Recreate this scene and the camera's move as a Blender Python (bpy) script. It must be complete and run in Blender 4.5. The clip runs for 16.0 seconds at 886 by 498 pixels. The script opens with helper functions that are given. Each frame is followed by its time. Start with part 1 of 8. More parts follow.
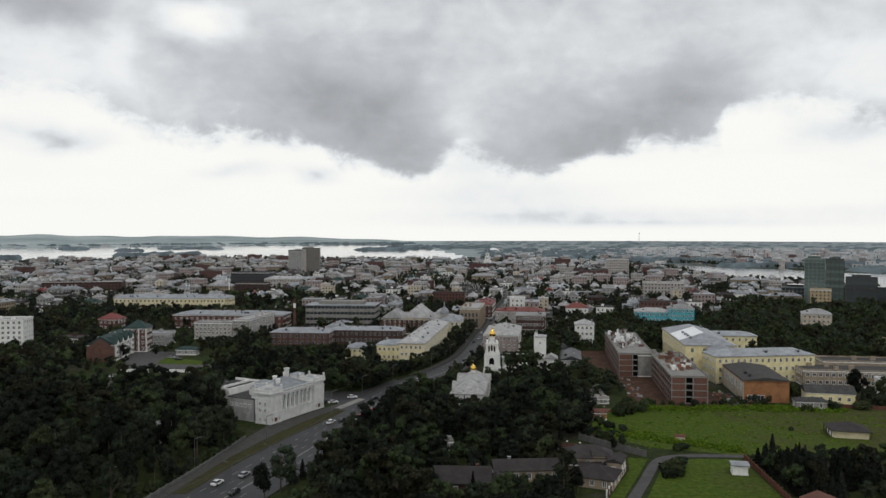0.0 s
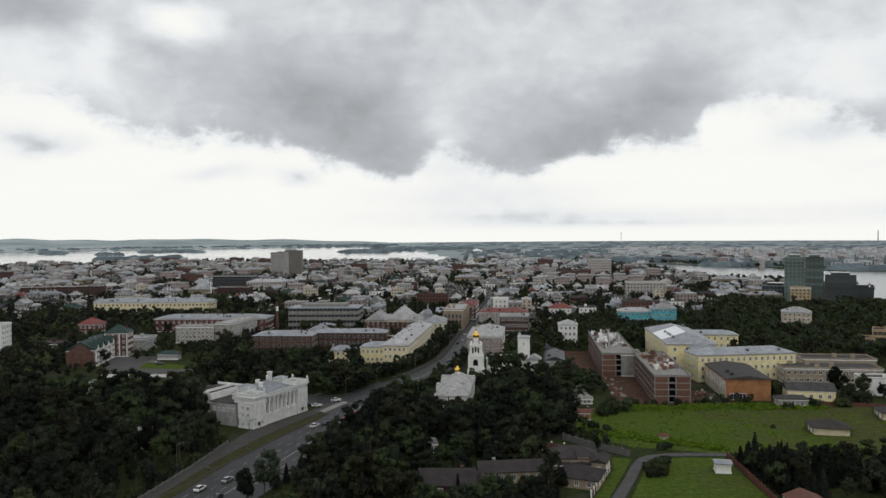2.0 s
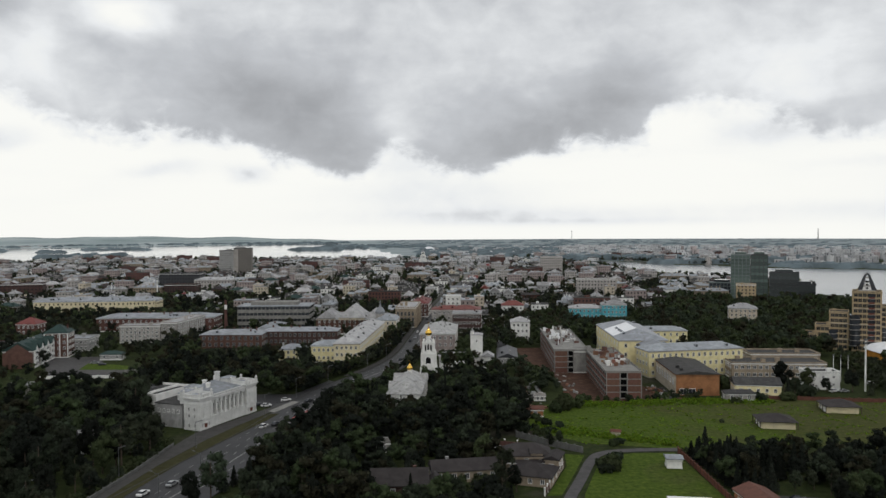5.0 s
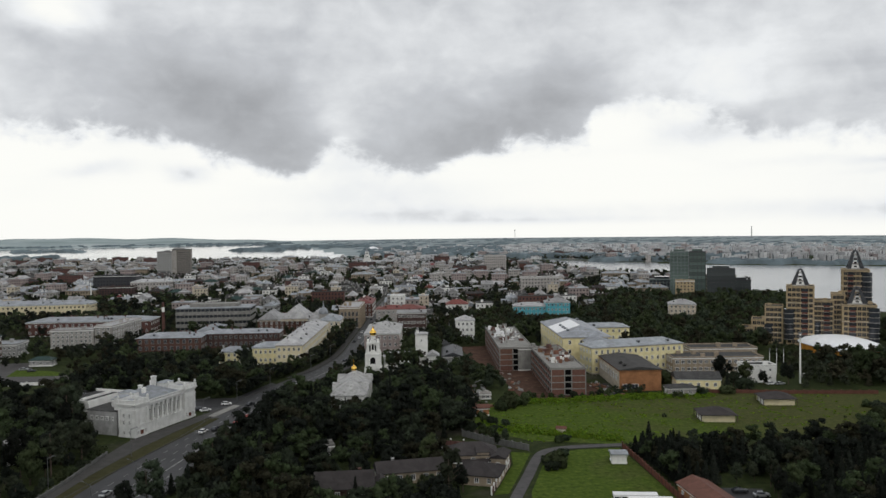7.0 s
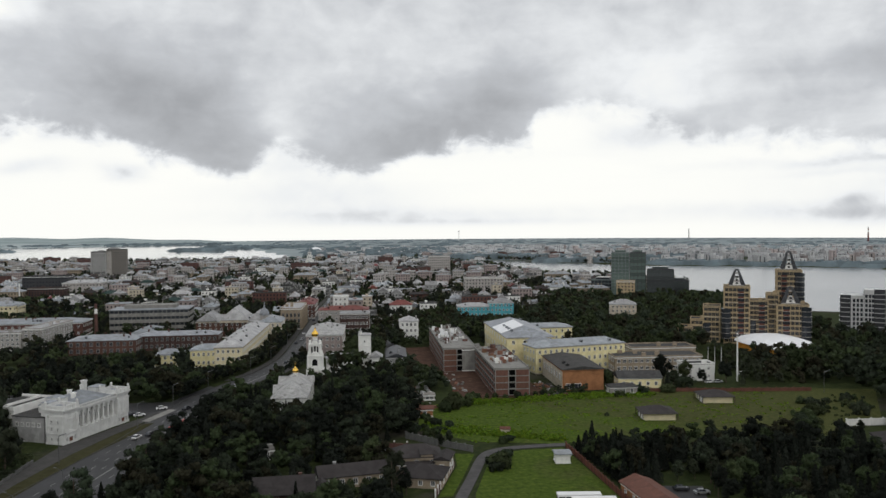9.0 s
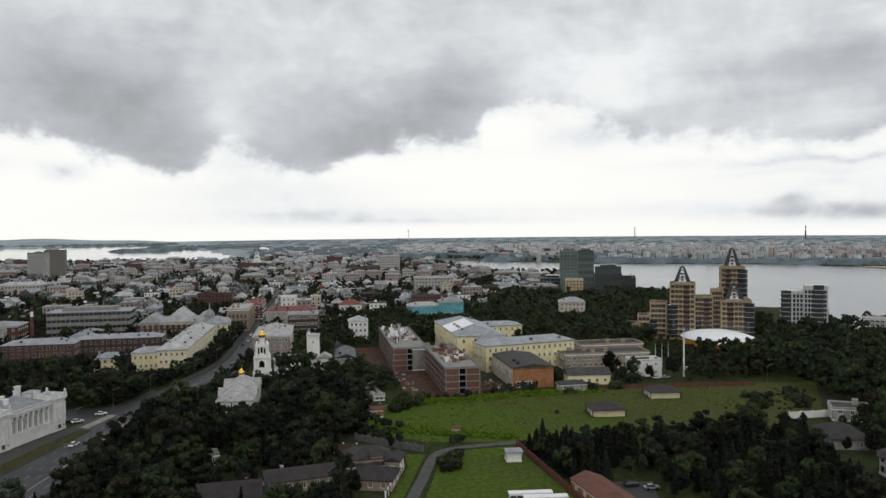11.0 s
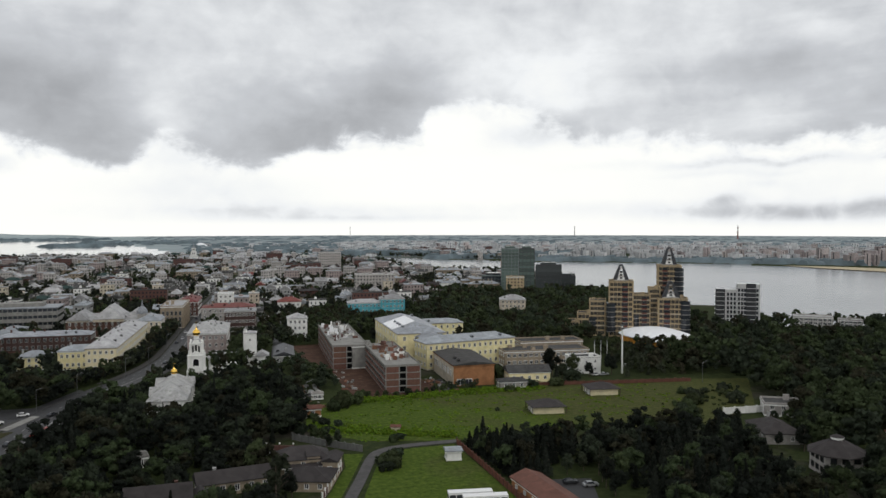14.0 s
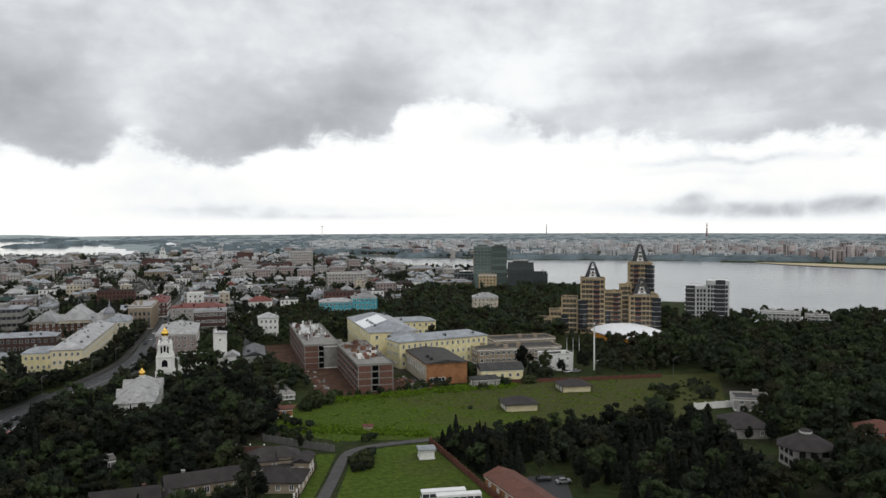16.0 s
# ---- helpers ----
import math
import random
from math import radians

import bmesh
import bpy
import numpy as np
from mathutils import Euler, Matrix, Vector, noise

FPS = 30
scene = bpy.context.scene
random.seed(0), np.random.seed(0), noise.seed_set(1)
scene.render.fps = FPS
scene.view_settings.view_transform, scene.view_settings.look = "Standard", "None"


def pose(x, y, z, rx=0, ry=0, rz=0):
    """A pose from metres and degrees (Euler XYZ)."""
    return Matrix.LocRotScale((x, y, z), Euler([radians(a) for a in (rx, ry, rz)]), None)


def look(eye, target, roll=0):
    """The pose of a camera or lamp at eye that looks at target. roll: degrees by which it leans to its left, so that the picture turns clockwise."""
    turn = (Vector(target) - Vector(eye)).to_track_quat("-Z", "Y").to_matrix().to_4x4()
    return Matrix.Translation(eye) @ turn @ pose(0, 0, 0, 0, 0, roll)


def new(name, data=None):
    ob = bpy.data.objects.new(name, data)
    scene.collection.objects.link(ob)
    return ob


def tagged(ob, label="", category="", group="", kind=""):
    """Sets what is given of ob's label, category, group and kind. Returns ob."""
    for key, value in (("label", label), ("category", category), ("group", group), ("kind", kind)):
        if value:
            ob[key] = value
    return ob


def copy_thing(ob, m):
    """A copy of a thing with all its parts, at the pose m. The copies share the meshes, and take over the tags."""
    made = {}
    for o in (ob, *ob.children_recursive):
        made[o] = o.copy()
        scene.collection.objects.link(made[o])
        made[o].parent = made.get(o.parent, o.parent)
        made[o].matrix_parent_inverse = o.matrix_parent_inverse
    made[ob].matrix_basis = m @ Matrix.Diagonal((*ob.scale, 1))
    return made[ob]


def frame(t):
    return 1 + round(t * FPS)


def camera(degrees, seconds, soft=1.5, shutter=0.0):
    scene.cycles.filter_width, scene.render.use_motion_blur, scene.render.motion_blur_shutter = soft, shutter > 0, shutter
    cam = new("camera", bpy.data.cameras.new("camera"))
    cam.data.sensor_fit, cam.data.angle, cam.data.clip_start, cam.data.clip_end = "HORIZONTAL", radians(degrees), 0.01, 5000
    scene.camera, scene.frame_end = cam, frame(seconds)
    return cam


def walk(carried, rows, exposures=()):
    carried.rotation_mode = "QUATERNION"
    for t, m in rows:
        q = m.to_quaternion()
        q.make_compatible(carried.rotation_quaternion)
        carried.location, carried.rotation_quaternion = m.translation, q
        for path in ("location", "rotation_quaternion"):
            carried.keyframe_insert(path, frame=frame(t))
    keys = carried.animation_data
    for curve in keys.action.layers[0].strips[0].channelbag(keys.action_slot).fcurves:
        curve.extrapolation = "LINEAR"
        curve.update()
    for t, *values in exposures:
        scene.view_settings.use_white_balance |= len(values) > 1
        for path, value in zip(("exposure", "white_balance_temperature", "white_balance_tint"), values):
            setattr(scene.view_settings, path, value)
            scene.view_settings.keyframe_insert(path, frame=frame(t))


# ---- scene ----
# ---- camera ----
cam = camera(59.19, 16.0)
ROWS = [
    (0.0, 0.04, 0.21, 75.13, -0.000, -1.617, 0.095),
    (0.5, 0.06, 0.14, 75.21, -0.302, -1.616, 0.199),
    (1.0, 0.07, 0.21, 75.26, -0.621, -1.581, 0.332),
    (1.5, 0.07, 0.39, 75.27, -0.928, -1.541, 0.424),
    (2.0, 0.06, 0.69, 75.25, -1.256, -1.526, 0.502),
    (2.5, 0.05, 1.08, 75.20, -1.586, -1.542, 0.520),
    (3.0, 0.05, 1.56, 75.13, -1.982, -1.573, 0.535),
    (3.5, 0.04, 2.11, 75.04, -2.450, -1.608, 0.481),
    (4.0, 0.05, 2.73, 74.93, -3.110, -1.644, 0.377),
    (6.5, 0.29, 6.45, 74.21, -7.779, -1.776, 0.683),
    (7.0, 0.39, 7.26, 74.05, -8.872, -1.769, 0.709),
    (7.5, 0.51, 8.07, 73.89, -9.893, -1.767, 0.688),
    (8.0, 0.65, 8.89, 73.73, -10.981, -1.759, 0.621),
    (8.5, 0.81, 9.69, 73.58, -11.953, -1.751, 0.487),
    (9.0, 0.99, 10.49, 73.42, -12.976, -1.735, 0.448),
    (11.5, 2.08, 14.05, 72.75, -17.535, -1.851, 0.606),
    (12.0, 2.32, 14.66, 72.64, -18.355, -1.888, 0.520),
    (12.5, 2.56, 15.23, 72.53, -18.996, -1.911, 0.436),
    (13.0, 2.80, 15.75, 72.44, -19.675, -1.934, 0.330),
    (13.5, 3.03, 16.22, 72.35, -20.286, -1.977, 0.190),
    (14.0, 3.25, 16.65, 72.26, -20.909, -2.006, 0.062),
    (14.5, 3.45, 17.02, 72.19, -21.438, -2.025, -0.014),
    (15.0, 3.63, 17.35, 72.11, -21.986, -2.067, -0.003),
    (15.5, 3.78, 17.63, 72.04, -22.470, -2.094, 0.090),
    (16.0, 3.89, 17.85, 71.98, -22.934, -2.119, 0.261),
]
walk(cam, [(t, pose(x, y, z, 90 + pitch, roll, yaw)) for t, x, y, z, yaw, pitch, roll in ROWS],
     exposures=[(0.0, 0.0), (4.0, 0.0), (6.5, 0.03), (8.5, 0.06), (12.5, 0.06), (13.5, 0.08), (14.5, 0.13), (16.0, 0.16)])

# ---- world and sun ----


class Nodes:
    """A small helper to write node trees as expressions."""

    def __init__(self, tree):
        self.tree = tree

    def add(self, kind):
        return self.tree.nodes.new(kind)

    def put(self, socket, value):
        if isinstance(value, bpy.types.NodeSocket):
            self.tree.links.new(value, socket)
        else:
            socket.default_value = value

    def math(self, op, a, b=0.0, c=0.0, clamp=False):
        n = self.add("ShaderNodeMath")
        n.operation, n.use_clamp = op, clamp
        self.put(n.inputs[0], a), self.put(n.inputs[1], b), self.put(n.inputs[2], c)
        return n.outputs[0]

    def noise(self, vector, scale, detail=4.0, rough=0.55, distort=0.0):
        n = self.add("ShaderNodeTexNoise")
        self.put(n.inputs["Vector"], vector)
        self.put(n.inputs["Scale"], scale), self.put(n.inputs["Detail"], detail)
        self.put(n.inputs["Roughness"], rough), self.put(n.inputs["Distortion"], distort)
        return n.outputs["Fac"]

    def ramp(self, fac, stops):
        n = self.add("ShaderNodeValToRGB")
        while len(n.color_ramp.elements) < len(stops):
            n.color_ramp.elements.new(0.5)
        for e, (at, col) in zip(n.color_ramp.elements, stops):
            e.position, e.color = at, (*col, 1) if len(col) == 3 else col
        self.put(n.inputs[0], fac)
        return n.outputs[0]

    def mix(self, fac, a, b, blend="MIX"):
        n = self.add("ShaderNodeMix")
        n.data_type, n.blend_type = "RGBA", blend
        self.put(n.inputs[0], fac)
        self.put(n.inputs[6], (*a, 1) if isinstance(a, tuple) else a)
        self.put(n.inputs[7], (*b, 1) if isinstance(b, tuple) else b)
        return n.outputs[2]

    def xyz(self, x, y, z=0.0):
        n = self.add("ShaderNodeCombineXYZ")
        self.put(n.inputs[0], x), self.put(n.inputs[1], y), self.put(n.inputs[2], z)
        return n.outputs[0]


SUN_AZ, SUN_EL = 160.0, 56.0
world = bpy.data.worlds.new("overcast_sky")
scene.world = world
world.use_nodes = True
world.node_tree.nodes.clear()
N = Nodes(world.node_tree)
split = N.add("ShaderNodeSeparateXYZ")
N.put(split.inputs[0], N.add("ShaderNodeTexCoord").outputs["Generated"])
sx, sy, sz = split.outputs
az = N.math("MULTIPLY", N.math("ARCTAN2", sx, sy), 57.2958)
el = N.math("MULTIPLY", N.math("ARCSINE", sz), 57.2958)
# the underside of the cloud cover: azimuth and elevation in degrees
BASE = [(-60, 14), (-29.4, 9.0), (-26.2, 9.0), (-23.9, 8.4), (-22.5, 7.4), (-21.1, 6.7), (-18.9, 6.3), (-16.5, 6.0), (-15.3, 6.5), (-14.5, 7.0), (-10.0, 5.5), (-7.2, 4.4), (-3.5, 3.5), (-0.9, 3.35), (-0.2, 4.3), (0.7, 5.2), (1.9, 5.3), (3.0, 4.5), (4.8, 3.55), (6.8, 3.3), (8.9, 4.2), (11.3, 4.8), (14.4, 5.5), (17.9, 5.2), (19.4, 5.7), (20.1, 7.3), (21.9, 7.9), (27.7, 7.8), (30.2, 5.9), (39.6, 5.0), (52.2, 4.75), (60, 4.5)]
# darker (+) and lighter (-) parts: azimuth, elevation, half width, half height, weight
TONES = [
    (-27.5, 14.2, 4.9, 1.1, 0.2), (-17.3, 13.9, 2.1, 0.95, -0.3), (-22.3, 12.8, 1.2, 2.1, -0.12), (-26.4, 10.2, 4.2, 1.7, -0.14), (-9.2, 10.2, 6.1, 2.5, 0.15), (-5.9, 7.6, 4.5, 2.5, 0.15), (-3.5, 5.2, 3.3, 1.7, 0.1),
    (-18.1, 6.5, 2.2, 0.8, 0.06), (1.2, 6.9, 1.5, 2.0, -0.1), (11.3, 6.5, 4.4, 1.6, 0.17), (16.3, 8.7, 4.2, 2.4, 0.13), (6.4, 4.8, 2.9, 1.65, 0.1), (18.2, 10.5, 2.2, 2.4, 0.05), (23.9, 12.3, 4.9, 4.2, -0.03),
    (21.9, 7.2, 2.1, 0.85, -0.25), (33.7, 12.7, 4.8, 2.4, -0.02), (28.1, 9.7, 3.3, 1.65, -0.17), (46.8, 9.7, 7.6, 1.3, 0.09), (49.6, 5.7, 5.3, 0.9, 0.12),
]
# loose low clouds
LOOSE = [(-27.0, 6.1, 3.2, 0.7, 0.2), (-25.3, 5.6, 1.4, 0.45, 0.12), (-14.7, 4.1, 2.1, 0.4, 0.13), (-9.2, 3.7, 1.1, 0.45, 0.2), (-13.2, 6.4, 0.9, 0.5, 0.16), (8.9, 0.75, 9.3, 0.55, 0.17), (4.8, 2.15, 5.4, 1.0, 0.12), (14.8, 0.25, 9.7, 0.24, 0.1), (2.2, 4.4, 2.2, 1.5, 0.1), (27.3, 6.5, 2.9, 0.8, 0.2), (45.2, 0.55, 7.5, 0.6, 0.28), (40.8, 1.5, 1.2, 0.4, 0.18), (51.0, 1.2, 2.3, 0.5, 0.22), (43.4, 4.1, 8.4, 0.35, 0.18), (41.5, 3.4, 4.5, 0.24, 0.1), (43.4, 2.7, 1.1, 0.35, 0.08), (45, 2.4, 8, 1.4, 0.08), (32, 0.9, 10, 0.5, 0.07)]
warp = N.add("ShaderNodeTexNoise")
N.put(warp.inputs["Vector"], N.xyz(N.math("MULTIPLY", az, 0.2), N.math("MULTIPLY", el, 0.34)))
N.put(warp.inputs["Scale"], 1.0), N.put(warp.inputs["Detail"], 5.0), N.put(warp.inputs["Roughness"], 0.5)
wsplit = N.add("ShaderNodeSeparateColor")
N.put(wsplit.inputs[0], warp.outputs["Color"])
low = N.math("MULTIPLY", el, 0.25, clamp=True)
waz = N.math("ADD", az, N.math("MULTIPLY", N.math("SUBTRACT", wsplit.outputs[0], 0.5), 3.2))
wel = N.math("ADD", el, N.math("MULTIPLY", N.math("MULTIPLY", N.math("SUBTRACT", wsplit.outputs[1], 0.5), 2.2), low))


def blobs(rows):
    total = None
    for ca, ce, wa, we, weight in rows:
        u = N.math("DIVIDE", N.math("SUBTRACT", waz, ca), wa)
        v = N.math("DIVIDE", N.math("SUBTRACT", wel, ce), we)
        r2 = N.math("ADD", N.math("MULTIPLY", u, u), N.math("MULTIPLY", v, v))
        blob = N.math("MULTIPLY", N.math("EXPONENT", N.math("MULTIPLY", r2, -0.8)), weight)
        total = blob if total is None else N.math("ADD", total, blob)
    return total


line = N.ramp(N.math("DIVIDE", N.math("ADD", N.math("ADD", az, N.math("MULTIPLY", N.math("SUBTRACT", wsplit.outputs[2], 0.5), 2.0)), 60.0), 120.0), [((ba + 60) / 120, (be / 20,) * 3) for ba, be in BASE])
base = N.math("MULTIPLY", line, 20.0)
soft = N.add("ShaderNodeMapRange")
soft.interpolation_type = "SMOOTHSTEP"
lumps = N.noise(N.xyz(N.math("MULTIPLY", az, 0.42), N.math("MULTIPLY", el, 0.6), 14.0), 1.0, 6.0, 0.58, 0.3)
edge = N.math("MULTIPLY", N.math("SUBTRACT", lumps, 0.5), 3.4)
N.put(soft.inputs["Value"], N.math("ADD", N.math("SUBTRACT", wel, base), edge))
N.put(soft.inputs["From Min"], -0.55), N.put(soft.inputs["From Max"], 1.15)
cover = soft.outputs[0]
puff = N.noise(N.xyz(N.math("MULTIPLY", az, 0.2), N.math("MULTIPLY", el, 0.27), 3.0), 1.0, 5.0, 0.46, 0.5)
fine = N.noise(N.xyz(N.math("MULTIPLY", az, 0.55), N.math("MULTIPLY", el, 0.75), 5.0), 1.0, 5.0, 0.52, 0.4)
streak = N.noise(N.xyz(N.math("MULTIPLY", az, 0.07), N.math("MULTIPLY", el, 0.42), 9.0), 1.0, 4.0, 0.48, 0.4)
tone = N.math("ADD", N.math("ADD", 0.325, N.math("MULTIPLY", blobs(TONES), 1.3)), N.math("MULTIPLY", N.math("SUBTRACT", puff, 0.5), 0.3))
tone = N.math("ADD", tone, N.math("MULTIPLY", N.math("SUBTRACT", lumps, 0.5), 0.16))
tone = N.math("ADD", tone, N.math("MULTIPLY", N.math("SUBTRACT", streak, 0.5), N.math("MULTIPLY", N.math("MULTIPLY", N.math("SUBTRACT", az, 19.0), 0.03, clamp=True), 0.22)))
# the cover is thinner on the other side of the sky
tone = N.math("SUBTRACT", tone, N.math("MULTIPLY", N.math("MULTIPLY", sy, -1.4, clamp=True), 0.17))
density = N.math("ADD", N.math("MULTIPLY", cover, tone), N.math("MULTIPLY", blobs(LOOSE), N.math("ADD", 0.5, N.math("MULTIPLY", fine, 1.7))))
wisps = N.math("MULTIPLY", N.math("MULTIPLY", N.math("SUBTRACT", streak, 0.46), 0.15), N.math("MULTIPLY", el, 0.3, clamp=True))
density = N.math("ADD", density, wisps, clamp=True)
cloud_colour = N.ramp(density, [(0.0, (0.96, 0.962, 0.925)), (0.2, (0.82, 0.84, 0.855)), (0.4, (0.54, 0.558, 0.585)), (0.6, (0.375, 0.386, 0.405)), (0.8, (0.265, 0.273, 0.288)), (1.0, (0.17, 0.176, 0.187))])
sky = N.add("ShaderNodeTexSky")
sky.sky_type, sky.sun_disc = "NISHITA", False
sky.sun_elevation, sky.sun_rotation = radians(SUN_EL), radians(SUN_AZ)
both = N.mix(0.985, N.mix(1.0, sky.outputs[0], (0.1, 0.1, 0.1), "MULTIPLY"), cloud_colour)
back = N.add("ShaderNodeBackground")
N.put(back.inputs[0], both), N.put(back.inputs[1], 1.0)
N.tree.links.new(back.outputs[0], N.add("ShaderNodeOutputWorld").inputs[0])

sun_data = bpy.data.lights.new("sun", "SUN")
sun_data.energy, sun_data.angle, sun_data.color = 0.6, radians(26), (1.0, 0.95, 0.88)
sun = new("sun", sun_data)
sun.matrix_world = look((0, 0, 300), (300 * -math.sin(radians(SUN_AZ)), 300 * -math.cos(radians(SUN_AZ)), 300 - 300 * math.tan(radians(SUN_EL))))

# ---- materials ----


def material(name, colour, rough=0.8, metal=0.0, vary=0.25, scale=0.4, fine=6.0, bump=0.2, second=None, random_tint=0.0, island=0.0, spec=0.2, stain=0.0):
    """A surface with grain and blotches at two scales; second: the colour of its worn patches."""
    m = bpy.data.materials.new(name)
    m.use_nodes = True
    k = Nodes(m.node_tree)
    shader = m.node_tree.nodes["Principled BSDF"]
    at = k.add("ShaderNodeTexCoord").outputs["Object"]
    big = k.noise(at, scale, 5.0, 0.6, 0.4)
    small = k.noise(at, fine, 3.0, 0.6)
    dark = tuple(c * (1 - vary) for c in colour)
    light = tuple(min(1, c * (1 + vary)) for c in colour)
    col = k.ramp(big, [(0.3, dark), (0.5, colour), (0.7, light)])
    if second:
        col = k.mix(k.math("MULTIPLY", k.math("SUBTRACT", k.noise(at, scale * 2.3, 6.0, 0.65), 0.53), 6.0, clamp=True), col, second)
    col = k.mix(k.math("MULTIPLY", k.math("SUBTRACT", small, 0.4), 1.2, clamp=True), k.mix(0.12 + vary * 0.3, col, (0, 0, 0)), col)
    if stain:
        streaks = k.add("ShaderNodeMapping")
        k.put(streaks.inputs[0], at)
        streaks.inputs["Scale"].default_value = (0.9, 0.9, 0.12)
        col = k.mix(k.math("MULTIPLY", k.math("SUBTRACT", k.noise(streaks.outputs[0], 1.6, 4.0, 0.6), 0.5), stain * 4, clamp=True), col, tuple(c * 0.55 for c in colour))
    if random_tint:
        info = k.add("ShaderNodeObjectInfo").outputs["Random"]
        hsv = k.add("ShaderNodeHueSaturation")
        k.put(hsv.inputs["Color"], col)
        k.put(hsv.inputs["Value"], k.math("ADD", 1 - random_tint, k.math("MULTIPLY", info, 2 * random_tint)))
        k.put(hsv.inputs["Hue"], k.math("ADD", 0.5 - 0.06 * random_tint, k.math("MULTIPLY", k.math("FRACT", k.math("MULTIPLY", info, 7.3)), 0.12 * random_tint)))
        col = hsv.outputs[0]
    if island:
        info = k.add("ShaderNodeNewGeometry").outputs["Random Per Island"]
        hsv = k.add("ShaderNodeHueSaturation")
        k.put(hsv.inputs["Color"], col)
        k.put(hsv.inputs["Value"], k.math("ADD", 1 - island, k.math("MULTIPLY", info, 2 * island)))
        k.put(hsv.inputs["Hue"], k.math("ADD", 0.5 - 0.05 * island, k.math("MULTIPLY", k.math("FRACT", k.math("MULTIPLY", info, 5.7)), 0.1 * island)))
        col = hsv.outputs[0]
    k.put(shader.inputs["Base Color"], col)
    k.put(shader.inputs["Roughness"], k.math("ADD", rough - 0.08, k.math("MULTIPLY", small, 0.16)))
    shader.inputs["Metallic"].default_value = metal
    shader.inputs["Specular IOR Level"].default_value = spec
    if bump:
        b = k.add("ShaderNodeBump")
        b.inputs["Strength"].default_value, b.inputs["Distance"].default_value = bump, 0.08
        k.put(b.inputs["Height"], small)
        k.put(shader.inputs["Normal"], b.outputs[0])
    return m


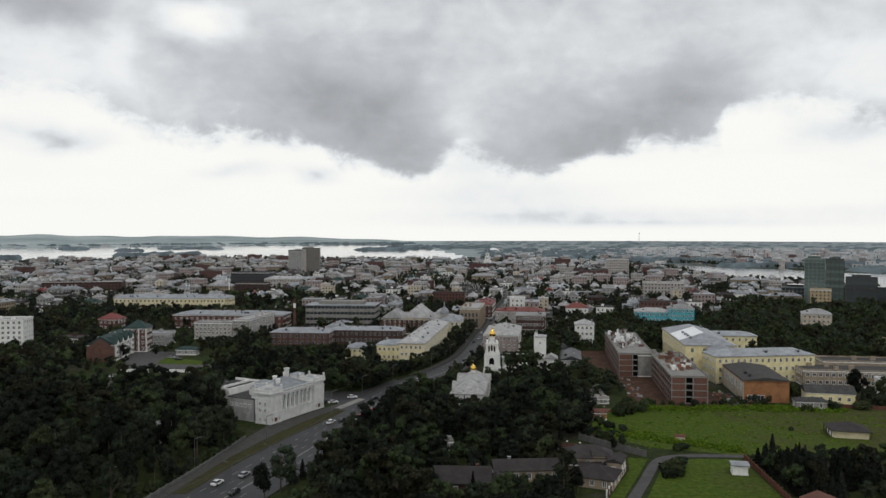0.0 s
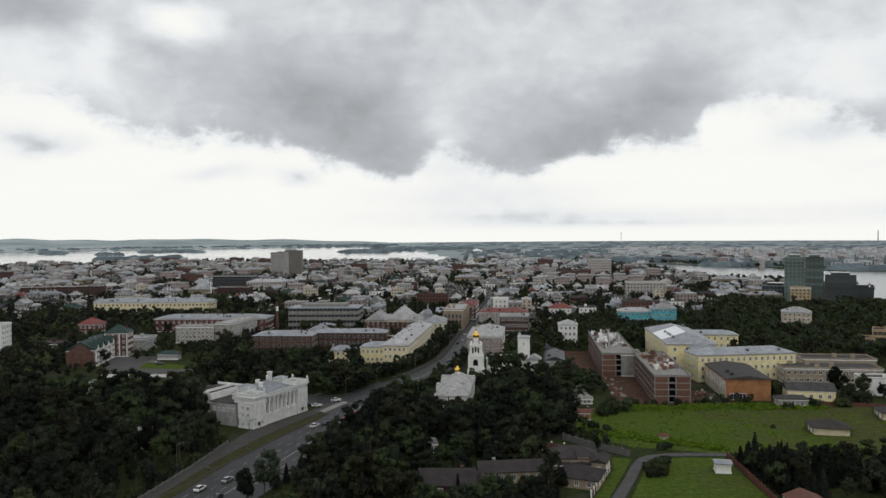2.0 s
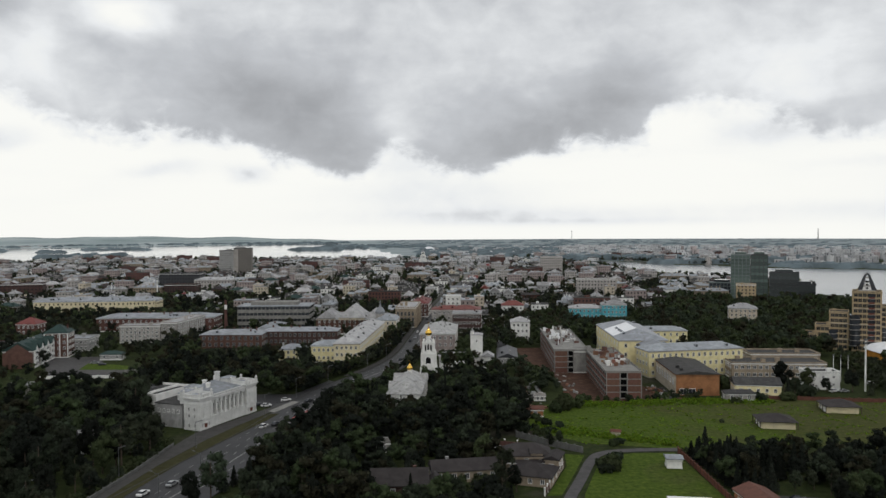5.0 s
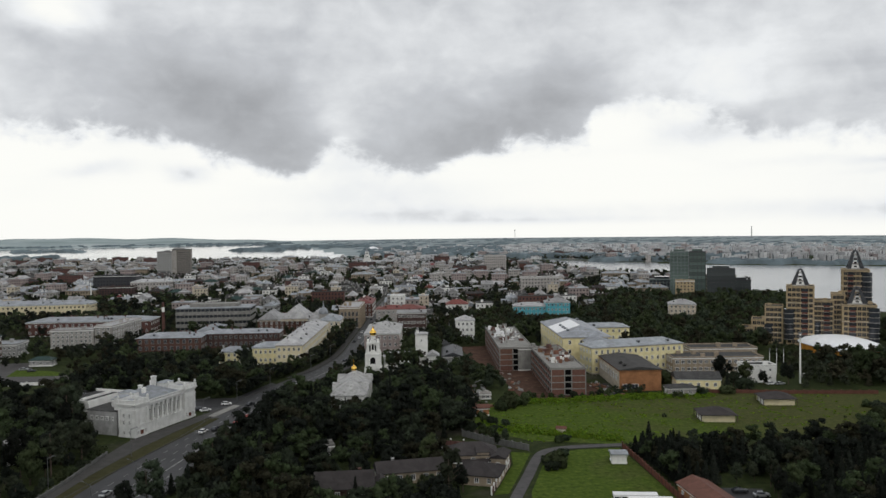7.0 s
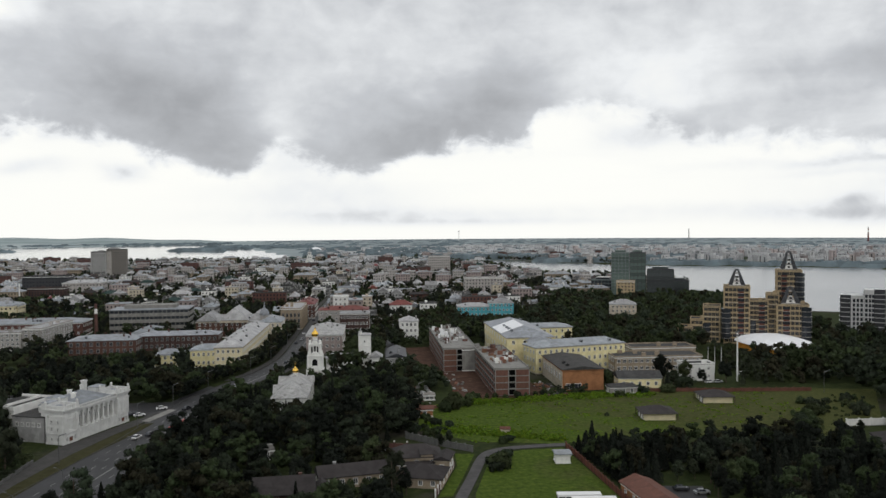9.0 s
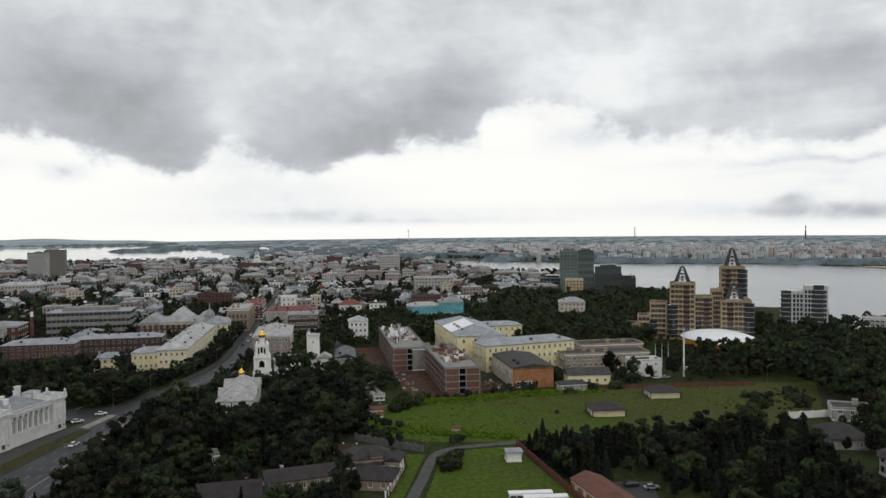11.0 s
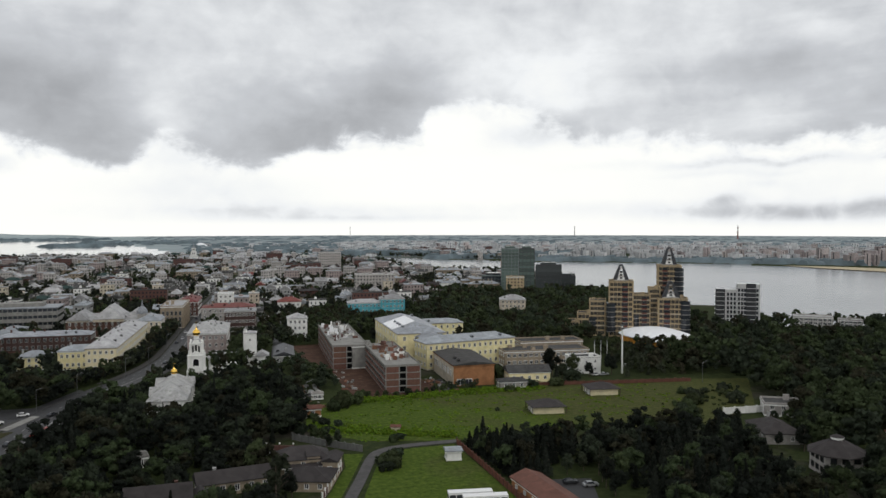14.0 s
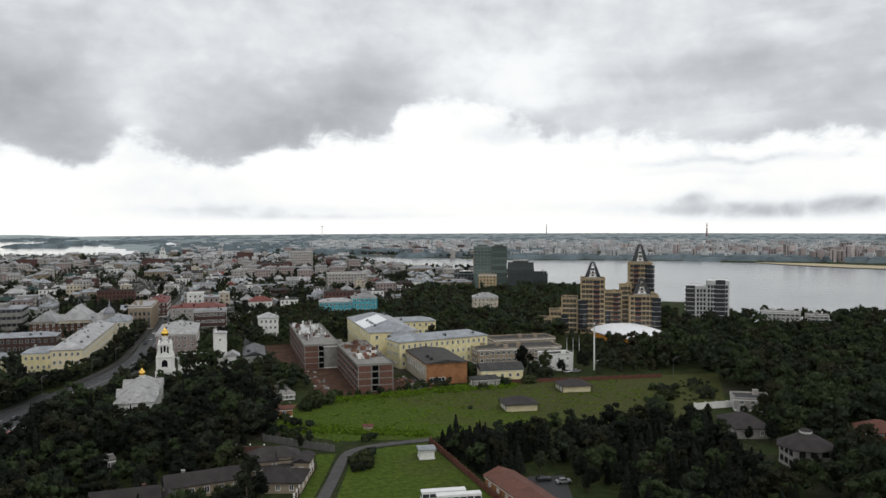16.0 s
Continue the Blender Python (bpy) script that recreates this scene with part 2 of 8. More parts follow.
PALETTE = dict(
    plaster_white=((0.80, 0.80, 0.775), dict(stain=0.15, vary=0.12)), plaster_grey=((0.36, 0.36, 0.355), dict(stain=0.5)), plaster_hall=((0.66, 0.665, 0.65), dict(stain=0.3, vary=0.14)), plaster_yellow=((0.80, 0.72, 0.42), dict(stain=0.2, vary=0.12, random_tint=0.06)),
    plaster_tan=((0.33, 0.27, 0.20), dict(stain=0.4)), plaster_ivory=((0.72, 0.64, 0.43), dict(stain=0.25, vary=0.12)), plaster_cream=((0.60, 0.53, 0.42), dict(stain=0.5, random_tint=0.15)), plaster_pink=((0.33, 0.275, 0.26), dict(stain=0.5, random_tint=0.15)), plaster_pale=((0.39, 0.37, 0.35), dict(stain=0.5, random_tint=0.2)),
    concrete_tower=((0.2, 0.185, 0.17), dict(stain=0.5)), concrete_dark=((0.15, 0.15, 0.145), dict(stain=0.5)), concrete=((0.25, 0.245, 0.23), dict(stain=0.6)), brick_red=((0.115, 0.06, 0.05), dict(fine=3.0, random_tint=0.12)), brick_orange=((0.32, 0.15, 0.07), dict(fine=3.0)),
    brick_stub=((0.22, 0.115, 0.075), dict(fine=3.0, random_tint=0.3)), brick_panel=((0.16, 0.082, 0.062), dict(fine=3.0, random_tint=0.12)), brick_dark=((0.075, 0.045, 0.04), dict(fine=3.0)), roof_metal=((0.27, 0.29, 0.315), dict(rough=0.5, vary=0.3, scale=0.25, metal=0.1, second=(0.2, 0.2, 0.2), random_tint=0.18)),
    roof_pale=((0.345, 0.345, 0.35), dict(rough=0.55, vary=0.3, scale=0.22, second=(0.22, 0.215, 0.21), random_tint=0.25)), roof_church=((0.38, 0.38, 0.375), dict(rough=0.5, vary=0.3, scale=0.35, second=(0.17, 0.165, 0.16), stain=0.6)), roof_red=((0.18, 0.058, 0.05), dict(rough=0.6, random_tint=0.2)),
    roof_green=((0.024, 0.05, 0.046), dict(rough=0.6)), roof_brown=((0.051, 0.046, 0.046), dict(spec=0.05, rough=0.7, random_tint=0.12)), roof_bitumen=((0.065, 0.065, 0.065), dict(spec=0.05, rough=0.9, second=(0.12, 0.115, 0.11), random_tint=0.2)),
    roof_rust=((0.14, 0.062, 0.045), dict(rough=0.7)), turquoise=((0.10, 0.42, 0.50), dict(stain=0.3)), asphalt=((0.027, 0.027, 0.029), dict(rough=0.6, second=(0.048, 0.048, 0.05), scale=0.08, fine=4.0, spec=0.35)),
    pavement=((0.062, 0.06, 0.058), dict(rough=0.85)), verge_grass=((0.05, 0.05, 0.024), dict(rough=0.95, scale=0.3, second=(0.075, 0.06, 0.035), spec=0.05)), gravel=((0.085, 0.082, 0.082), dict(rough=0.95)), earth=((0.075, 0.042, 0.03), dict(rough=1.0, scale=0.15, second=(0.13, 0.085, 0.06), spec=0.1)),
    white_paint=((0.8, 0.8, 0.78), dict(vary=0.08)), road_paint=((0.33, 0.33, 0.32), dict(vary=0.3, scale=2.0)), black_metal=((0.03, 0.03, 0.032), dict(rough=0.5)), steel=((0.16, 0.165, 0.17), dict(rough=0.5, metal=0.5)),
    gold=((0.95, 0.60, 0.13), dict(rough=0.22, metal=1.0, vary=0.08)), bark=((0.09, 0.07, 0.055), dict(rough=0.95)), sand=((0.48, 0.41, 0.28), dict(rough=0.95)),
    # the matte near-black entry here stands in for shade inside openings
    stone_yellow=((0.45, 0.35, 0.215), dict(fine=2.0)), void_shade=((0.012, 0.012, 0.013), dict(rough=0.95, spec=0.02, bump=0)), dark_cladding=((0.05, 0.052, 0.058), dict(rough=0.4)), white_cladding=((0.6, 0.6, 0.6), dict(rough=0.5, vary=0.1)), green_frame=((0.2, 0.235, 0.235), dict(rough=0.5)), tent=((0.82, 0.83, 0.85), dict(rough=0.5, vary=0.08)),
    fence_brown=((0.16, 0.06, 0.04), dict(rough=0.7)), car_white=((0.75, 0.75, 0.75), dict(rough=0.25, vary=0.05, spec=0.5)), car_dark=((0.025, 0.027, 0.03), dict(rough=0.25, vary=0.05, spec=0.5)),
    car_red=((0.45, 0.03, 0.02), dict(rough=0.3, vary=0.05)), car_silver=((0.42, 0.43, 0.44), dict(rough=0.3, metal=0.5, vary=0.05)), rubber=((0.02, 0.02, 0.02), dict()), orange_panel=((0.62, 0.27, 0.04), dict(rough=0.6)),
    leaves=((0.046, 0.058, 0.037), dict(spec=0.08, rough=0.75, vary=0.4, scale=0.5, random_tint=0.45, island=0.2, bump=0)), leaves_dark=((0.023, 0.0285, 0.022), dict(spec=0.08, rough=0.8, vary=0.4, random_tint=0.4, island=0.2, bump=0)),
    leaves_olive=((0.050, 0.049, 0.030), dict(spec=0.08, rough=0.75, vary=0.4, random_tint=0.3, island=0.35, bump=0)),
    leaves_light=((0.066, 0.086, 0.040), dict(spec=0.08, rough=0.7, vary=0.4, random_tint=0.3, island=0.2, bump=0)), weeds=((0.105, 0.175, 0.016), dict(spec=0.05, rough=0.8, vary=0.4, island=0.4, bump=0)),
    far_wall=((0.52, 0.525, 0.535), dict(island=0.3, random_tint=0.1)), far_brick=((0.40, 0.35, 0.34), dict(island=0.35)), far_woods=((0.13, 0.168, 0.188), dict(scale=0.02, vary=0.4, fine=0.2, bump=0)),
)
MAT = {key: material(key, colour, **settings) for key, (colour, settings) in PALETTE.items()}


def make_leafy(m):
    """Lets some light through the leaves of a material."""
    k = Nodes(m.node_tree)
    shader, out = m.node_tree.nodes["Principled BSDF"], m.node_tree.nodes["Material Output"]
    thin = k.add("ShaderNodeBsdfTranslucent")
    k.put(thin.inputs[0], shader.inputs["Base Color"].links[0].from_socket)
    blend = k.add("ShaderNodeMixShader")
    blend.inputs[0].default_value = 0.38
    m.node_tree.links.new(shader.outputs[0], blend.inputs[1])
    m.node_tree.links.new(thin.outputs[0], blend.inputs[2])
    m.node_tree.links.new(blend.outputs[0], out.inputs[0])


for key in ("leaves", "leaves_dark", "leaves_light", "leaves_olive", "weeds"):
    make_leafy(MAT[key])


def glass_material(name, colour, rough=0.08):
    m = bpy.data.materials.new(name)
    m.use_nodes = True
    k = Nodes(m.node_tree)
    shader = m.node_tree.nodes["Principled BSDF"]
    info = k.add("ShaderNodeObjectInfo").outputs["Random"]
    at = k.add("ShaderNodeTexCoord").outputs["Object"]
    k.put(shader.inputs["Base Color"], k.mix(k.math("ADD", k.math("MULTIPLY", info, 0.6), k.math("MULTIPLY", k.noise(at, 1.3), 0.4)), tuple(c * 0.5 for c in colour), tuple(c * 1.6 for c in colour)))
    shader.inputs["Roughness"].default_value = rough
    shader.inputs["Specular IOR Level"].default_value = 0.6
    return m


MAT["window_glass"] = glass_material("window_glass", (0.03, 0.034, 0.04))
MAT["slate_glass"] = glass_material("slate_glass", (0.055, 0.064, 0.066), 0.2)
MAT["green_glass"] = glass_material("green_glass", (0.085, 0.118, 0.108), 0.2)


def ground_material():
    m = bpy.data.materials.new("ground_cover")
    m.use_nodes = True
    k = Nodes(m.node_tree)
    shader = m.node_tree.nodes["Principled BSDF"]
    at = k.add("ShaderNodeTexCoord").outputs["Object"]
    broad = k.noise(at, 0.02, 6.0, 0.6)
    fine = k.noise(at, 0.35, 5.0, 0.65)
    grass = k.ramp(fine, [(0.3, (0.016, 0.022, 0.009)), (0.55, (0.027, 0.036, 0.013)), (0.75, (0.050, 0.054, 0.022))])
    dirt = k.ramp(fine, [(0.3, (0.035, 0.030, 0.025)), (0.7, (0.07, 0.063, 0.053))])
    near = k.mix(k.math("MULTIPLY", k.math("SUBTRACT", broad, 0.55), 9.0, clamp=True), grass, dirt)
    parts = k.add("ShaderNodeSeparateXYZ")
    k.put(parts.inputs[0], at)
    # Haze is put into the far land's colour, fading in past y 1450.
    hazy_fields = k.ramp(k.noise(at, 0.004, 5.0, 0.6), [(0.35, (0.20, 0.25, 0.255)), (0.5, (0.26, 0.31, 0.315)), (0.65, (0.34, 0.385, 0.39))])
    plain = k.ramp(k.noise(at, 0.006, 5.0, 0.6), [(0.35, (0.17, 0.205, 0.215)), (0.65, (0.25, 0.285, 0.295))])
    hazy_fields = k.mix(k.math("MULTIPLY", k.math("ADD", parts.outputs[0], 100.0), 0.004, clamp=True), hazy_fields, plain)
    k.put(shader.inputs["Base Color"], k.mix(k.math("MULTIPLY", k.math("SUBTRACT", parts.outputs[1], 1450.0), 0.003, clamp=True), near, hazy_fields))
    shader.inputs["Roughness"].default_value = 0.95
    shader.inputs["Specular IOR Level"].default_value = 0.05
    b = k.add("ShaderNodeBump")
    b.inputs["Strength"].default_value, b.inputs["Distance"].default_value = 0.5, 0.3
    k.put(b.inputs["Height"], fine)
    k.put(shader.inputs["Normal"], b.outputs[0])
    return m


def meadow_material():
    m = bpy.data.materials.new("meadow_grass")
    m.use_nodes = True
    k = Nodes(m.node_tree)
    shader = m.node_tree.nodes["Principled BSDF"]
    at = k.add("ShaderNodeTexCoord").outputs["Object"]
    broad = k.noise(at, 0.035, 5.0, 0.6, 0.8)
    fine = k.noise(at, 0.6, 6.0, 0.7)
    lush = k.ramp(fine, [(0.3, (0.024, 0.042, 0.007)), (0.5, (0.050, 0.078, 0.012)), (0.72, (0.095, 0.122, 0.022))])
    dry = k.ramp(fine, [(0.3, (0.030, 0.038, 0.012)), (0.55, (0.060, 0.066, 0.022)), (0.75, (0.095, 0.086, 0.036))])
    parts = k.add("ShaderNodeSeparateXYZ")
    k.put(parts.inputs[0], at)
    eastward = k.math("MULTIPLY", k.math("SUBTRACT", parts.outputs[0], 110.0), 0.0035)
    k.put(shader.inputs["Base Color"], k.mix(k.math("MULTIPLY", k.math("ADD", k.math("SUBTRACT", broad, 0.46), eastward), 5.0, clamp=True), lush, dry))
    shader.inputs["Roughness"].default_value = 0.95
    shader.inputs["Specular IOR Level"].default_value = 0.05
    b = k.add("ShaderNodeBump")
    b.inputs["Strength"].default_value, b.inputs["Distance"].default_value = 0.6, 0.3
    k.put(b.inputs["Height"], fine)
    k.put(shader.inputs["Normal"], b.outputs[0])
    return m


def water_material():
    m = bpy.data.materials.new("river_water")
    m.use_nodes = True
    k = Nodes(m.node_tree)
    shader = m.node_tree.nodes["Principled BSDF"]
    at = k.add("ShaderNodeTexCoord").outputs["Object"]
    split_at = k.add("ShaderNodeSeparateXYZ")
    k.put(split_at.inputs[0], at)
    shader.inputs["Base Color"].default_value = (0.15, 0.162, 0.167, 1)
    k.put(shader.inputs["Roughness"], k.math("ADD", k.math("ADD", 0.05, k.math("MULTIPLY", k.math("MULTIPLY", split_at.outputs[0], 0.004, clamp=True), 0.12)), k.math("MULTIPLY", k.noise(at, 0.006, 4.0), 0.07)))
    shader.inputs["Specular IOR Level"].default_value = 0.5
    b = k.add("ShaderNodeBump")
    b.inputs["Strength"].default_value, b.inputs["Distance"].default_value = 0.03, 0.5
    k.put(b.inputs["Height"], k.noise(at, 0.12, 5.0, 0.6))
    k.put(shader.inputs["Normal"], b.outputs[0])
    return m


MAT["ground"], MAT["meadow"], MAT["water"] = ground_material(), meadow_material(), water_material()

# ---- building helpers ----


class Shape:
    """Collects faces, each with a material slot, and links them as one mesh object."""

    def __init__(self, *mats):
        self.mats, self.v, self.f, self.m = mats, [], [], []

    def face(self, pts, slot=0):
        n = len(self.v)
        self.v += [tuple(p) for p in pts]
        self.f.append(tuple(range(n, n + len(pts))))
        self.m.append(slot)

    def solid(self, verts, faces, slot=0):
        n = len(self.v)
        self.v += [tuple(p) for p in verts]
        self.f += [tuple(n + i for i in f) for f in faces]
        self.m += [slot] * len(faces)

    def box(self, x0, y0, z0, x1, y1, z1, slot=0, top=None):
        p = [(x0, y0, z0), (x1, y0, z0), (x1, y1, z0), (x0, y1, z0), (x0, y0, z1), (x1, y0, z1), (x1, y1, z1), (x0, y1, z1)]
        self.solid(p, [(0, 3, 2, 1), (0, 1, 5, 4), (1, 2, 6, 5), (2, 3, 7, 6), (3, 0, 4, 7)], slot)
        self.solid(p[4:], [(0, 1, 2, 3)], slot if top is None else top)

    def turned(self, x, y, profile, n=12, slot=0):
        """A body turned about a vertical axis; profile: rows of radius, height, from below."""
        pts = [(x + r * math.cos(2 * math.pi * i / n), y + r * math.sin(2 * math.pi * i / n), z) for r, z in profile for i in range(n)]
        faces = [(k * n + i, k * n + (i + 1) % n, (k + 1) * n + (i + 1) % n, (k + 1) * n + i) for k in range(len(profile) - 1) for i in range(n)]
        faces += [tuple(reversed(range(n))), tuple(range((len(profile) - 1) * n, len(profile) * n))]
        self.solid(pts, faces, slot)

    def hip(self, x0, y0, x1, y1, z, rise, slot=0, inset=None, lip=0.25):
        """A hipped roof (inset 0: gabled) on a thin eaves slab, its ridge along the longer side."""
        w, d = x1 - x0, y1 - y0
        along = w >= d
        i = min(w, d) / 2 if inset is None else inset
        a = (x0 + i, (y0 + y1) / 2, z + lip + rise) if along else ((x0 + x1) / 2, y0 + i, z + lip + rise)
        b = (x1 - i, (y0 + y1) / 2, z + lip + rise) if along else ((x0 + x1) / 2, y1 - i, z + lip + rise)
        self.box(x0, y0, z, x1, y1, z + lip, slot)
        p = [(x0, y0, z + lip), (x1, y0, z + lip), (x1, y1, z + lip), (x0, y1, z + lip), a, b]
        if along:
            self.solid(p, [(0, 1, 5, 4), (1, 2, 5), (2, 3, 4, 5), (3, 0, 4)], slot)
        else:
            self.solid(p, [(0, 1, 4), (1, 2, 5, 4), (2, 3, 5), (3, 0, 4, 5)], slot)

    def mesh(self, name):
        me = bpy.data.meshes.new(name)
        me.from_pydata(self.v, [], self.f)
        for key in self.mats:
            me.materials.append(MAT[key])
        me.polygons.foreach_set("material_index", self.m)
        me.update()
        return me

    def link(self, name, parent=None, label="", kind=""):
        ob = new(name, self.mesh(name))
        ob.parent = parent
        return tagged(ob, label, kind=kind)


def thing(name, m, label, category, group="", kind=""):
    ob = new(name)
    ob.empty_display_size = 0.5
    ob.matrix_world = m
    return tagged(ob, label, category, group, kind)


WINDOW_MESHES = {}
FOOT = []  # x, y, turn, half width, half depth of what stands on the ground


def clear(x, y, margin):
    """Whether no house stands within the margin of a place."""
    for fx, fy, rz, hw, hd in FOOT:
        dx, dy = x - fx, y - fy
        if abs(dx) + abs(dy) > 2 * (hw + hd) + 2 * margin:
            continue
        c, s = math.cos(radians(rz)), math.sin(radians(rz))
        if abs(dx * c + dy * s) < hw + margin and abs(-dx * s + dy * c) < hd + margin:
            return False
    return True


def inside(x, y, poly):
    hit = False
    for (x0, y0), (x1, y1) in zip(poly, poly[1:] + poly[:1]):
        if (y0 > y) != (y1 > y) and x < x0 + (y - y0) * (x1 - x0) / (y1 - y0):
            hit = not hit
    return hit



def window_mesh(w, h, frame_mat="white_paint", arched=False):
    """A window that faces -y: a frame, a middle bar and a pane set back in it, over a sill."""
    key = (round(w, 2), round(h, 2), frame_mat, arched)
    if key not in WINDOW_MESHES:
        s = Shape(frame_mat, "window_glass")
        t, out, deep = 0.14, -0.17, -0.05
        xs, zs = [-w / 2 - t, -w / 2, -0.05, 0.05, w / 2, w / 2 + t], [-t, 0, h, h + t]
        v = [(x, out, z) for z in zs for x in xs]
        q = []
        for k in range(3):
            for i in range(5):
                if k == 1 and i in (1, 3):
                    continue
                a = k * 6 + i
                q.append(((a, a + 1, a + 7, a + 6), 0))
        for i in (1, 3):
            ring = [6 + i, 7 + i, 13 + i, 12 + i]
            n = len(v)
            v += [(v[j][0], deep, v[j][2]) for j in ring]
            back = [n, n + 1, n + 2, n + 3]
            q += [((ring[e], ring[(e + 1) % 4], back[(e + 1) % 4], back[e]), 0) for e in range(4)]
            q.append((tuple(back), 1))
        rim = list(range(0, 6)) + [11, 17] + list(range(23, 17, -1)) + [12, 6]
        n = len(v)
        v += [(v[j][0], 0.05, v[j][2]) for j in rim]
        q += [((rim[e], n + e, n + (e + 1) % len(rim), rim[(e + 1) % len(rim)]), 0) for e in range(len(rim))]
        if arched:
            c = [(w / 2 * math.cos(g), out, h + t + w / 2 * math.sin(g)) for g in np.linspace(0, math.pi, 9)]
            n = len(v)
            v += c[1:-1]
            q.append(((19, 22, *range(n, n + 7)), 1))
        s.v, s.f, s.m = v, [f for f, _ in q], [m for _, m in q]
        WINDOW_MESHES[key] = s.mesh("window")
    return WINDOW_MESHES[key]


def far_windows(parent, side, x0, x1, off, zs, n, w, h):
    """The windows of one wall far off, too small to pick apart."""
    s = Shape("window_glass")
    out = off + (0.06 if side in "en" else -0.06)
    for z in zs:
        for i in range(n):
            a = x0 + (i + 0.5) * (x1 - x0) / n
            lo, hi = min(off, out), max(off, out)
            if side in "sn":
                s.box(a - w / 2, lo, z, a + w / 2, hi, z + h)
            else:
                s.box(lo, a - w / 2, z, hi, a + w / 2, z + h)
    s.link("glazing", parent, kind="stuff")


def windows(parent, side, x0, x1, off, zs, n, w, h, frame_mat="white_paint", arched=False):
    """Rows of windows along one wall. side s, e, n, w; x0, x1: the stretch along it; off: the wall's plane."""
    root = parent
    while root.parent:
        root = root.parent
    if root.matrix_world.translation.length > 690:
        far_windows(parent, side, x0, x1, off, zs, n, w, h)
        return
    me = window_mesh(w, h, frame_mat, arched)
    turn = dict(s=0, e=90, n=180, w=-90)[side]
    for z in zs:
        for i in range(n):
            a = x0 + (i + 0.5) * (x1 - x0) / n
            at = (a, off) if side in "sn" else (off, a)
            ob = new("window", me)
            ob.parent = parent
            ob.matrix_local = pose(at[0], at[1], z, 0, 0, turn)


def block(name, label, category, x, y, rz, w, d, h, wall, roof, kind="hip", rise=2.5, storeys=3, bays=(8, 3), win=(1.1, 1.6), frame_mat="white_paint", sides="sew", trim="plaster_white", base=1.0, group="", arched=False, stacks=None):
    """A house with plinth, cornice, roof and one object per window; its origin is the middle of its base."""
    FOOT.append((x, y, rz, w / 2, d / 2))
    top = thing(name, pose(x, y, 0, 0, 0, rz), label, category, group)
    s = Shape(wall, trim)
    s.box(-w / 2, -d / 2, -0.4, w / 2, d / 2, h)
    s.box(-w / 2 - 0.25, -d / 2 - 0.25, h - 0.45, w / 2 + 0.25, d / 2 + 0.25, h - 0.003, 1)
    s.box(-w / 2 - 0.12, -d / 2 - 0.12, -0.4, w / 2 + 0.12, d / 2 + 0.12, base * 0.6, 1)
    s.link("wall", top)
    r = Shape(roof, wall)
    if kind == "flat":
        r.box(-w / 2 - 0.2, -d / 2 - 0.2, h, w / 2 + 0.2, d / 2 + 0.2, h + 0.15)
        for a in ((-w / 2 - 0.2, -d / 2 - 0.2, w / 2 + 0.2, -d / 2 + 0.15), (-w / 2 - 0.2, d / 2 - 0.15, w / 2 + 0.2, d / 2 + 0.2), (-w / 2 - 0.2, -d / 2 + 0.15, -w / 2 + 0.15, d / 2 - 0.15), (w / 2 - 0.15, -d / 2 + 0.15, w / 2 + 0.2, d / 2 - 0.15)):
            r.box(a[0], a[1], h + 0.15, a[2], a[3], h + 0.7, 1)
        rnd = random.Random(int(abs(x * 7 + y * 3)))
        for _ in range(max(1, int(w * d / 160))):
            bx, by = rnd.uniform(-w * 0.38, w * 0.38), rnd.uniform(-d * 0.3, d * 0.3)
            r.box(bx - 1, by - 0.8, h + 0.15, bx + 1, by + 0.8, h + rnd.uniform(1.2, 2.4), 1)
    else:
        r.hip(-w / 2 - 0.5, -d / 2 - 0.5, w / 2 + 0.5, d / 2 + 0.5, h, rise, inset=0.0 if kind == "gable" else None)
    r.link("roof", top)
    if kind != "flat":
        rnd = random.Random(int(abs(x * 5 + y)))
        for _ in range(int(w * d / 140) if stacks is None else stacks):
            c = Shape("brick_red" if wall.startswith("brick") else "plaster_grey")
            u, v = rnd.uniform(-0.4, 0.4), rnd.uniform(-0.22, 0.22)
            cx, cy = (u * w, v * d) if w >= d else (v * w, u * d)
            z = h + rise * (1 - 2 * abs(v)) * 0.8
            c.box(cx - 0.4, cy - 0.4, h, cx + 0.4, cy + 0.4, z + 1.5)
            c.box(cx - 0.5, cy - 0.5, z + 1.5, cx + 0.5, cy + 0.5, z + 1.7)
            c.link("chimney", top)
        for _ in range(int(w * d / 280)):
            c = Shape(roof, "window_glass")
            u, v = rnd.uniform(-0.38, 0.38), -0.3
            cx, cy = (u * w, v * d) if w >= d else (-v * w * rnd.choice([-1, 1]), u * d)
            z = h + rise * 0.4
            c.box(cx - 0.7, cy - 0.6, z - 0.8, cx + 0.7, cy + 0.9, z + 1.0)
            c.box(cx - 0.45, cy - 0.66, z + 0.1, cx + 0.45, cy - 0.6, z + 0.8, 1)
            c.hip(cx - 0.85, cy - 0.8, cx + 0.85, cy + 1.0, z + 1.0, 0.5, 0, 0.0, 0.08)
            c.link("dormer", top)
    step = (h - 0.6) / storeys
    zs = [0.5 + k * step + (step - win[1]) * 0.5 for k in range(storeys)]
    if bays[0]:
        for sd in "sn":
            if sd in sides:
                windows(top, sd, -w / 2 + 0.6, w / 2 - 0.6, -d / 2 if sd == "s" else d / 2, zs, bays[0], *win, frame_mat, arched)
    if bays[1]:
        for sd in "ew":
            if sd in sides:
                windows(top, sd, -d / 2 + 0.6, d / 2 - 0.6, w / 2 if sd == "e" else -w / 2, zs, bays[1], *win, frame_mat, arched)
    return top


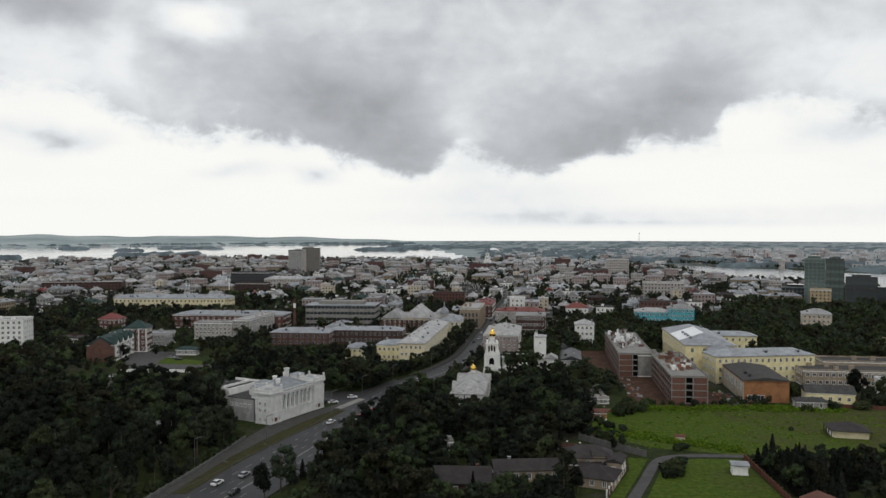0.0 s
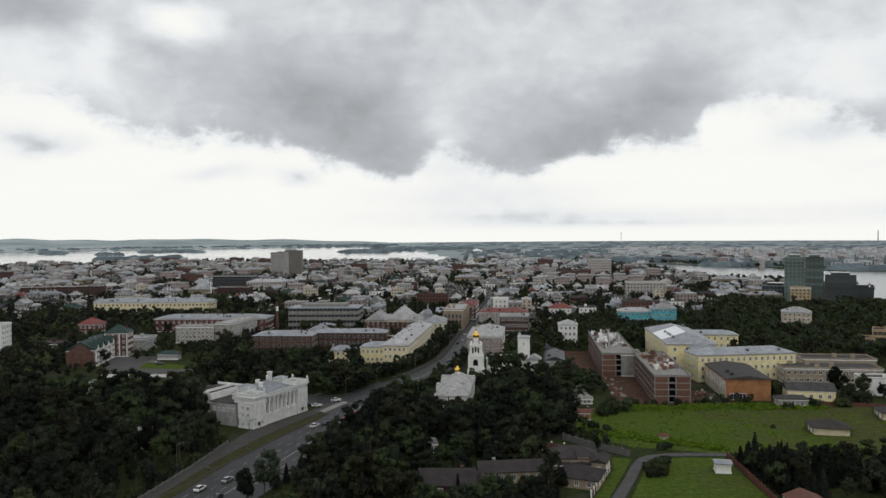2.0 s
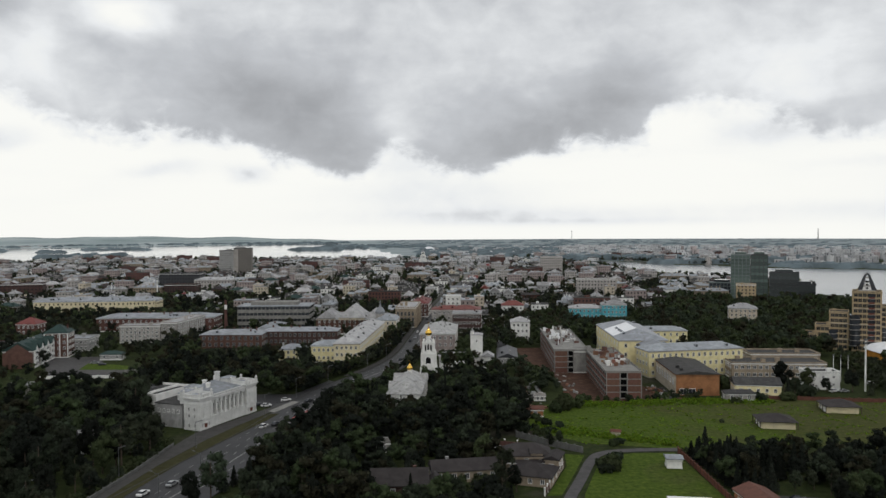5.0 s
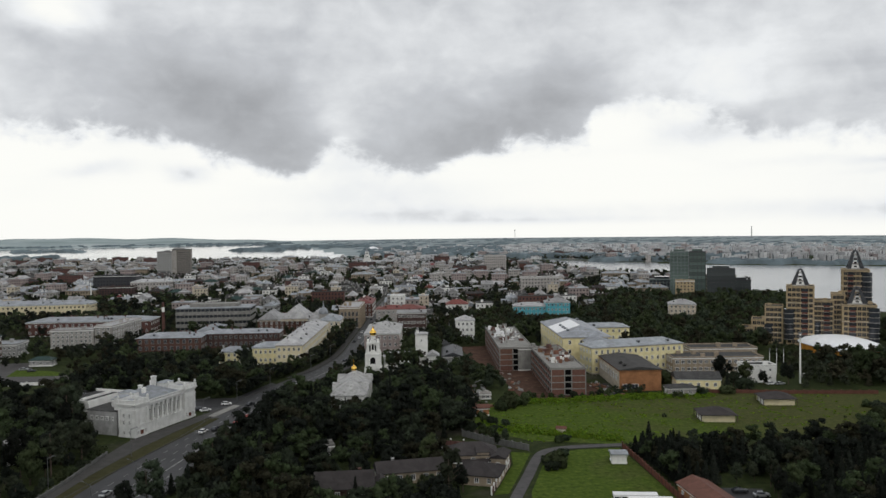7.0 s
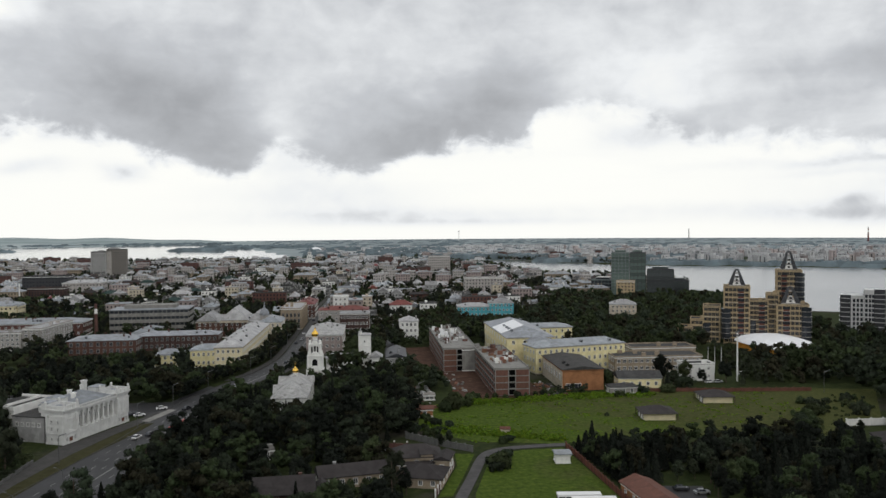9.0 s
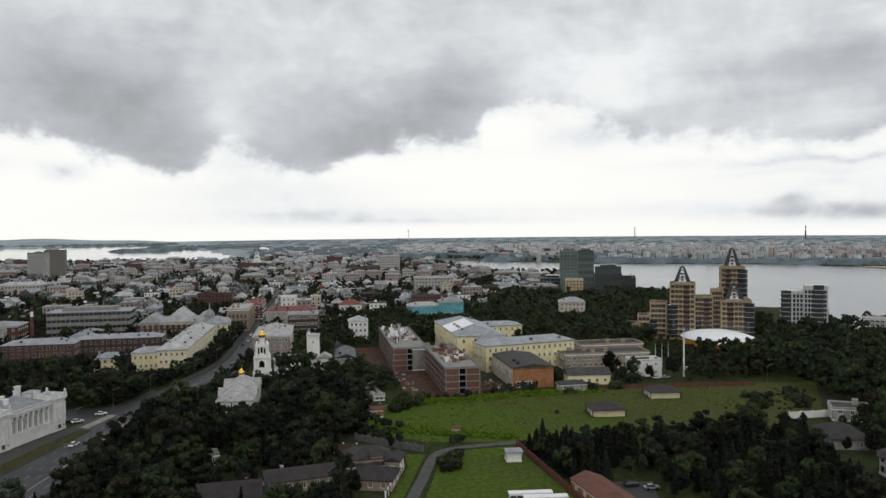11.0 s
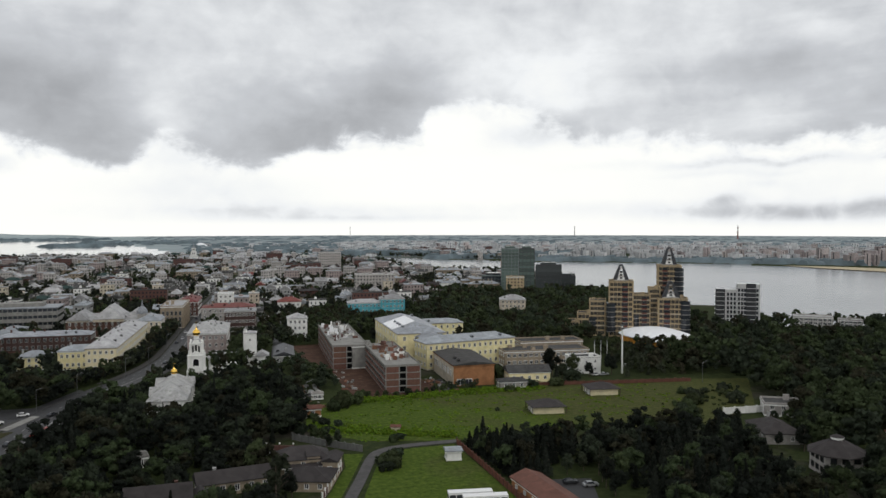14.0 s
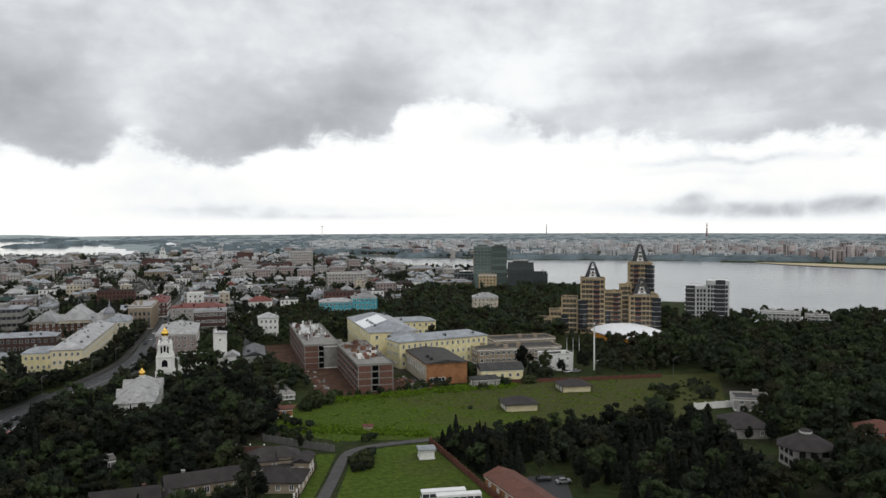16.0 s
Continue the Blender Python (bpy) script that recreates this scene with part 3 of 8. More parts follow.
# ---- ground, water, roads ----
NEAR_SHORE = [(-60, 1500), (-40, 1800), (-29.6, 1850), (-19.3, 1960), (-6.8, 1760), (0.7, 1690), (2.5, 1800), (3.5, 5200), (7.4, 5200), (7.5, 1750), (12.0, 1590), (16, 1450), (18, 1250), (20.5, 1117), (23.4, 1130), (27, 1060), (31.5, 921), (39.1, 721), (49.4, 659), (55, 630), (75, 600)]
FAR_SHORE = [(-60, 3400), (-26.4, 3416), (-8, 3500), (-3.5, 3450), (0, 2300), (2.5, 1850), (3.5, 5200), (7.4, 5200), (7.5, 1800), (12.0, 1690), (16, 1620), (20.5, 1530), (27.5, 1430), (41.2, 1410), (49.9, 1325), (75, 1300)]


def shore(rows, a):
    return float(np.interp(a, [r[0] for r in rows], [r[1] for r in rows]))


def polar(x, y):
    return math.degrees(math.atan2(x, y)), math.hypot(x, y)


def in_water(x, y, margin=0.0):
    a, r = polar(x, y)
    return shore(NEAR_SHORE, a) - margin < r < shore(FAR_SHORE, a) + margin and shore(NEAR_SHORE, a) < 5000


def far_rise(a, r):
    """Hills beyond the wide river."""
    if r < 3350:
        return 0.0
    top = float(np.interp(a, [-60, -29.6, -19.3, -12, -7.6, -4.5, -2.5, 60], [50, 46, 36, 30, 19, 9, 0, 0]))
    lump = 0.85 + 0.3 * noise.noise((a * 0.35, 3.1, 0.0))
    return top * lump * min(1.0, (r - 3350) / 800) ** 0.8


def lay_ground():
    rs = [0, 60, 120, 180, 250, 330, 430, 550, 700, 900] + list(np.arange(1000, 2400, 40)) + list(np.arange(2400, 4201, 100))
    azs = list(np.arange(-180, -62, 10.0)) + list(np.arange(-62, 76, 0.75)) + list(np.arange(76, 180, 10.0))
    v, f = [], []
    for a in azs:
        for r in rs:
            x, y = r * math.sin(radians(a)), r * math.cos(radians(a))
            z = far_rise(a, r)
            if in_water(x, y):
                z = -4.0
            v.append((x, y, z))
    n = len(rs)
    for i in range(len(azs)):
        j = (i + 1) % len(azs)
        for k in range(n - 1):
            f.append((i * n + k, j * n + k, j * n + k + 1, i * n + k + 1))
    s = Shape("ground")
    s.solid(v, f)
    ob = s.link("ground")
    tagged(ob, "dark grassy and earthy city ground reaching the horizon, far part painted hazy", "ground", kind="structure")
    w = Shape("water")
    pts = [(4200 * math.sin(radians(a)), 4200 * math.cos(radians(a)), -0.6) for a in range(0, 360, 6)]
    w.face(list(reversed(pts)))
    tagged(w.link("water"), "wide pale grey river under an overcast sky", "river", kind="structure")


lay_ground()


def ribbon(points, width, z, mat, name, label, category, kind="structure"):
    """A strip of even width along a line of points, a little raised, with a rim."""
    s = Shape(mat)
    pts = [Vector(p) for p in points]
    rows = []
    for i, p in enumerate(pts):
        a, b = pts[max(0, i - 1)], pts[min(len(pts) - 1, i + 1)]
        side = Vector((b - a)).normalized()
        side = Vector((side.y, -side.x))
        wd = width[i] if isinstance(width, (list, tuple)) else width
        rows.append((p - side * wd / 2, p + side * wd / 2))
    for (a, b), (c, d) in zip(rows, rows[1:]):
        s.solid([(*a, z), (*b, z), (*d, z), (*c, z), (*a, z - 0.3), (*b, z - 0.3), (*d, z - 0.3), (*c, z - 0.3)], [(0, 1, 2, 3), (0, 3, 7, 4), (1, 5, 6, 2)])
    return tagged(s.link(name), label, category, kind=kind), rows


def smooth(points, steps=6):
    """Catmull-Rom through the points."""
    p = [Vector(q) for q in points]
    p = [2 * p[0] - p[1]] + p + [2 * p[-1] - p[-2]]
    out = []
    for i in range(1, len(p) - 2):
        for k in range(steps):
            t = k / steps
            out.append(0.5 * (2 * p[i] + (p[i + 1] - p[i - 1]) * t + (2 * p[i - 1] - 5 * p[i] + 4 * p[i + 1] - p[i + 2]) * t * t + (3 * p[i] - 3 * p[i + 1] + p[i + 2] - p[i - 1]) * t ** 3))
    return [tuple(q) for q in out] + [tuple(p[-2])]


ROAD_LINE = [(-120, 90), (-83, 165), (-67, 205), (-53.8, 243), (-40, 290), (-29.5, 335), (-17, 372), (1, 410), (14, 450), (22, 500), (32, 567), (45, 653), (64, 776), (105, 1000), (160, 1280), (230, 1675)]


def road_gap(x, y):
    """How far a place lies outside the avenue's edge."""
    best = 1e9
    for (ax, ay), (bx, by), wa in zip(ROAD_LINE, ROAD_LINE[1:], ROAD_WIDTH):
        t = max(0.0, min(1.0, ((x - ax) * (bx - ax) + (y - ay) * (by - ay)) / ((bx - ax) ** 2 + (by - ay) ** 2)))
        best = min(best, math.hypot(x - ax - t * (bx - ax), y - ay - t * (by - ay)) - wa / 2)
    return best


ROAD_WIDTH = [27, 27, 27, 26, 21, 18, 15, 12, 11, 10, 10, 10, 9, 9, 9, 9]

AVENUE, KERBS = ribbon(smooth(list(zip([p[0] for p in ROAD_LINE], [p[1] for p in ROAD_LINE]))), [float(w) for w in np.interp(np.arange(0, 15.01, 1 / 6), range(16), ROAD_WIDTH)], 0.05, "asphalt", "road", "worn grey asphalt avenue with several lanes", "road")


def avenue_lines():
    """Kerbs, lane dashes and the verge along the avenue."""
    line = smooth(ROAD_LINE)
    kerb = Shape("pavement")
    for side in (0, 1):
        edge = [r[side] for r in KERBS]
        for a, b in zip(edge[6:], edge[7:66]):
            if (b - a).length < 0.1:
                continue
            n = Vector(((b - a).y, -(b - a).x)).normalized() * (0.3 if side else -0.3)
            c, d = b + n, a + n
            kerb.solid([(*a, 0.2), (*b, 0.2), (*c, 0.2), (*d, 0.2), (*a, -0.2), (*b, -0.2), (*c, -0.2), (*d, -0.2)], [(0, 1, 2, 3), (0, 4, 5, 1), (2, 6, 7, 3)])
    tagged(kerb.link("kerb"), "pale concrete kerb along the avenue", "kerb", kind="structure")
    at = 0.0
    for off, dash, gap in ((2.4, 30.0, 0.0), (2.7, 30.0, 0.0), (-3.6, 3.0, 5.0), (6.2, 3.0, 5.0), (-7.2, 3.0, 5.0), (-0.4, 3.0, 5.0)):
        s = Shape("road_paint")
        at = 0.0
        for i, (a, b) in enumerate(zip(line[6:60], line[7:61])):
            a, b = Vector(a), Vector(b)
            if abs(off) > 0.35 * np.interp((i + 6) / 6, range(16), ROAD_WIDTH):
                continue
            way = (b - a).normalized()
            side = Vector((way.y, -way.x))
            length, t = (b - a).length, 0.0
            while t < length:
                on = gap == 0 or (at % (dash + gap)) < dash
                step = min(length - t, 1.0)
                if on:
                    p, q = a + way * t + side * off, a + way * (t + step) + side * off
                    u = side * 0.11
                    s.face([(*(p - u), 0.10), (*(p + u), 0.10), (*(q + u), 0.10), (*(q - u), 0.10)])
                t, at = t + step, at + step
        tagged(s.link("lane_marking"), "worn white lane line painted on the asphalt", "road marking", kind="structure")


avenue_lines()


for side, sign in ((0, -1), (1, 1)):
    edge = [(r[side].x, r[side].y) for r in KERBS if 392 < r[side].y < 900]
    walk_line = [(x + sign * 2.6, y) for x, y in edge]
    ribbon(walk_line, 3.4, 0.17, "pavement", "pavement", "grey asphalt footway along the avenue", "pavement")


def sheet(name, mat, poly, z, label, category):
    s = Shape(mat)
    s.face([(x, y, z) for x, y in poly])
    n = len(poly)
    for i in range(n):
        (ax, ay), (bx, by) = poly[i], poly[(i + 1) % n]
        s.face([(ax, ay, z), (ax, ay, z - 0.3), (bx, by, z - 0.3), (bx, by, z)])
    return tagged(s.link(name), label, category, kind="structure")


MEADOW = [(54, 283), (70, 264), (97, 254), (120, 252), (150, 250), (190, 240), (222, 252), (262, 300), (235, 309), (190, 318), (120, 326), (100, 322), (80, 326), (62, 318)]
sheet("meadow", "meadow", MEADOW, 0.06, "bright green unmown meadow with yellowish patches", "meadow")
sheet("lawn", "meadow", [(52, 196), (56.5, 214), (62.5, 228), (68.5, 242), (74, 248.5), (82, 250.5), (96, 249.5), (93, 190), (54, 185)], 0.06, "bright green mown lawn beside a gravel drive", "lawn")
sheet("lawn", "meadow", [(57.6, 239.5), (51.4, 226), (46, 214), (50, 214), (56.8, 229), (64, 245.5), (66, 250), (60, 252)], 0.06, "strip of green lawn by the villa fence", "lawn")
sheet("verge", "verge_grass", [(-77, 218), (-72.6, 218), (-66.5, 243), (-61, 262), (-52, 286), (-44, 306), (-40, 318), (-45, 318), (-53, 301), (-61, 281), (-69.5, 253)], 0.13, "narrow brownish grass verge between avenue and footway", "verge")
sheet("pavement", "pavement", [(-86, 190), (-82, 190), (-77, 218), (-69.5, 253), (-61, 281), (-53, 301), (-45, 318), (-38, 333), (-41, 335), (-49, 322), (-66.5, 292), (-70, 276), (-74.6, 245), (-80, 219)], 0.18, "grey paved footway in front of the white hall", "pavement")
sheet("building_site", "earth", [(83, 322), (112, 322), (120, 331), (122, 372), (136, 400), (120, 400), (92, 390), (98, 470), (82, 470), (80, 420), (85, 380), (84, 350)], 0.13, "reddish brown churned earth of a building site", "earth")
sheet("lawn", "meadow", [(-160, 447), (-142, 441), (-129, 432), (-133, 425), (-158, 428)], 0.12, "green lawn beside a yard wall", "lawn")
sheet("junction", "asphalt", [(-47, 331), (-38, 327), (-30, 340), (-17, 372), (-24, 384), (-38, 354), (-60, 356), (-62, 348)], 0.09, "dark worn asphalt of a road junction", "road")
sheet("traffic_island", "concrete", [(-45, 322), (-42, 320), (-34, 338), (-37, 340)], 0.22, "pale paved traffic island at the junction", "pavement")
sheet("car_park", "asphalt", [(104, 209), (119.6, 204.6), (112, 188), (104, 189)], 0.07, "dark asphalt car park among trees", "car park")
sheet("yard", "gravel", [(-196, 470), (-160, 470), (-150, 440), (-120, 420), (-116, 400), (-165, 405), (-180, 440)], 0.07, "grey yard with gravel behind the wood", "yard")
ribbon(smooth([(46.5, 200), (53, 214.4), (59.3, 228), (66.5, 244), (71, 250.5), (77.5, 253.2), (87, 253.6), (99, 252.8)]), 3.3, 0.16, "gravel", "path", "grey gravel drive across the lawn", "path")
ribbon(smooth([(-40, 340), (-60, 348), (-85, 360), (-110, 385)]), 6.0, 0.14, "asphalt", "road", "narrow asphalt side street by the white hall", "road")
ribbon(smooth([(62, 395), (70, 450), (82, 520), (95, 600), (110, 700)]), 5.0, 0.14, "asphalt", "road", "narrow asphalt lane between old houses", "road")


def wall_line(name, pts, h, thick, mat, label, category, post=None, ball=False, step=4.0):
    """A garden wall along a line: one panel a stretch between posts, balls of lamps on the posts."""
    top = thing(name, pose(pts[0][0], pts[0][1], 0), label, category)
    for (ax, ay), (bx, by) in zip(pts, pts[1:]):
        a, b = Vector((ax, ay)), Vector((bx, by))
        n = max(1, round((b - a).length / step))
        way = math.degrees(math.atan2(by - ay, bx - ax))
        long = (b - a).length / n
        panel = Shape(mat)
        panel.box(0.2, -thick / 2, -0.2, long - 0.2, thick / 2, h)
        panel.box(0.2, -thick / 2 - 0.06, h, long - 0.2, thick / 2 + 0.06, h + 0.1)
        me = panel.mesh("panel")
        pm = Shape(post or mat)
        pm.box(-0.19, -0.19, -0.2, 0.19, 0.19, h + 0.3)
        pm.box(-0.25, -0.25, h + 0.3, 0.25, 0.25, h + 0.42)
        pme = pm.mesh("post")
        if ball:
            bm_ = Shape("white_paint")
            bm_.turned(0, 0, [(0.05, h + 0.42)] + [(0.3 * math.cos(g), h + 0.75 + 0.3 * math.sin(g)) for g in np.linspace(-1.2, 1.45, 6)], 8)
            bme = bm_.mesh("lamp_ball")
        for i in range(n):
            p = a + (b - a) * i / n
            for nm, m_ in (("panel", me), ("post", pme)) + ((("lamp_ball", bme),) if ball else ()):
                ob = new(nm, m_)
                ob.parent = top
                ob.matrix_local = pose(p.x - pts[0][0], p.y - pts[0][1], 0, 0, 0, way)
    return top


wall_line("garden_wall", [(45.2, 214), (50.6, 226), (56.8, 239.5)], 1.5, 0.2, "brick_red", "brick garden wall with white posts and ball lamps", "garden wall", "plaster_white", True, 3.0)
wall_line("garden_wall", [(25, 258), (38, 264.5), (50, 259)], 1.7, 0.25, "brick_red", "red brick garden wall with ball lamps on its posts", "garden wall", "brick_red", True, 4.0)
wall_line("site_wall", [(48, 274), (57, 262), (66.3, 252.4)], 2.0, 0.2, "concrete_dark", "weathered dark grey concrete slab wall", "wall", step=3.0)
wall_line("fence", [(97, 249.5), (95.3, 225), (93.8, 205), (92.5, 186)], 1.7, 0.12, "fence_brown", "reddish brown metal fence with pillars", "fence", "brick_red", step=3.0)
wall_line("fence", [(150, 325), (195.3, 312.5), (233.1, 304)], 1.5, 0.12, "roof_rust", "rusty red corrugated metal fence", "fence", step=4.0)
wall_line("garden_wall", [(204.7, 249.8), (223.3, 247.3)], 2.4, 0.25, "plaster_white", "plain white garden wall among trees", "garden wall", step=5.0)
wall_line("retaining_wall", [(-86.5, 190), (-80.4, 219), (-75, 245), (-70.4, 276)], 0.9, 0.3, "concrete_dark", "low grey concrete wall beside the footway", "wall", step=4.0)
wall_line("yard_wall", [(-128, 408), (-92, 430)], 2.6, 0.3, "concrete", "long weathered concrete yard wall", "wall", step=6.0)
wall_line("yard_wall", [(-168, 404), (-128, 402)], 1.4, 0.3, "plaster_white", "low white wall behind the wood", "wall", step=6.0)


def white_hall():
    """The white neoclassical hall by the avenue."""
    x, y, rz = -57.8, 309.3, 62.2
    top = thing("concert_hall", pose(x, y, 0, 0, 0, rz), "white neoclassical hall with corner pavilions and grey metal roof", "building")
    for u, v, hw, hd in ((0, 9, 18, 11), (-6, 26, 9, 12)):
        c, s_ = math.cos(radians(rz)), math.sin(radians(rz))
        FOOT.append((x + u * c - v * s_, y + u * s_ + v * c, rz, hw, hd))
    s = Shape("plaster_hall")
    s.box(-10.4, 1.5, -0.4, 10.4, 16, 10.6)
    s.link("wall", top)
    for nm, y0, z0, y1, z1 in (("cornice", -0.1, 10.7, 16.3, 11.2), ("entablature", 0.35, 9.9, 16.1, 10.7), ("ground_storey", 0.3, -0.4, 1.5, 3.7), ("string_course", 0.15, 3.7, 1.5, 4.0), ("plinth", 0.15, -0.4, 0.3, 0.7)):
        s = Shape("plaster_hall")
        s.box(-10.4, y0, z0, 10.4, y1, z1)
        s.link(nm, top)
    for cx in (-13.6, 13.6):
        s = Shape("plaster_hall")
        s.box(cx - 3.2, 0, -0.4, cx + 3.2, 7.2, 11.6)
        pavilion = s.link("pavilion", top)
        for nm, o, z0, z1 in (("cornice", 0.7, 11.6, 12.05), ("entablature", 0.3, 10.9, 11.6), ("string_course", 0.15, 3.5, 3.85), ("string_course", 0.15, 9.3, 9.6), ("plinth", 0.2, -0.4, 0.8)):
            s = Shape("plaster_hall")
            s.box(cx - 3.2 - o, -o, z0, cx + 3.2 + o, 7.2 + o, z1)
            s.link(nm, pavilion)
        for u, v, lu, lv in ((-2.75, -0.18, 0.42, 0.22), (2.75, -0.18, 0.42, 0.22)) + (((-3.35, 0.6, 0.2, 0.45), (-3.35, 6.6, 0.2, 0.45)) if cx < 0 else ()):
            q = Shape("plaster_hall")
            q.box(cx + u - lu, v - lv + 0.1, 3.85, cx + u + lu, v + lv + 0.1, 9.3)
            q.box(cx + u - lu - 0.1, v - lv, 9.3, cx + u + lu + 0.1, v + lv + 0.1, 9.9)
            q.link("pilaster", pavilion)
        for u0, v0, u1, v1 in ((-3.4, -0.25, 3.4, 0.1), (-3.4, 7.1, 3.4, 7.45), (-3.4, 0.1, -3.05, 7.1), (3.05, 0.1, 3.4, 7.1)):
            b = Shape("plaster_hall")
            b.box(cx + u0, v0, 12.05, cx + u1, v1, 13.1)
            b.box(cx + u0 - 0.08, v0 - 0.08, 13.1, cx + u1 + 0.08, v1 + 0.08, 13.25)
            b.link("parapet", pavilion)
        for u in (-3.2, -1.1, 1.1, 3.2):
            for v in ((-0.1, 7.3) if abs(u) > 2 else (-0.1,)):
                b = Shape("plaster_hall")
                b.box(cx + u - 0.42, v - 0.42, 12.05, cx + u + 0.42, v + 0.42, 13.5)
                if abs(u) > 2:
                    b.turned(cx + u, v, [(0.22, 13.5), (0.46, 14.0), (0.4, 14.35), (0.14, 14.7)], 8)
                b.link("pedestal", pavilion)
        p = Shape("roof_metal")
        p.hip(cx - 3.0, 0.15, cx + 3.0, 7.05, 12.07, 0.7)
        p.link("roof", pavilion)
        f = Shape("plaster_hall")
        for u0, z0, u1, z1 in ((-1.45, 4.5, -1.2, 8.3), (1.2, 4.5, 1.45, 8.3), (-1.7, 8.3, 1.7, 8.7), (-1.7, 4.15, 1.7, 4.5)):
            f.box(cx + u0, -0.22, z0, cx + u1, 0.05, z1)
        f.link("niche", pavilion)
        d = Shape("fence_brown", "plaster_hall")
        d.box(cx - 0.7, -0.14, -0.2, cx + 0.7, 0.1, 2.3)
        d.box(cx - 1.0, -0.3, 2.3, cx + 1.0, 0.1, 2.6, 1)
        d.link("door", pavilion, "dark red wooden door")
        windows(pavilion, "s", cx - 3.0, cx - 1.0, 0, (1.2,), 1, 0.6, 1.2, "plaster_hall")
        windows(pavilion, "s", cx + 1.0, cx + 3.0, 0, (1.2,), 1, 0.6, 1.2, "plaster_hall")
        if cx < 0:
            windows(pavilion, "w", 1.2, 6.2, cx - 3.2, (1.2, 4.7, 7.2), 2, 0.6, 1.1, "plaster_hall")
    for i in range(8):
        u = -9.1 + i * 18.2 / 7
        s = Shape("plaster_hall")
        s.box(u - 0.55, 0.3, 4.0, u + 0.55, 1.4, 4.5)
        s.turned(u, 0.85, [(0.46, 4.5), (0.44, 6.5), (0.36, 9.3)], 12)
        s.box(u - 0.55, 0.3, 9.3, u + 0.55, 1.4, 9.9)
        s.link("column", top)
    windows(top, "s", -9.1, 9.1, 1.5, (4.5,), 7, 1.0, 3.1, "plaster_hall", True)
    for i in range(7):
        u = -9.1 + (i + 0.5) * 18.2 / 7
        s = Shape("plaster_hall")
        for u0, z0, u1, z1 in ((-0.9, 1.1, -0.75, 3.1), (0.75, 1.1, 0.9, 3.1), (-0.9, 3.1, 0.9, 3.25), (-0.9, 0.95, 0.9, 1.1)):
            s.box(u + u0, 0.18, z0, u + u1, 0.32, z1)
        s.link("wall_panel", top)
    for i in range(23):
        u = -10 + i * 20 / 22
        s = Shape("plaster_hall")
        s.box(u - 0.13, 0.05, 11.2, u + 0.13, 0.3, 11.9)
        s.link("baluster", top)
    s = Shape("plaster_hall")
    s.box(-10.4, 0.0, 11.9, 10.4, 0.38, 12.1)
    s.link("handrail", top)
    r = Shape("roof_metal")
    r.hip(-10, 0.6, 10, 16.6, 11.2, 3.4)
    for i in range(1, 18):
        u = -10 + i * 20 / 18
        top_v = min(8.0, min(u + 10, 10 - u))
        r.solid([(u - 0.05, 0.65, 11.5), (u + 0.05, 0.65, 11.5), (u + 0.05, 0.6 + top_v, 11.52 + 3.4 * top_v / 8), (u - 0.05, 0.6 + top_v, 11.52 + 3.4 * top_v / 8), (u, 0.65, 11.62), (u, 0.6 + top_v, 11.64 + 3.4 * top_v / 8)], [(0, 4, 5, 3), (1, 2, 5, 4)])
    r.link("roof", top)
    for u, v, lu, lv, z in ((-12.5, 9.5, 2.2, 1.6, 13.4), (-8.5, 8.5, 1.2, 2.2, 14.2), (-6.0, 13, 2.6, 1.6, 13.6), (12, 10, 2.4, 2.0, 14.0)):
        c = Shape("plaster_hall", "roof_metal")
        c.box(u - lu, v - lv, 8.7, u + lu, v + lv, z)
        c.hip(u - lu - 0.2, v - lv - 0.2, u + lu + 0.2, v + lv + 0.2, z, 0.7, 1, None, 0.1)
        c.link("roof_housing", top)
    c = Shape("plaster_hall")
    c.box(4.2, 9.0, 11, 5.6, 10.4, 17.2)
    c.box(4.0, 8.8, 17.2, 5.8, 10.6, 17.6)
    c.link("chimney", top)
    for u, v in ((-5, 6), (-1, 11), (8, 13)):
        c = Shape("plaster_white")
        c.box(u - 0.6, v - 0.6, 11, u + 0.6, v + 0.6, 14.9)
        c.box(u - 0.75, v - 0.75, 14.9, u + 0.75, v + 0.75, 15.2)
        c.link("chimney", top)
    a = Shape("plaster_grey", "roof_bitumen")
    a.box(-16, 8.9, -0.4, 8, 22, 8.6)
    a.box(-16.2, 8.88, 8.6, 8.2, 22.2, 8.8, 1)
    annex = a.link("annex", top, "grey rendered rear wing with a flat roof")
    windows(annex, "w", 9.6, 21, -16, (5.4,), 5, 0.9, 1.2)
    a = Shape("plaster_white", "roof_bitumen")
    a.box(-15, 22.2, -0.4, 4, 36, 10.4)
    a.box(-15.3, 24, 10.4, 4.3, 36.4, 10.6, 1)
    rear = a.link("annex", top, "plain white rear block with raised parapet")
    for u0, v0, u1, v1 in ((-15.3, 22.2, 4.3, 22.6), (-15.3, 22.6, -14.8, 36.4), (-14.8, 28, 3.8, 28.4), (3.8, 22.6, 4.3, 36.4)):
        a = Shape("plaster_white")
        a.box(u0, v0, 10.4, u1, v1, 11.5)
        a.link("parapet", rear)
    a = Shape("plaster_white", "roof_metal")
    a.box(-8, 37, -0.4, 2, 44, 9.6)
    a.box(-8.2, 36.8, 9.6, 2.2, 44.2, 9.9, 1)
    a.link("annex", top, "small white rear block")


white_hall()


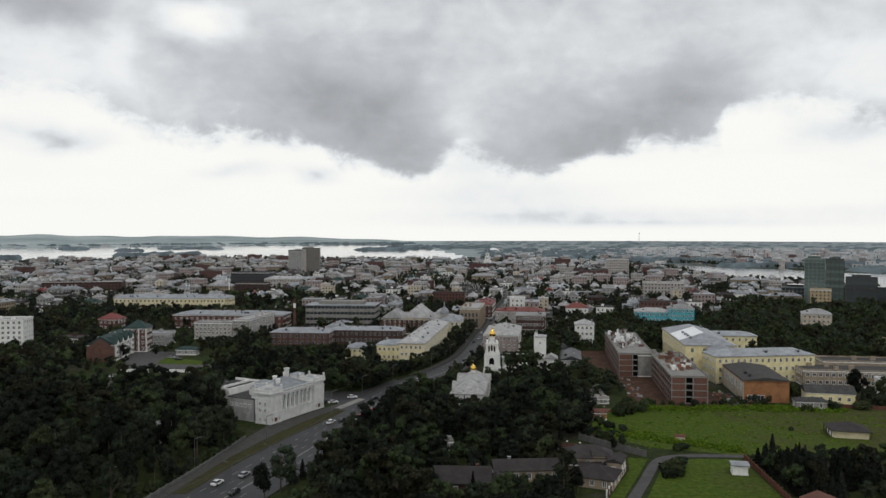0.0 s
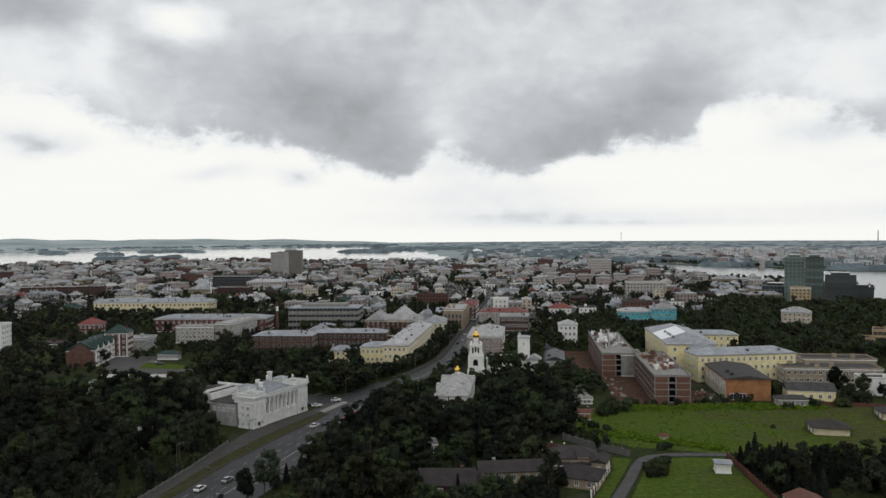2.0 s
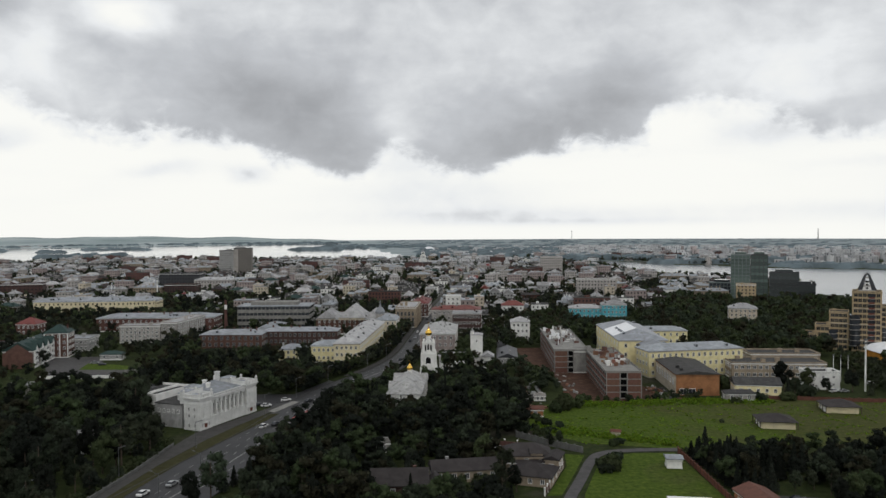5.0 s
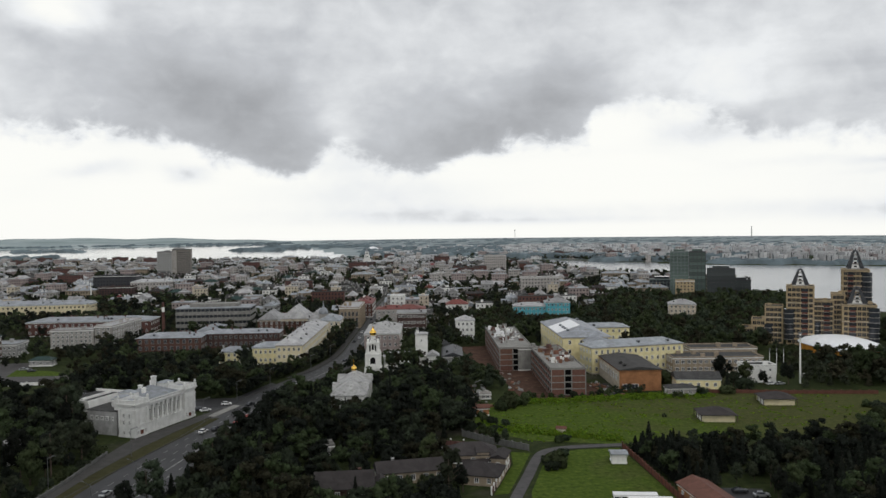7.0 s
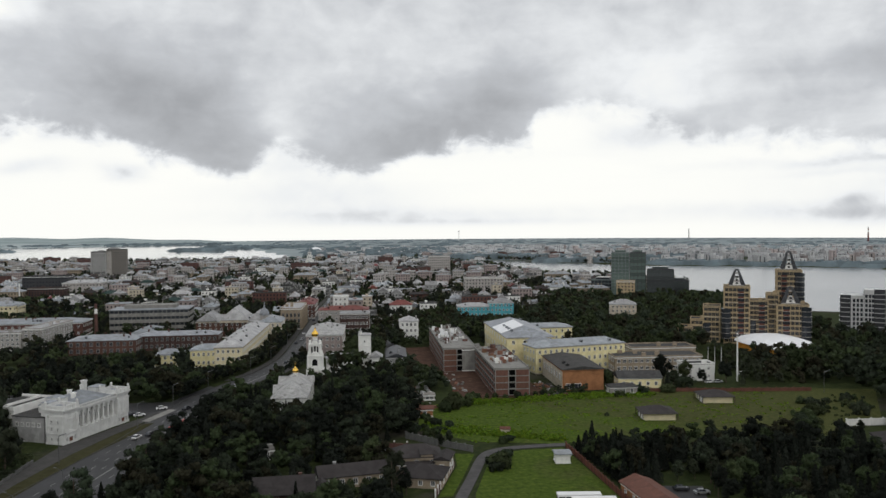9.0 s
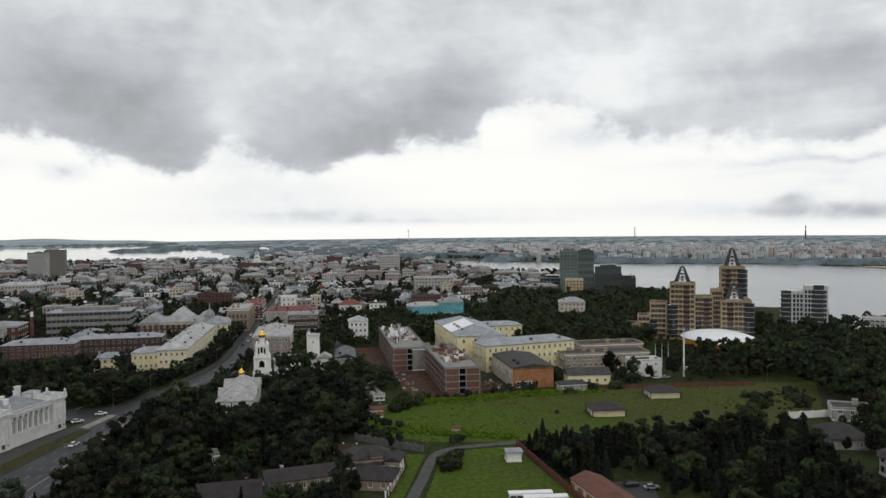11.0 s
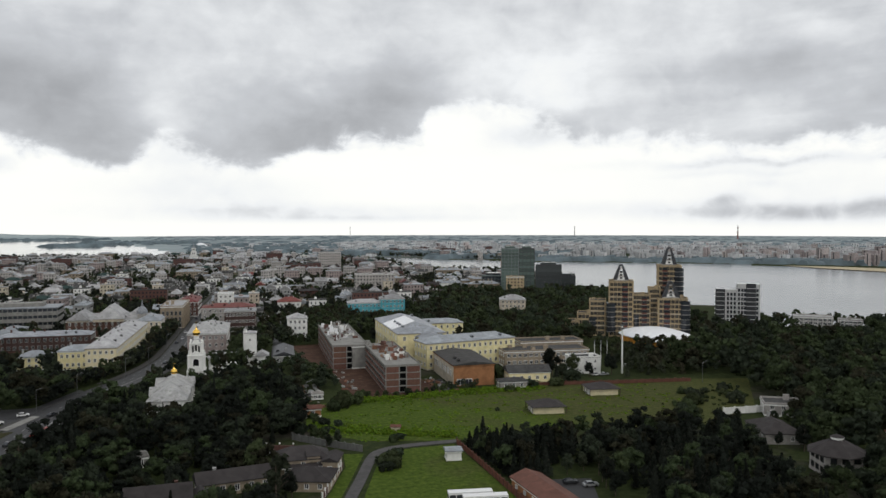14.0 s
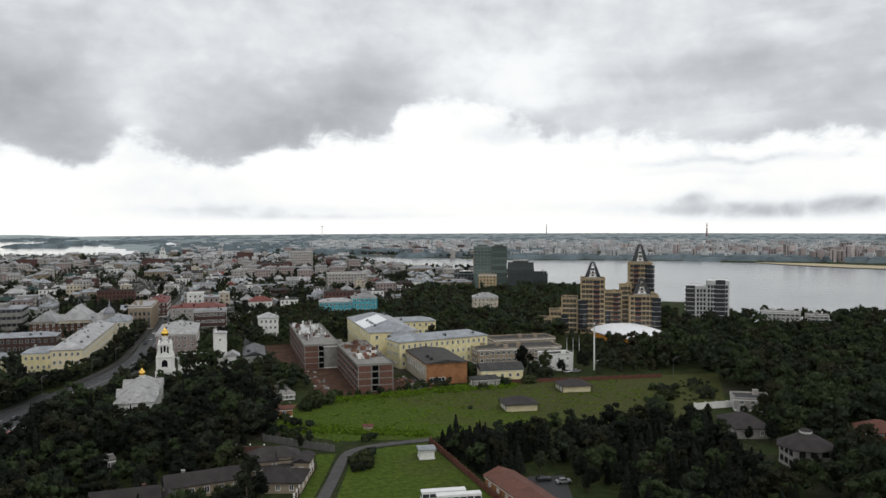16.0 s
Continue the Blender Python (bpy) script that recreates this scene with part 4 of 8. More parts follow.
def unfinished_block(x, y, rz, w, d, h, bays_w, label):
    """A shell of concrete frame with brick panels, floors and stubs of walls on its open top."""
    FOOT.append((x, y, rz, w / 2, d / 2))
    top = thing("unfinished_building", pose(x, y, 0, 0, 0, rz), label, "building", "building site shells")
    n = 4
    step = h / n
    # A near-black box stands in for the shade inside the open floors.
    core = Shape("void_shade")
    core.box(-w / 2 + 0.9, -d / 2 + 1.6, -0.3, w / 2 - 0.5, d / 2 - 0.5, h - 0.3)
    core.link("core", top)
    for k in range(n + 1):
        s = Shape("concrete")
        s.box(-w / 2, -d / 2, k * step - 0.18, w / 2, d / 2, k * step + 0.18)
        s.link("floor_slab", top)
    cuts = [-w / 2, -w * 0.1, w * 0.1, w / 2]
    cols = [(u, -d / 2) for u in cuts] + [(-w / 2, -d / 2 + i * d / bays_w) for i in range(1, bays_w + 1)]
    cm = Shape("concrete")
    cm.box(-0.2, -0.2, -0.3, 0.2, 0.2, h + 0.25)
    me = cm.mesh("column")
    for u, v in cols:
        ob = new("column", me)
        ob.parent, ob.matrix_local = top, pose(min(max(u, -w / 2 + 0.4), w / 2 - 0.2), min(max(v, -d / 2 + 0.16), d / 2 - 0.2), 0)
    pm = Shape("brick_panel")
    pm.box(-w * 0.2 + 0.28, 0, 0.22, w * 0.2 - 0.28, 0.3, step - 0.22)
    panel_s = pm.mesh("brick_panel")
    gw = d / bays_w
    pm = Shape("brick_panel")
    pm.box(0, -gw / 2 + 0.28, 0.22, 0.3, gw / 2 - 0.28, 1.25)
    panel_w = pm.mesh("brick_panel")
    for k in range(n):
        for u in (-w * 0.3, w * 0.3):
            ob = new("brick_panel", panel_s)
            ob.parent, ob.matrix_local = top, pose(u, -d / 2 + 0.1, k * step)
        for i in range(bays_w):
            ob = new("brick_panel", panel_w)
            ob.parent, ob.matrix_local = top, pose(-w / 2 + 0.1, -d / 2 + (i + 0.5) * gw, k * step)
    rnd = random.Random(int(x))
    for _ in range(int(d / 1.1)):
        s = Shape(rnd.choice(["brick_red", "brick_stub", "brick_stub", "plaster_white", "concrete", "concrete", "brick_panel"] if y < 400 else ["tent", "plaster_white", "roof_pale", "brick_red", "concrete"]))
        u, v = rnd.uniform(-w * 0.4, w * 0.4), rnd.uniform(-d * 0.28, d * 0.47)
        lx, ly = rnd.choice([(2.6, 0.25), (0.25, 2.6), (0.9, 0.9), (1.6, 1.1)])
        s.box(u - lx / 2, v - ly / 2, h + 0.2, u + lx / 2, v + ly / 2, h + rnd.uniform(0.5, 2.6))
        s.link("wall_stub", top)
    for u0, v0, u1, v1 in ((-w / 2, -d / 2, w / 2, -d / 2 + 0.3), (-w / 2, -d / 2 + 0.3, -w / 2 + 0.3, d / 2), (w / 2 - 0.3, -d / 2 + 0.3, w / 2, d / 2)):
        s = Shape("concrete")
        s.box(u0, v0, h + 0.22, u1, v1, h + 0.75)
        s.link("parapet", top)
    return top


unfinished_block(108.2, 360.5, -7, 15.4, 64, 11.3, 13, "unfinished brick and concrete school block without roof")
unfinished_block(101.5, 429, -7, 17.5, 82, 11.3, 15, "unfinished brick block with white stacks on its open top")
block("stair_block", "plain grey concrete link between two unfinished blocks", "building", 103, 392, -7, 10, 9, 11.0, "concrete", "roof_bitumen", "flat", storeys=4, bays=(0, 0))


def yellow_school():
    a = block("school", "long yellow rendered school wing with grey metal roof", "building", 154.5, 381.5, 6, 50, 15, 12.8, "plaster_yellow", "roof_metal", rise=2.6, storeys=3, bays=(16, 4), win=(1.0, 1.7), trim="plaster_cream", sides="sw", stacks=0)
    b = block("school", "tall yellow rendered school block under a broad metal roof", "building", 139, 427, -6, 25, 66, 14.8, "plaster_yellow", "roof_metal", rise=4.2, storeys=3, bays=(4, 9), win=(1.2, 1.9), trim="plaster_cream", sides="sw", stacks=0)
    s = Shape("tent")
    s.solid([(-12.6, -18, 15.2), (-0.2, -18, 19.3), (-0.2, 8, 19.3), (-12.6, 8, 15.2), (-12.6, -18, 15.32), (-0.2, -18, 19.42), (-0.2, 8, 19.42), (-12.6, 8, 15.32)], [(4, 5, 6, 7), (0, 1, 5, 4), (3, 7, 6, 2), (0, 4, 7, 3)])
    s.link("roof_sheeting", b, "bright white new roof sheeting")
    block("school", "yellow rendered link building with hipped metal roof", "building", 139, 388, -6, 13, 22, 13.4, "plaster_yellow", "roof_metal", rise=2.4, storeys=3, bays=(2, 4), win=(1.0, 1.7), trim="plaster_cream", sides="sw", stacks=0)
    block("school", "yellow rendered rear wing with a pale roof", "building", 166, 455, -6, 30, 14, 12, "plaster_yellow", "roof_metal", rise=2, storeys=3, bays=(8, 3), win=(1.0, 1.6), trim="plaster_cream", stacks=0)


yellow_school()
gym = block("gymnasium", "orange brick gymnasium with grey bitumen roof", "building", 140.3, 350, -7, 18.6, 38, 9.2, "brick_orange", "pavement", "gable", rise=1.3, storeys=1, bays=(0, 0), trim="brick_orange", stacks=0)
s = Shape("plaster_cream")
s.box(-9.45, -18.9, 0, -9.31, 18.9, 8.4)
s.link("side_wall", gym, "cream rendered side wall")
windows(gym, "w", -17, 17, -9.45, (4.2,), 7, 1.6, 2.6)
windows(gym, "s", -8.2, -0.5, -19, (0.6,), 2, 2.8, 2.4)
block("low_block", "brownish flat-roofed low block with rows of windows", "building", 192, 369, -9, 44, 16, 7.6, "plaster_tan", "roof_bitumen", "flat", storeys=2, bays=(15, 4), win=(1.5, 1.5))
block("low_block", "low flat-roofed rear block with dark roofing", "building", 204, 385, -9, 34, 14, 9, "plaster_tan", "roof_bitumen", "flat", storeys=2, bays=(10, 4), win=(1.5, 1.5))
block("annex", "plain white rendered cube beside a low block", "building", 199, 341, -9, 14.5, 9, 7.6, "plaster_white", "roof_bitumen", "flat", storeys=2, bays=(3, 2), win=(0.9, 1.0))
block("cottage", "yellow house with grey gabled roof by the meadow", "house", 164, 331, -14, 19, 10, 5.0, "plaster_yellow", "roof_bitumen", "gable", rise=2.4, storeys=1, bays=(5, 2), win=(1.1, 1.4))
block("outbuilding", "small dark-roofed outbuilding beside a yellow house", "house", 152, 322, -9, 12, 6, 3.0, "plaster_pale", "roof_bitumen", "hip", rise=1.2, storeys=1, bays=(3, 1), stacks=0)


def shed(x, y):
    FOOT.append((x, y, -13, 6, 5))
    top = thing("shed", pose(x, y, 0, 0, 0, -13), "cream pavilion with brown hipped roof on the meadow", "shed", "meadow sheds")
    s = Shape("plaster_ivory")
    s.box(-5.9, -4.9, -0.3, 5.9, 4.9, 2.6)
    s.link("wall", top)
    r = Shape("roof_brown")
    r.hip(-6.8, -5.8, 6.8, 5.8, 2.6, 2.1, lip=0.15)
    r.link("roof", top)
    for v in (-2.8, 0.0, 2.8):
        d = Shape("white_paint")
        d.box(-6.0, v - 1.15, 0, -5.88, v + 1.15, 2.2)
        d.link("door", top, "white garage door")
    for u, v in ((-6.5, -5.5), (6.5, -5.5), (-6.5, 5.5), (-6.5, -1.5), (-6.5, 1.5)):
        p = Shape("bark")
        p.box(u - 0.12, v - 0.12, -0.2, u + 0.12, v + 0.12, 2.6)
        p.link("post", top)


shed(145.3, 278.8)
shed(182.0, 298.4)
hut = block("gate_hut", "small white gate hut with low grey roof", "hut", 90.1, 235.6, -12, 4.4, 4.2, 2.9, "plaster_white", "roof_metal", "gable", rise=0.4, storeys=1, bays=(0, 1), win=(0.8, 1.0))
block("hut", "small weathered grey hut among trees", "hut", 1, 262, 10, 4, 3.6, 3.0, "concrete", "roof_bitumen", "flat", storeys=1, bays=(1, 1))
block("site_hut", "small orange brick hut with white door", "hut", 60.5, 303, -6, 6, 4, 3.0, "brick_orange", "roof_rust", "gable", rise=1.0, storeys=1, bays=(1, 1))
block("site_hut", "pale portable cabin on the building site", "hut", 68, 330, -6, 4.6, 2.4, 2.2, "plaster_pale", "roof_pale", "flat", storeys=1, bays=(2, 0))

# villas
villa = block("villa", "beige villa with stepped dark brown roofs", "house", 44.8, 240.2, -6, 15, 9, 4.6, "plaster_tan", "roof_brown", "hip", trim="plaster_tan", rise=2.8, storeys=2, bays=(3, 2), win=(0.9, 1.1))
for u0, v0, u1, v1, z in ((-8.4, -5.6, 8.4, 5.4, 2.9),):
    s = Shape("roof_brown", "plaster_white")
    s.solid([(u0, v0, z), (u1, v0, z), (u1, v1, z), (u0, v1, z), (-7.3, -4.3, z + 0.9), (7.3, -4.3, z + 0.9), (7.3, 4.3, z + 0.9), (-7.3, 4.3, z + 0.9)], [(0, 1, 5, 4), (1, 2, 6, 5), (2, 3, 7, 6), (3, 0, 4, 7)])
    s.box(u0, v0, z - 0.25, u1, v0 + 0.2, z - 0.01, 1)
    s.link("lower_roof", villa, "dark skirt roof with white fascia")
s = Shape("roof_brown", "plaster_tan")
s.box(1.2, -4.9, 4.0, 4.8, -2.0, 5.6, 1)
s.hip(0.8, -5.3, 5.2, -1.0, 5.6, 1.2, 0, 0.0, 0.1)
s.link("dormer", villa)
block("villa_wing", "beige villa wing under a dark brown roof", "house", 45, 227.5, -24, 12, 11, 2.7, "plaster_tan", "roof_brown", "hip", trim="plaster_tan", rise=2.4, storeys=1, bays=(3, 2), win=(1.0, 1.3))
block("villa_wing", "narrow beige villa wing with dark roof", "house", 52.6, 235, -24, 4, 8, 4.6, "plaster_tan", "roof_brown", "gable", trim="plaster_tan", rise=1.0, storeys=1, bays=(1, 2))
block("villa", "dark brown gabled house among trees", "house", 5.5, 221, -3, 15.5, 10, 3.4, "brick_dark", "roof_brown", "gable", trim="brick_dark", rise=3.4, storeys=1, bays=(4, 2))
block("villa_wing", "low dark-roofed house wing", "house", 15.2, 219, -3, 4, 7, 3.0, "brick_dark", "roof_brown", "gable", trim="brick_dark", rise=2.0, storeys=1, bays=(1, 1))
block("villa_wing", "long low wing with dark brown roof", "house", 25, 232, 4, 20, 8, 3.2, "plaster_tan", "roof_brown", "gable", trim="plaster_tan", rise=2.4, storeys=1, bays=(5, 2))
block("garage", "long garage with reddish brown metal roof", "garage", 98.6, 191, -1, 8.5, 26, 3.4, "brick_orange", "roof_rust", "gable", rise=1.8, storeys=1, bays=(2, 5), win=(1.0, 0.8), stacks=0)
block("villa", "white villa with dark roof among trees", "house", 199, 219, -22, 12, 17, 3.2, "plaster_pale", "roof_brown", "hip", trim="plaster_pale", rise=3.0, storeys=1, bays=(2, 4), win=(0.9, 1.4))
white_villa = block("villa", "white modern villa with flat roof and white parapet", "house", 226, 243.5, -35, 13, 11, 4.4, "plaster_pale", "roof_bitumen", "flat", storeys=2, bays=(3, 3), win=(1.2, 1.2))
turret = block("villa", "white villa with broad dark conical roof", "house", 188, 183.5, -22, 11, 10, 6.4, "plaster_pale", "roof_brown", "hip", trim="plaster_pale", rise=3.2, storeys=2, bays=(3, 3), win=(1.5, 1.4), frame_mat="black_metal")
s = Shape("white_paint", "roof_brown")
s.turned(0, 0, [(8.4, 6.2), (8.3, 6.5), (1.6, 9.9)], 8, 1)
s.turned(0, 0, [(1.7, 9.0), (1.7, 10.3), (1.9, 10.3), (1.9, 10.5)], 10)
s.turned(0, 0, [(2.0, 10.5), (0.1, 11.3)], 10, 1)
s.link("lantern", turret, "white roof lantern")
block("villa", "brick villa with reddish brown roof among trees", "house", 226, 190, -40, 12, 10, 5.0, "brick_orange", "roof_rust", "hip", rise=3.0, storeys=2, bays=(3, 2))
block("hut", "pale metal-roofed hut in the wood", "hut", -128, 214, 20, 9, 6, 3.4, "plaster_pale", "roof_pale", "gable", rise=1.6, storeys=1, bays=(2, 1))
block("hut", "small white hut half hidden in the wood", "hut", -97, 272, 30, 6, 5, 6.0, "plaster_white", "roof_pale", "gable", rise=1.4, storeys=1, bays=(1, 1))
block("hut", "white cottage at the wood's edge", "hut", -158, 365, 12, 10, 6, 4, "plaster_pale", "roof_pale", "gable", rise=2, storeys=1, bays=(3, 2))

# church
church = block("church", "white church with pale metal roof and gold cupola", "church", 12.4, 338, -8, 13.6, 38, 6.2, "plaster_white", "roof_church", "hip", rise=4.4, storeys=1, bays=(5, 9), win=(0.9, 2.2), arched=True, stacks=0)


def cupola(parent, u, v, z, r, label):
    d = Shape("plaster_white")
    d.turned(u, v, [(r * 0.75, z), (r * 0.75, z + r * 1.3), (r * 0.9, z + r * 1.3), (r * 0.9, z + r * 1.5)], 12)
    drum = d.link("drum", parent)
    g_ = Shape("gold")
    g_.turned(u, v, [(r * 0.8, z + r * 1.5), (r, z + r * 1.9), (r * 1.05, z + r * 2.3), (r * 0.85, z + r * 2.8), (r * 0.45, z + r * 3.2), (r * 0.14, z + r * 3.6), (0.05, z + r * 4.2)], 16)
    g_.box(u - 0.06, v - 0.06, z + r * 4.1, u + 0.06, v + 0.06, z + r * 5.4)
    g_.box(u - r * 0.4, v - 0.05, z + r * 4.8, u + r * 0.4, v + 0.05, z + r * 4.92)
    g_.link("dome", drum, label)


for v in (-6, 12):
    s = Shape("roof_church")
    s.hip(-7.6, v - 3.2, 7.6, v + 3.2, 6.3, 2.7, inset=0.0, lip=0.3)
    s.link("cross_gable", church)
cupola(church, 0, 7, 9.8, 1.2, "gilded onion dome")


def arch(side, a, off, z, w, h, parent, ring=0.35):
    """An arch in a wall, its shade a flat near-black face, with a white archivolt and jambs standing proud."""
    turn = pose(0, 0, 0, 0, 0, dict(s=0, e=90, n=180, w=-90)[side])
    shade_face = Shape("void_shade")
    curve = [(w / 2 * math.cos(g), h - w / 2 + w / 2 * math.sin(g)) for g in np.linspace(0, math.pi, 9)]
    shade_face.face([(-w / 2, -0.03, 0), (w / 2, -0.03, 0)] + [(x, -0.03, zz) for x, zz in curve])
    band = Shape("plaster_white")
    band.box(-w / 2 - ring, -0.3, -0.1, -w / 2, 0.05, h - w / 2)
    band.box(w / 2, -0.3, -0.1, w / 2 + ring, 0.05, h - w / 2)
    for g0, g1 in zip(np.linspace(0, math.pi, 9), np.linspace(0, math.pi, 9)[1:]):
        q = [(r * math.cos(g), y, h - w / 2 + r * math.sin(g)) for y in (-0.3, 0.05) for g, r in ((g0, w / 2), (g0, w / 2 + ring), (g1, w / 2 + ring), (g1, w / 2))]
        band.solid(q, [(0, 1, 2, 3), (1, 5, 6, 2), (0, 3, 7, 4)])
    at = pose(a, off, z) if side in "sn" else pose(off, a, z)
    for part_, nm in ((shade_face, "opening"), (band, "archivolt")):
        ob = part_.link(nm, parent)
        ob.matrix_local = at @ turn


def bell_tower():
    top = thing("bell_tower", pose(24.7, 391.4, 0, 0, 0, -8), "white bell tower with open arches and gold dome", "church tower")
    FOOT.append((24.7, 391.4, -8, 4, 4))
    z = 0.0
    for half, h, arches in ((3.7, 4.4, ((0.0, 2.2, 3.0),)), (3.3, 6.9, ((0.0, 2.5, 4.6),)), (2.55, 5.6, ((-1.35, 0.8, 3.6), (0.0, 0.9, 4.0), (1.35, 0.8, 3.6)))):
        tier = Shape("plaster_white")
        tier.box(-half, -half, z - 0.3, half, half, z + h)
        tier.box(-half - 0.45, -half - 0.45, z + h - 0.45, half + 0.45, half + 0.45, z + h + 0.05)
        tier.box(-half - 0.25, -half - 0.25, z + h - 0.9, half + 0.25, half + 0.25, z + h - 0.45)
        tier.box(-half - 0.22, -half - 0.22, z - 0.2, half + 0.22, half + 0.22, z + 0.5)
        t = tier.link("tier", top)
        for side in "sew":
            for a, w, wh in arches:
                arch(side, a, half if side == "e" else -half, z + 0.7, w, wh, t, 0.4 if w > 1 else 0.16)
        for sx in (-1, 1):
            for sy in (-1, 1):
                p = Shape("plaster_white")
                p.turned(sx * half, sy * half, [(0.5, z - 0.2), (0.44, z + h - 0.5), (0.6, z + h)], 8)
                p.link("column", t)
        for sx, sy in ((0, -1), (1, 0), (-1, 0)):
            gable = Shape("plaster_white")
            rr = half * 0.62
            pts = [(rr * math.cos(g), rr * 0.95 * math.sin(g)) for g in np.linspace(0, math.pi, 9)]
            n = len(pts)
            to = (lambda u, o, zz: (u, sy * o, zz)) if sy else (lambda u, o, zz: (sx * o, u, zz))
            gable.solid([to(u, half + 0.2, z + h + zz) for u, zz in pts] + [to(u, half - 0.5, z + h + zz) for u, zz in pts], [tuple(range(n)), tuple(reversed(range(n, 2 * n)))] + [(i, i + 1, n + i + 1, n + i) for i in range(n - 1)])
            gable.link("gable", t)
        z += h
    s = Shape("roof_pale")
    s.turned(0, 0, [(2.9, z), (2.2, z + 0.7), (1.6, z + 1.6)], 8)
    s.link("roof", top)
    cupola(top, 0, 0, z + 0.7, 1.65, "gilded onion dome with cross")


bell_tower()
gate = block("gate_tower", "white square gate tower with flat roof and small turret", "tower", 51.8, 415, -8, 6, 6, 16.8, "plaster_white", "roof_pale", "hip", rise=0.9, storeys=4, bays=(0, 0))
for u, v in ((-2.7, -2.8), (2.7, -2.8), (-2.8, 2.7)):
    s = Shape("plaster_white")
    s.box(u - 0.5, v - 0.4, 0, u + 0.5, v + 0.4, 16.3)
    s.link("pilaster", gate)
for z in (5.4, 11.0):
    s = Shape("plaster_white")
    s.box(-3.25, -3.25, z, 3.25, 3.25, z + 0.4)
    s.link("string_course", gate)
s = Shape("plaster_white", "roof_pale")
s.turned(-2.2, -2.2, [(0.8, 16.8), (0.8, 18.6), (1.0, 18.6), (1.0, 18.8)], 8)
s.turned(-2.2, -2.2, [(0.95, 18.8), (0.3, 19.6), (0.06, 20.4)], 8, 1)
s.link("turret", gate)
windows(gate, "w", -1.0, 1.0, -3.0, (2.4, 7.6, 13.0), 1, 0.6, 1.2)
windows(gate, "s", -1.0, 1.0, -3.0, (13.0,), 1, 0.6, 1.2)
for u0, u1, h0 in ((31, 37.5, 3.2), (37.8, 44, 4.4)):
    s = Shape("plaster_white", "roof_pale")
    s.box(u0 - 38, -0.6, -0.3, u1 - 38, 0.6, h0)
    for k in range(3):
        u = u0 - 38 + (k + 0.5) * (u1 - u0) / 3
        s.turned(u, 0, [(0.4, h0), (0.4, h0 + 0.5), (0.05, h0 + 1.2)], 6)
    tagged(s.link("monastery_wall"), "whitewashed monastery wall with small pinnacles", "wall").matrix_world = pose(38, 400, 0, 0, 0, -8)
block("gatehouse", "low white monastery range with pale roof", "building", 40, 415, -8, 16, 7, 5.5, "plaster_white", "roof_pale", "gable", rise=2.0, storeys=1, bays=(5, 2))
block("gatehouse", "white annex below a gate tower", "building", 57, 410, -8, 6, 8, 6, "plaster_white", "roof_pale", "gable", rise=2.0, storeys=1, bays=(2, 2))
block("town_house", "greyish pink town house with broad pale metal roof", "building", 36.5, 472, -8, 20, 44, 12.2, "plaster_pink", "roof_church", rise=3.4, storeys=3, bays=(6, 12))
block("town_house", "red brick house with white cornice and flat pale roof", "building", 62.5, 553, -8, 20, 20, 13.2, "brick_dark", "roof_pale", rise=1.0, storeys=3, bays=(9, 5))
block("town_house", "long town house with dull red metal roof", "building", 58, 584, -8, 36, 18, 12.6, "plaster_pale", "roof_red", rise=2.4, storeys=3, bays=(10, 4))
block("warehouse", "long low house with dark roof", "building", 70.5, 428, -9, 10, 30, 4.2, "plaster_grey", "dark_cladding", "gable", rise=2.0, storeys=1, bays=(3, 7))
block("mansion", "ornate white mansion with pale roof", "building", 92, 507, -8, 12, 12, 12, "plaster_white", "roof_pale", rise=3, storeys=3, bays=(4, 3))

# the avenue's houses
block("street_house", "long cream yellow street house with pale roof", "building", -10.3, 469, -8.6, 14, 95, 11.8, "plaster_ivory", "roof_pale", rise=3, storeys=3, bays=(5, 26), win=(1.0, 1.5), sides="se", trim="plaster_cream")
block("street_house", "yellow two-storey wing with grey roof", "building", -27, 440, -8, 19, 12, 9.2, "plaster_yellow", "roof_metal", rise=2.4, storeys=2, bays=(7, 3), win=(1.0, 1.5))
block("street_house", "small pale yellow house behind trees", "building", -48, 446, -8, 14, 10, 6.5, "plaster_yellow", "roof_metal", rise=2.4, storeys=2, bays=(4, 3))
corner = block("street_palace", "brick town palace with broad pale roofs and spire", "building", -15, 557, -8, 54, 24, 10.5, "brick_red", "roof_pale", rise=3.5, storeys=3, bays=(15, 6), win=(1.1, 1.8))
s = Shape("plaster_pale", "roof_metal")
s.box(15, -12.4, 10.0, 20, -7.5, 14.5)
s.turned(17.5, -10, [(3.4, 14.5), (3.2, 16.2), (2.2, 18.0), (0.7, 19.2), (0.4, 21.0), (0.05, 23.5)], 8, 1)
s.link("spire", corner, "small roof turret with dark spire")
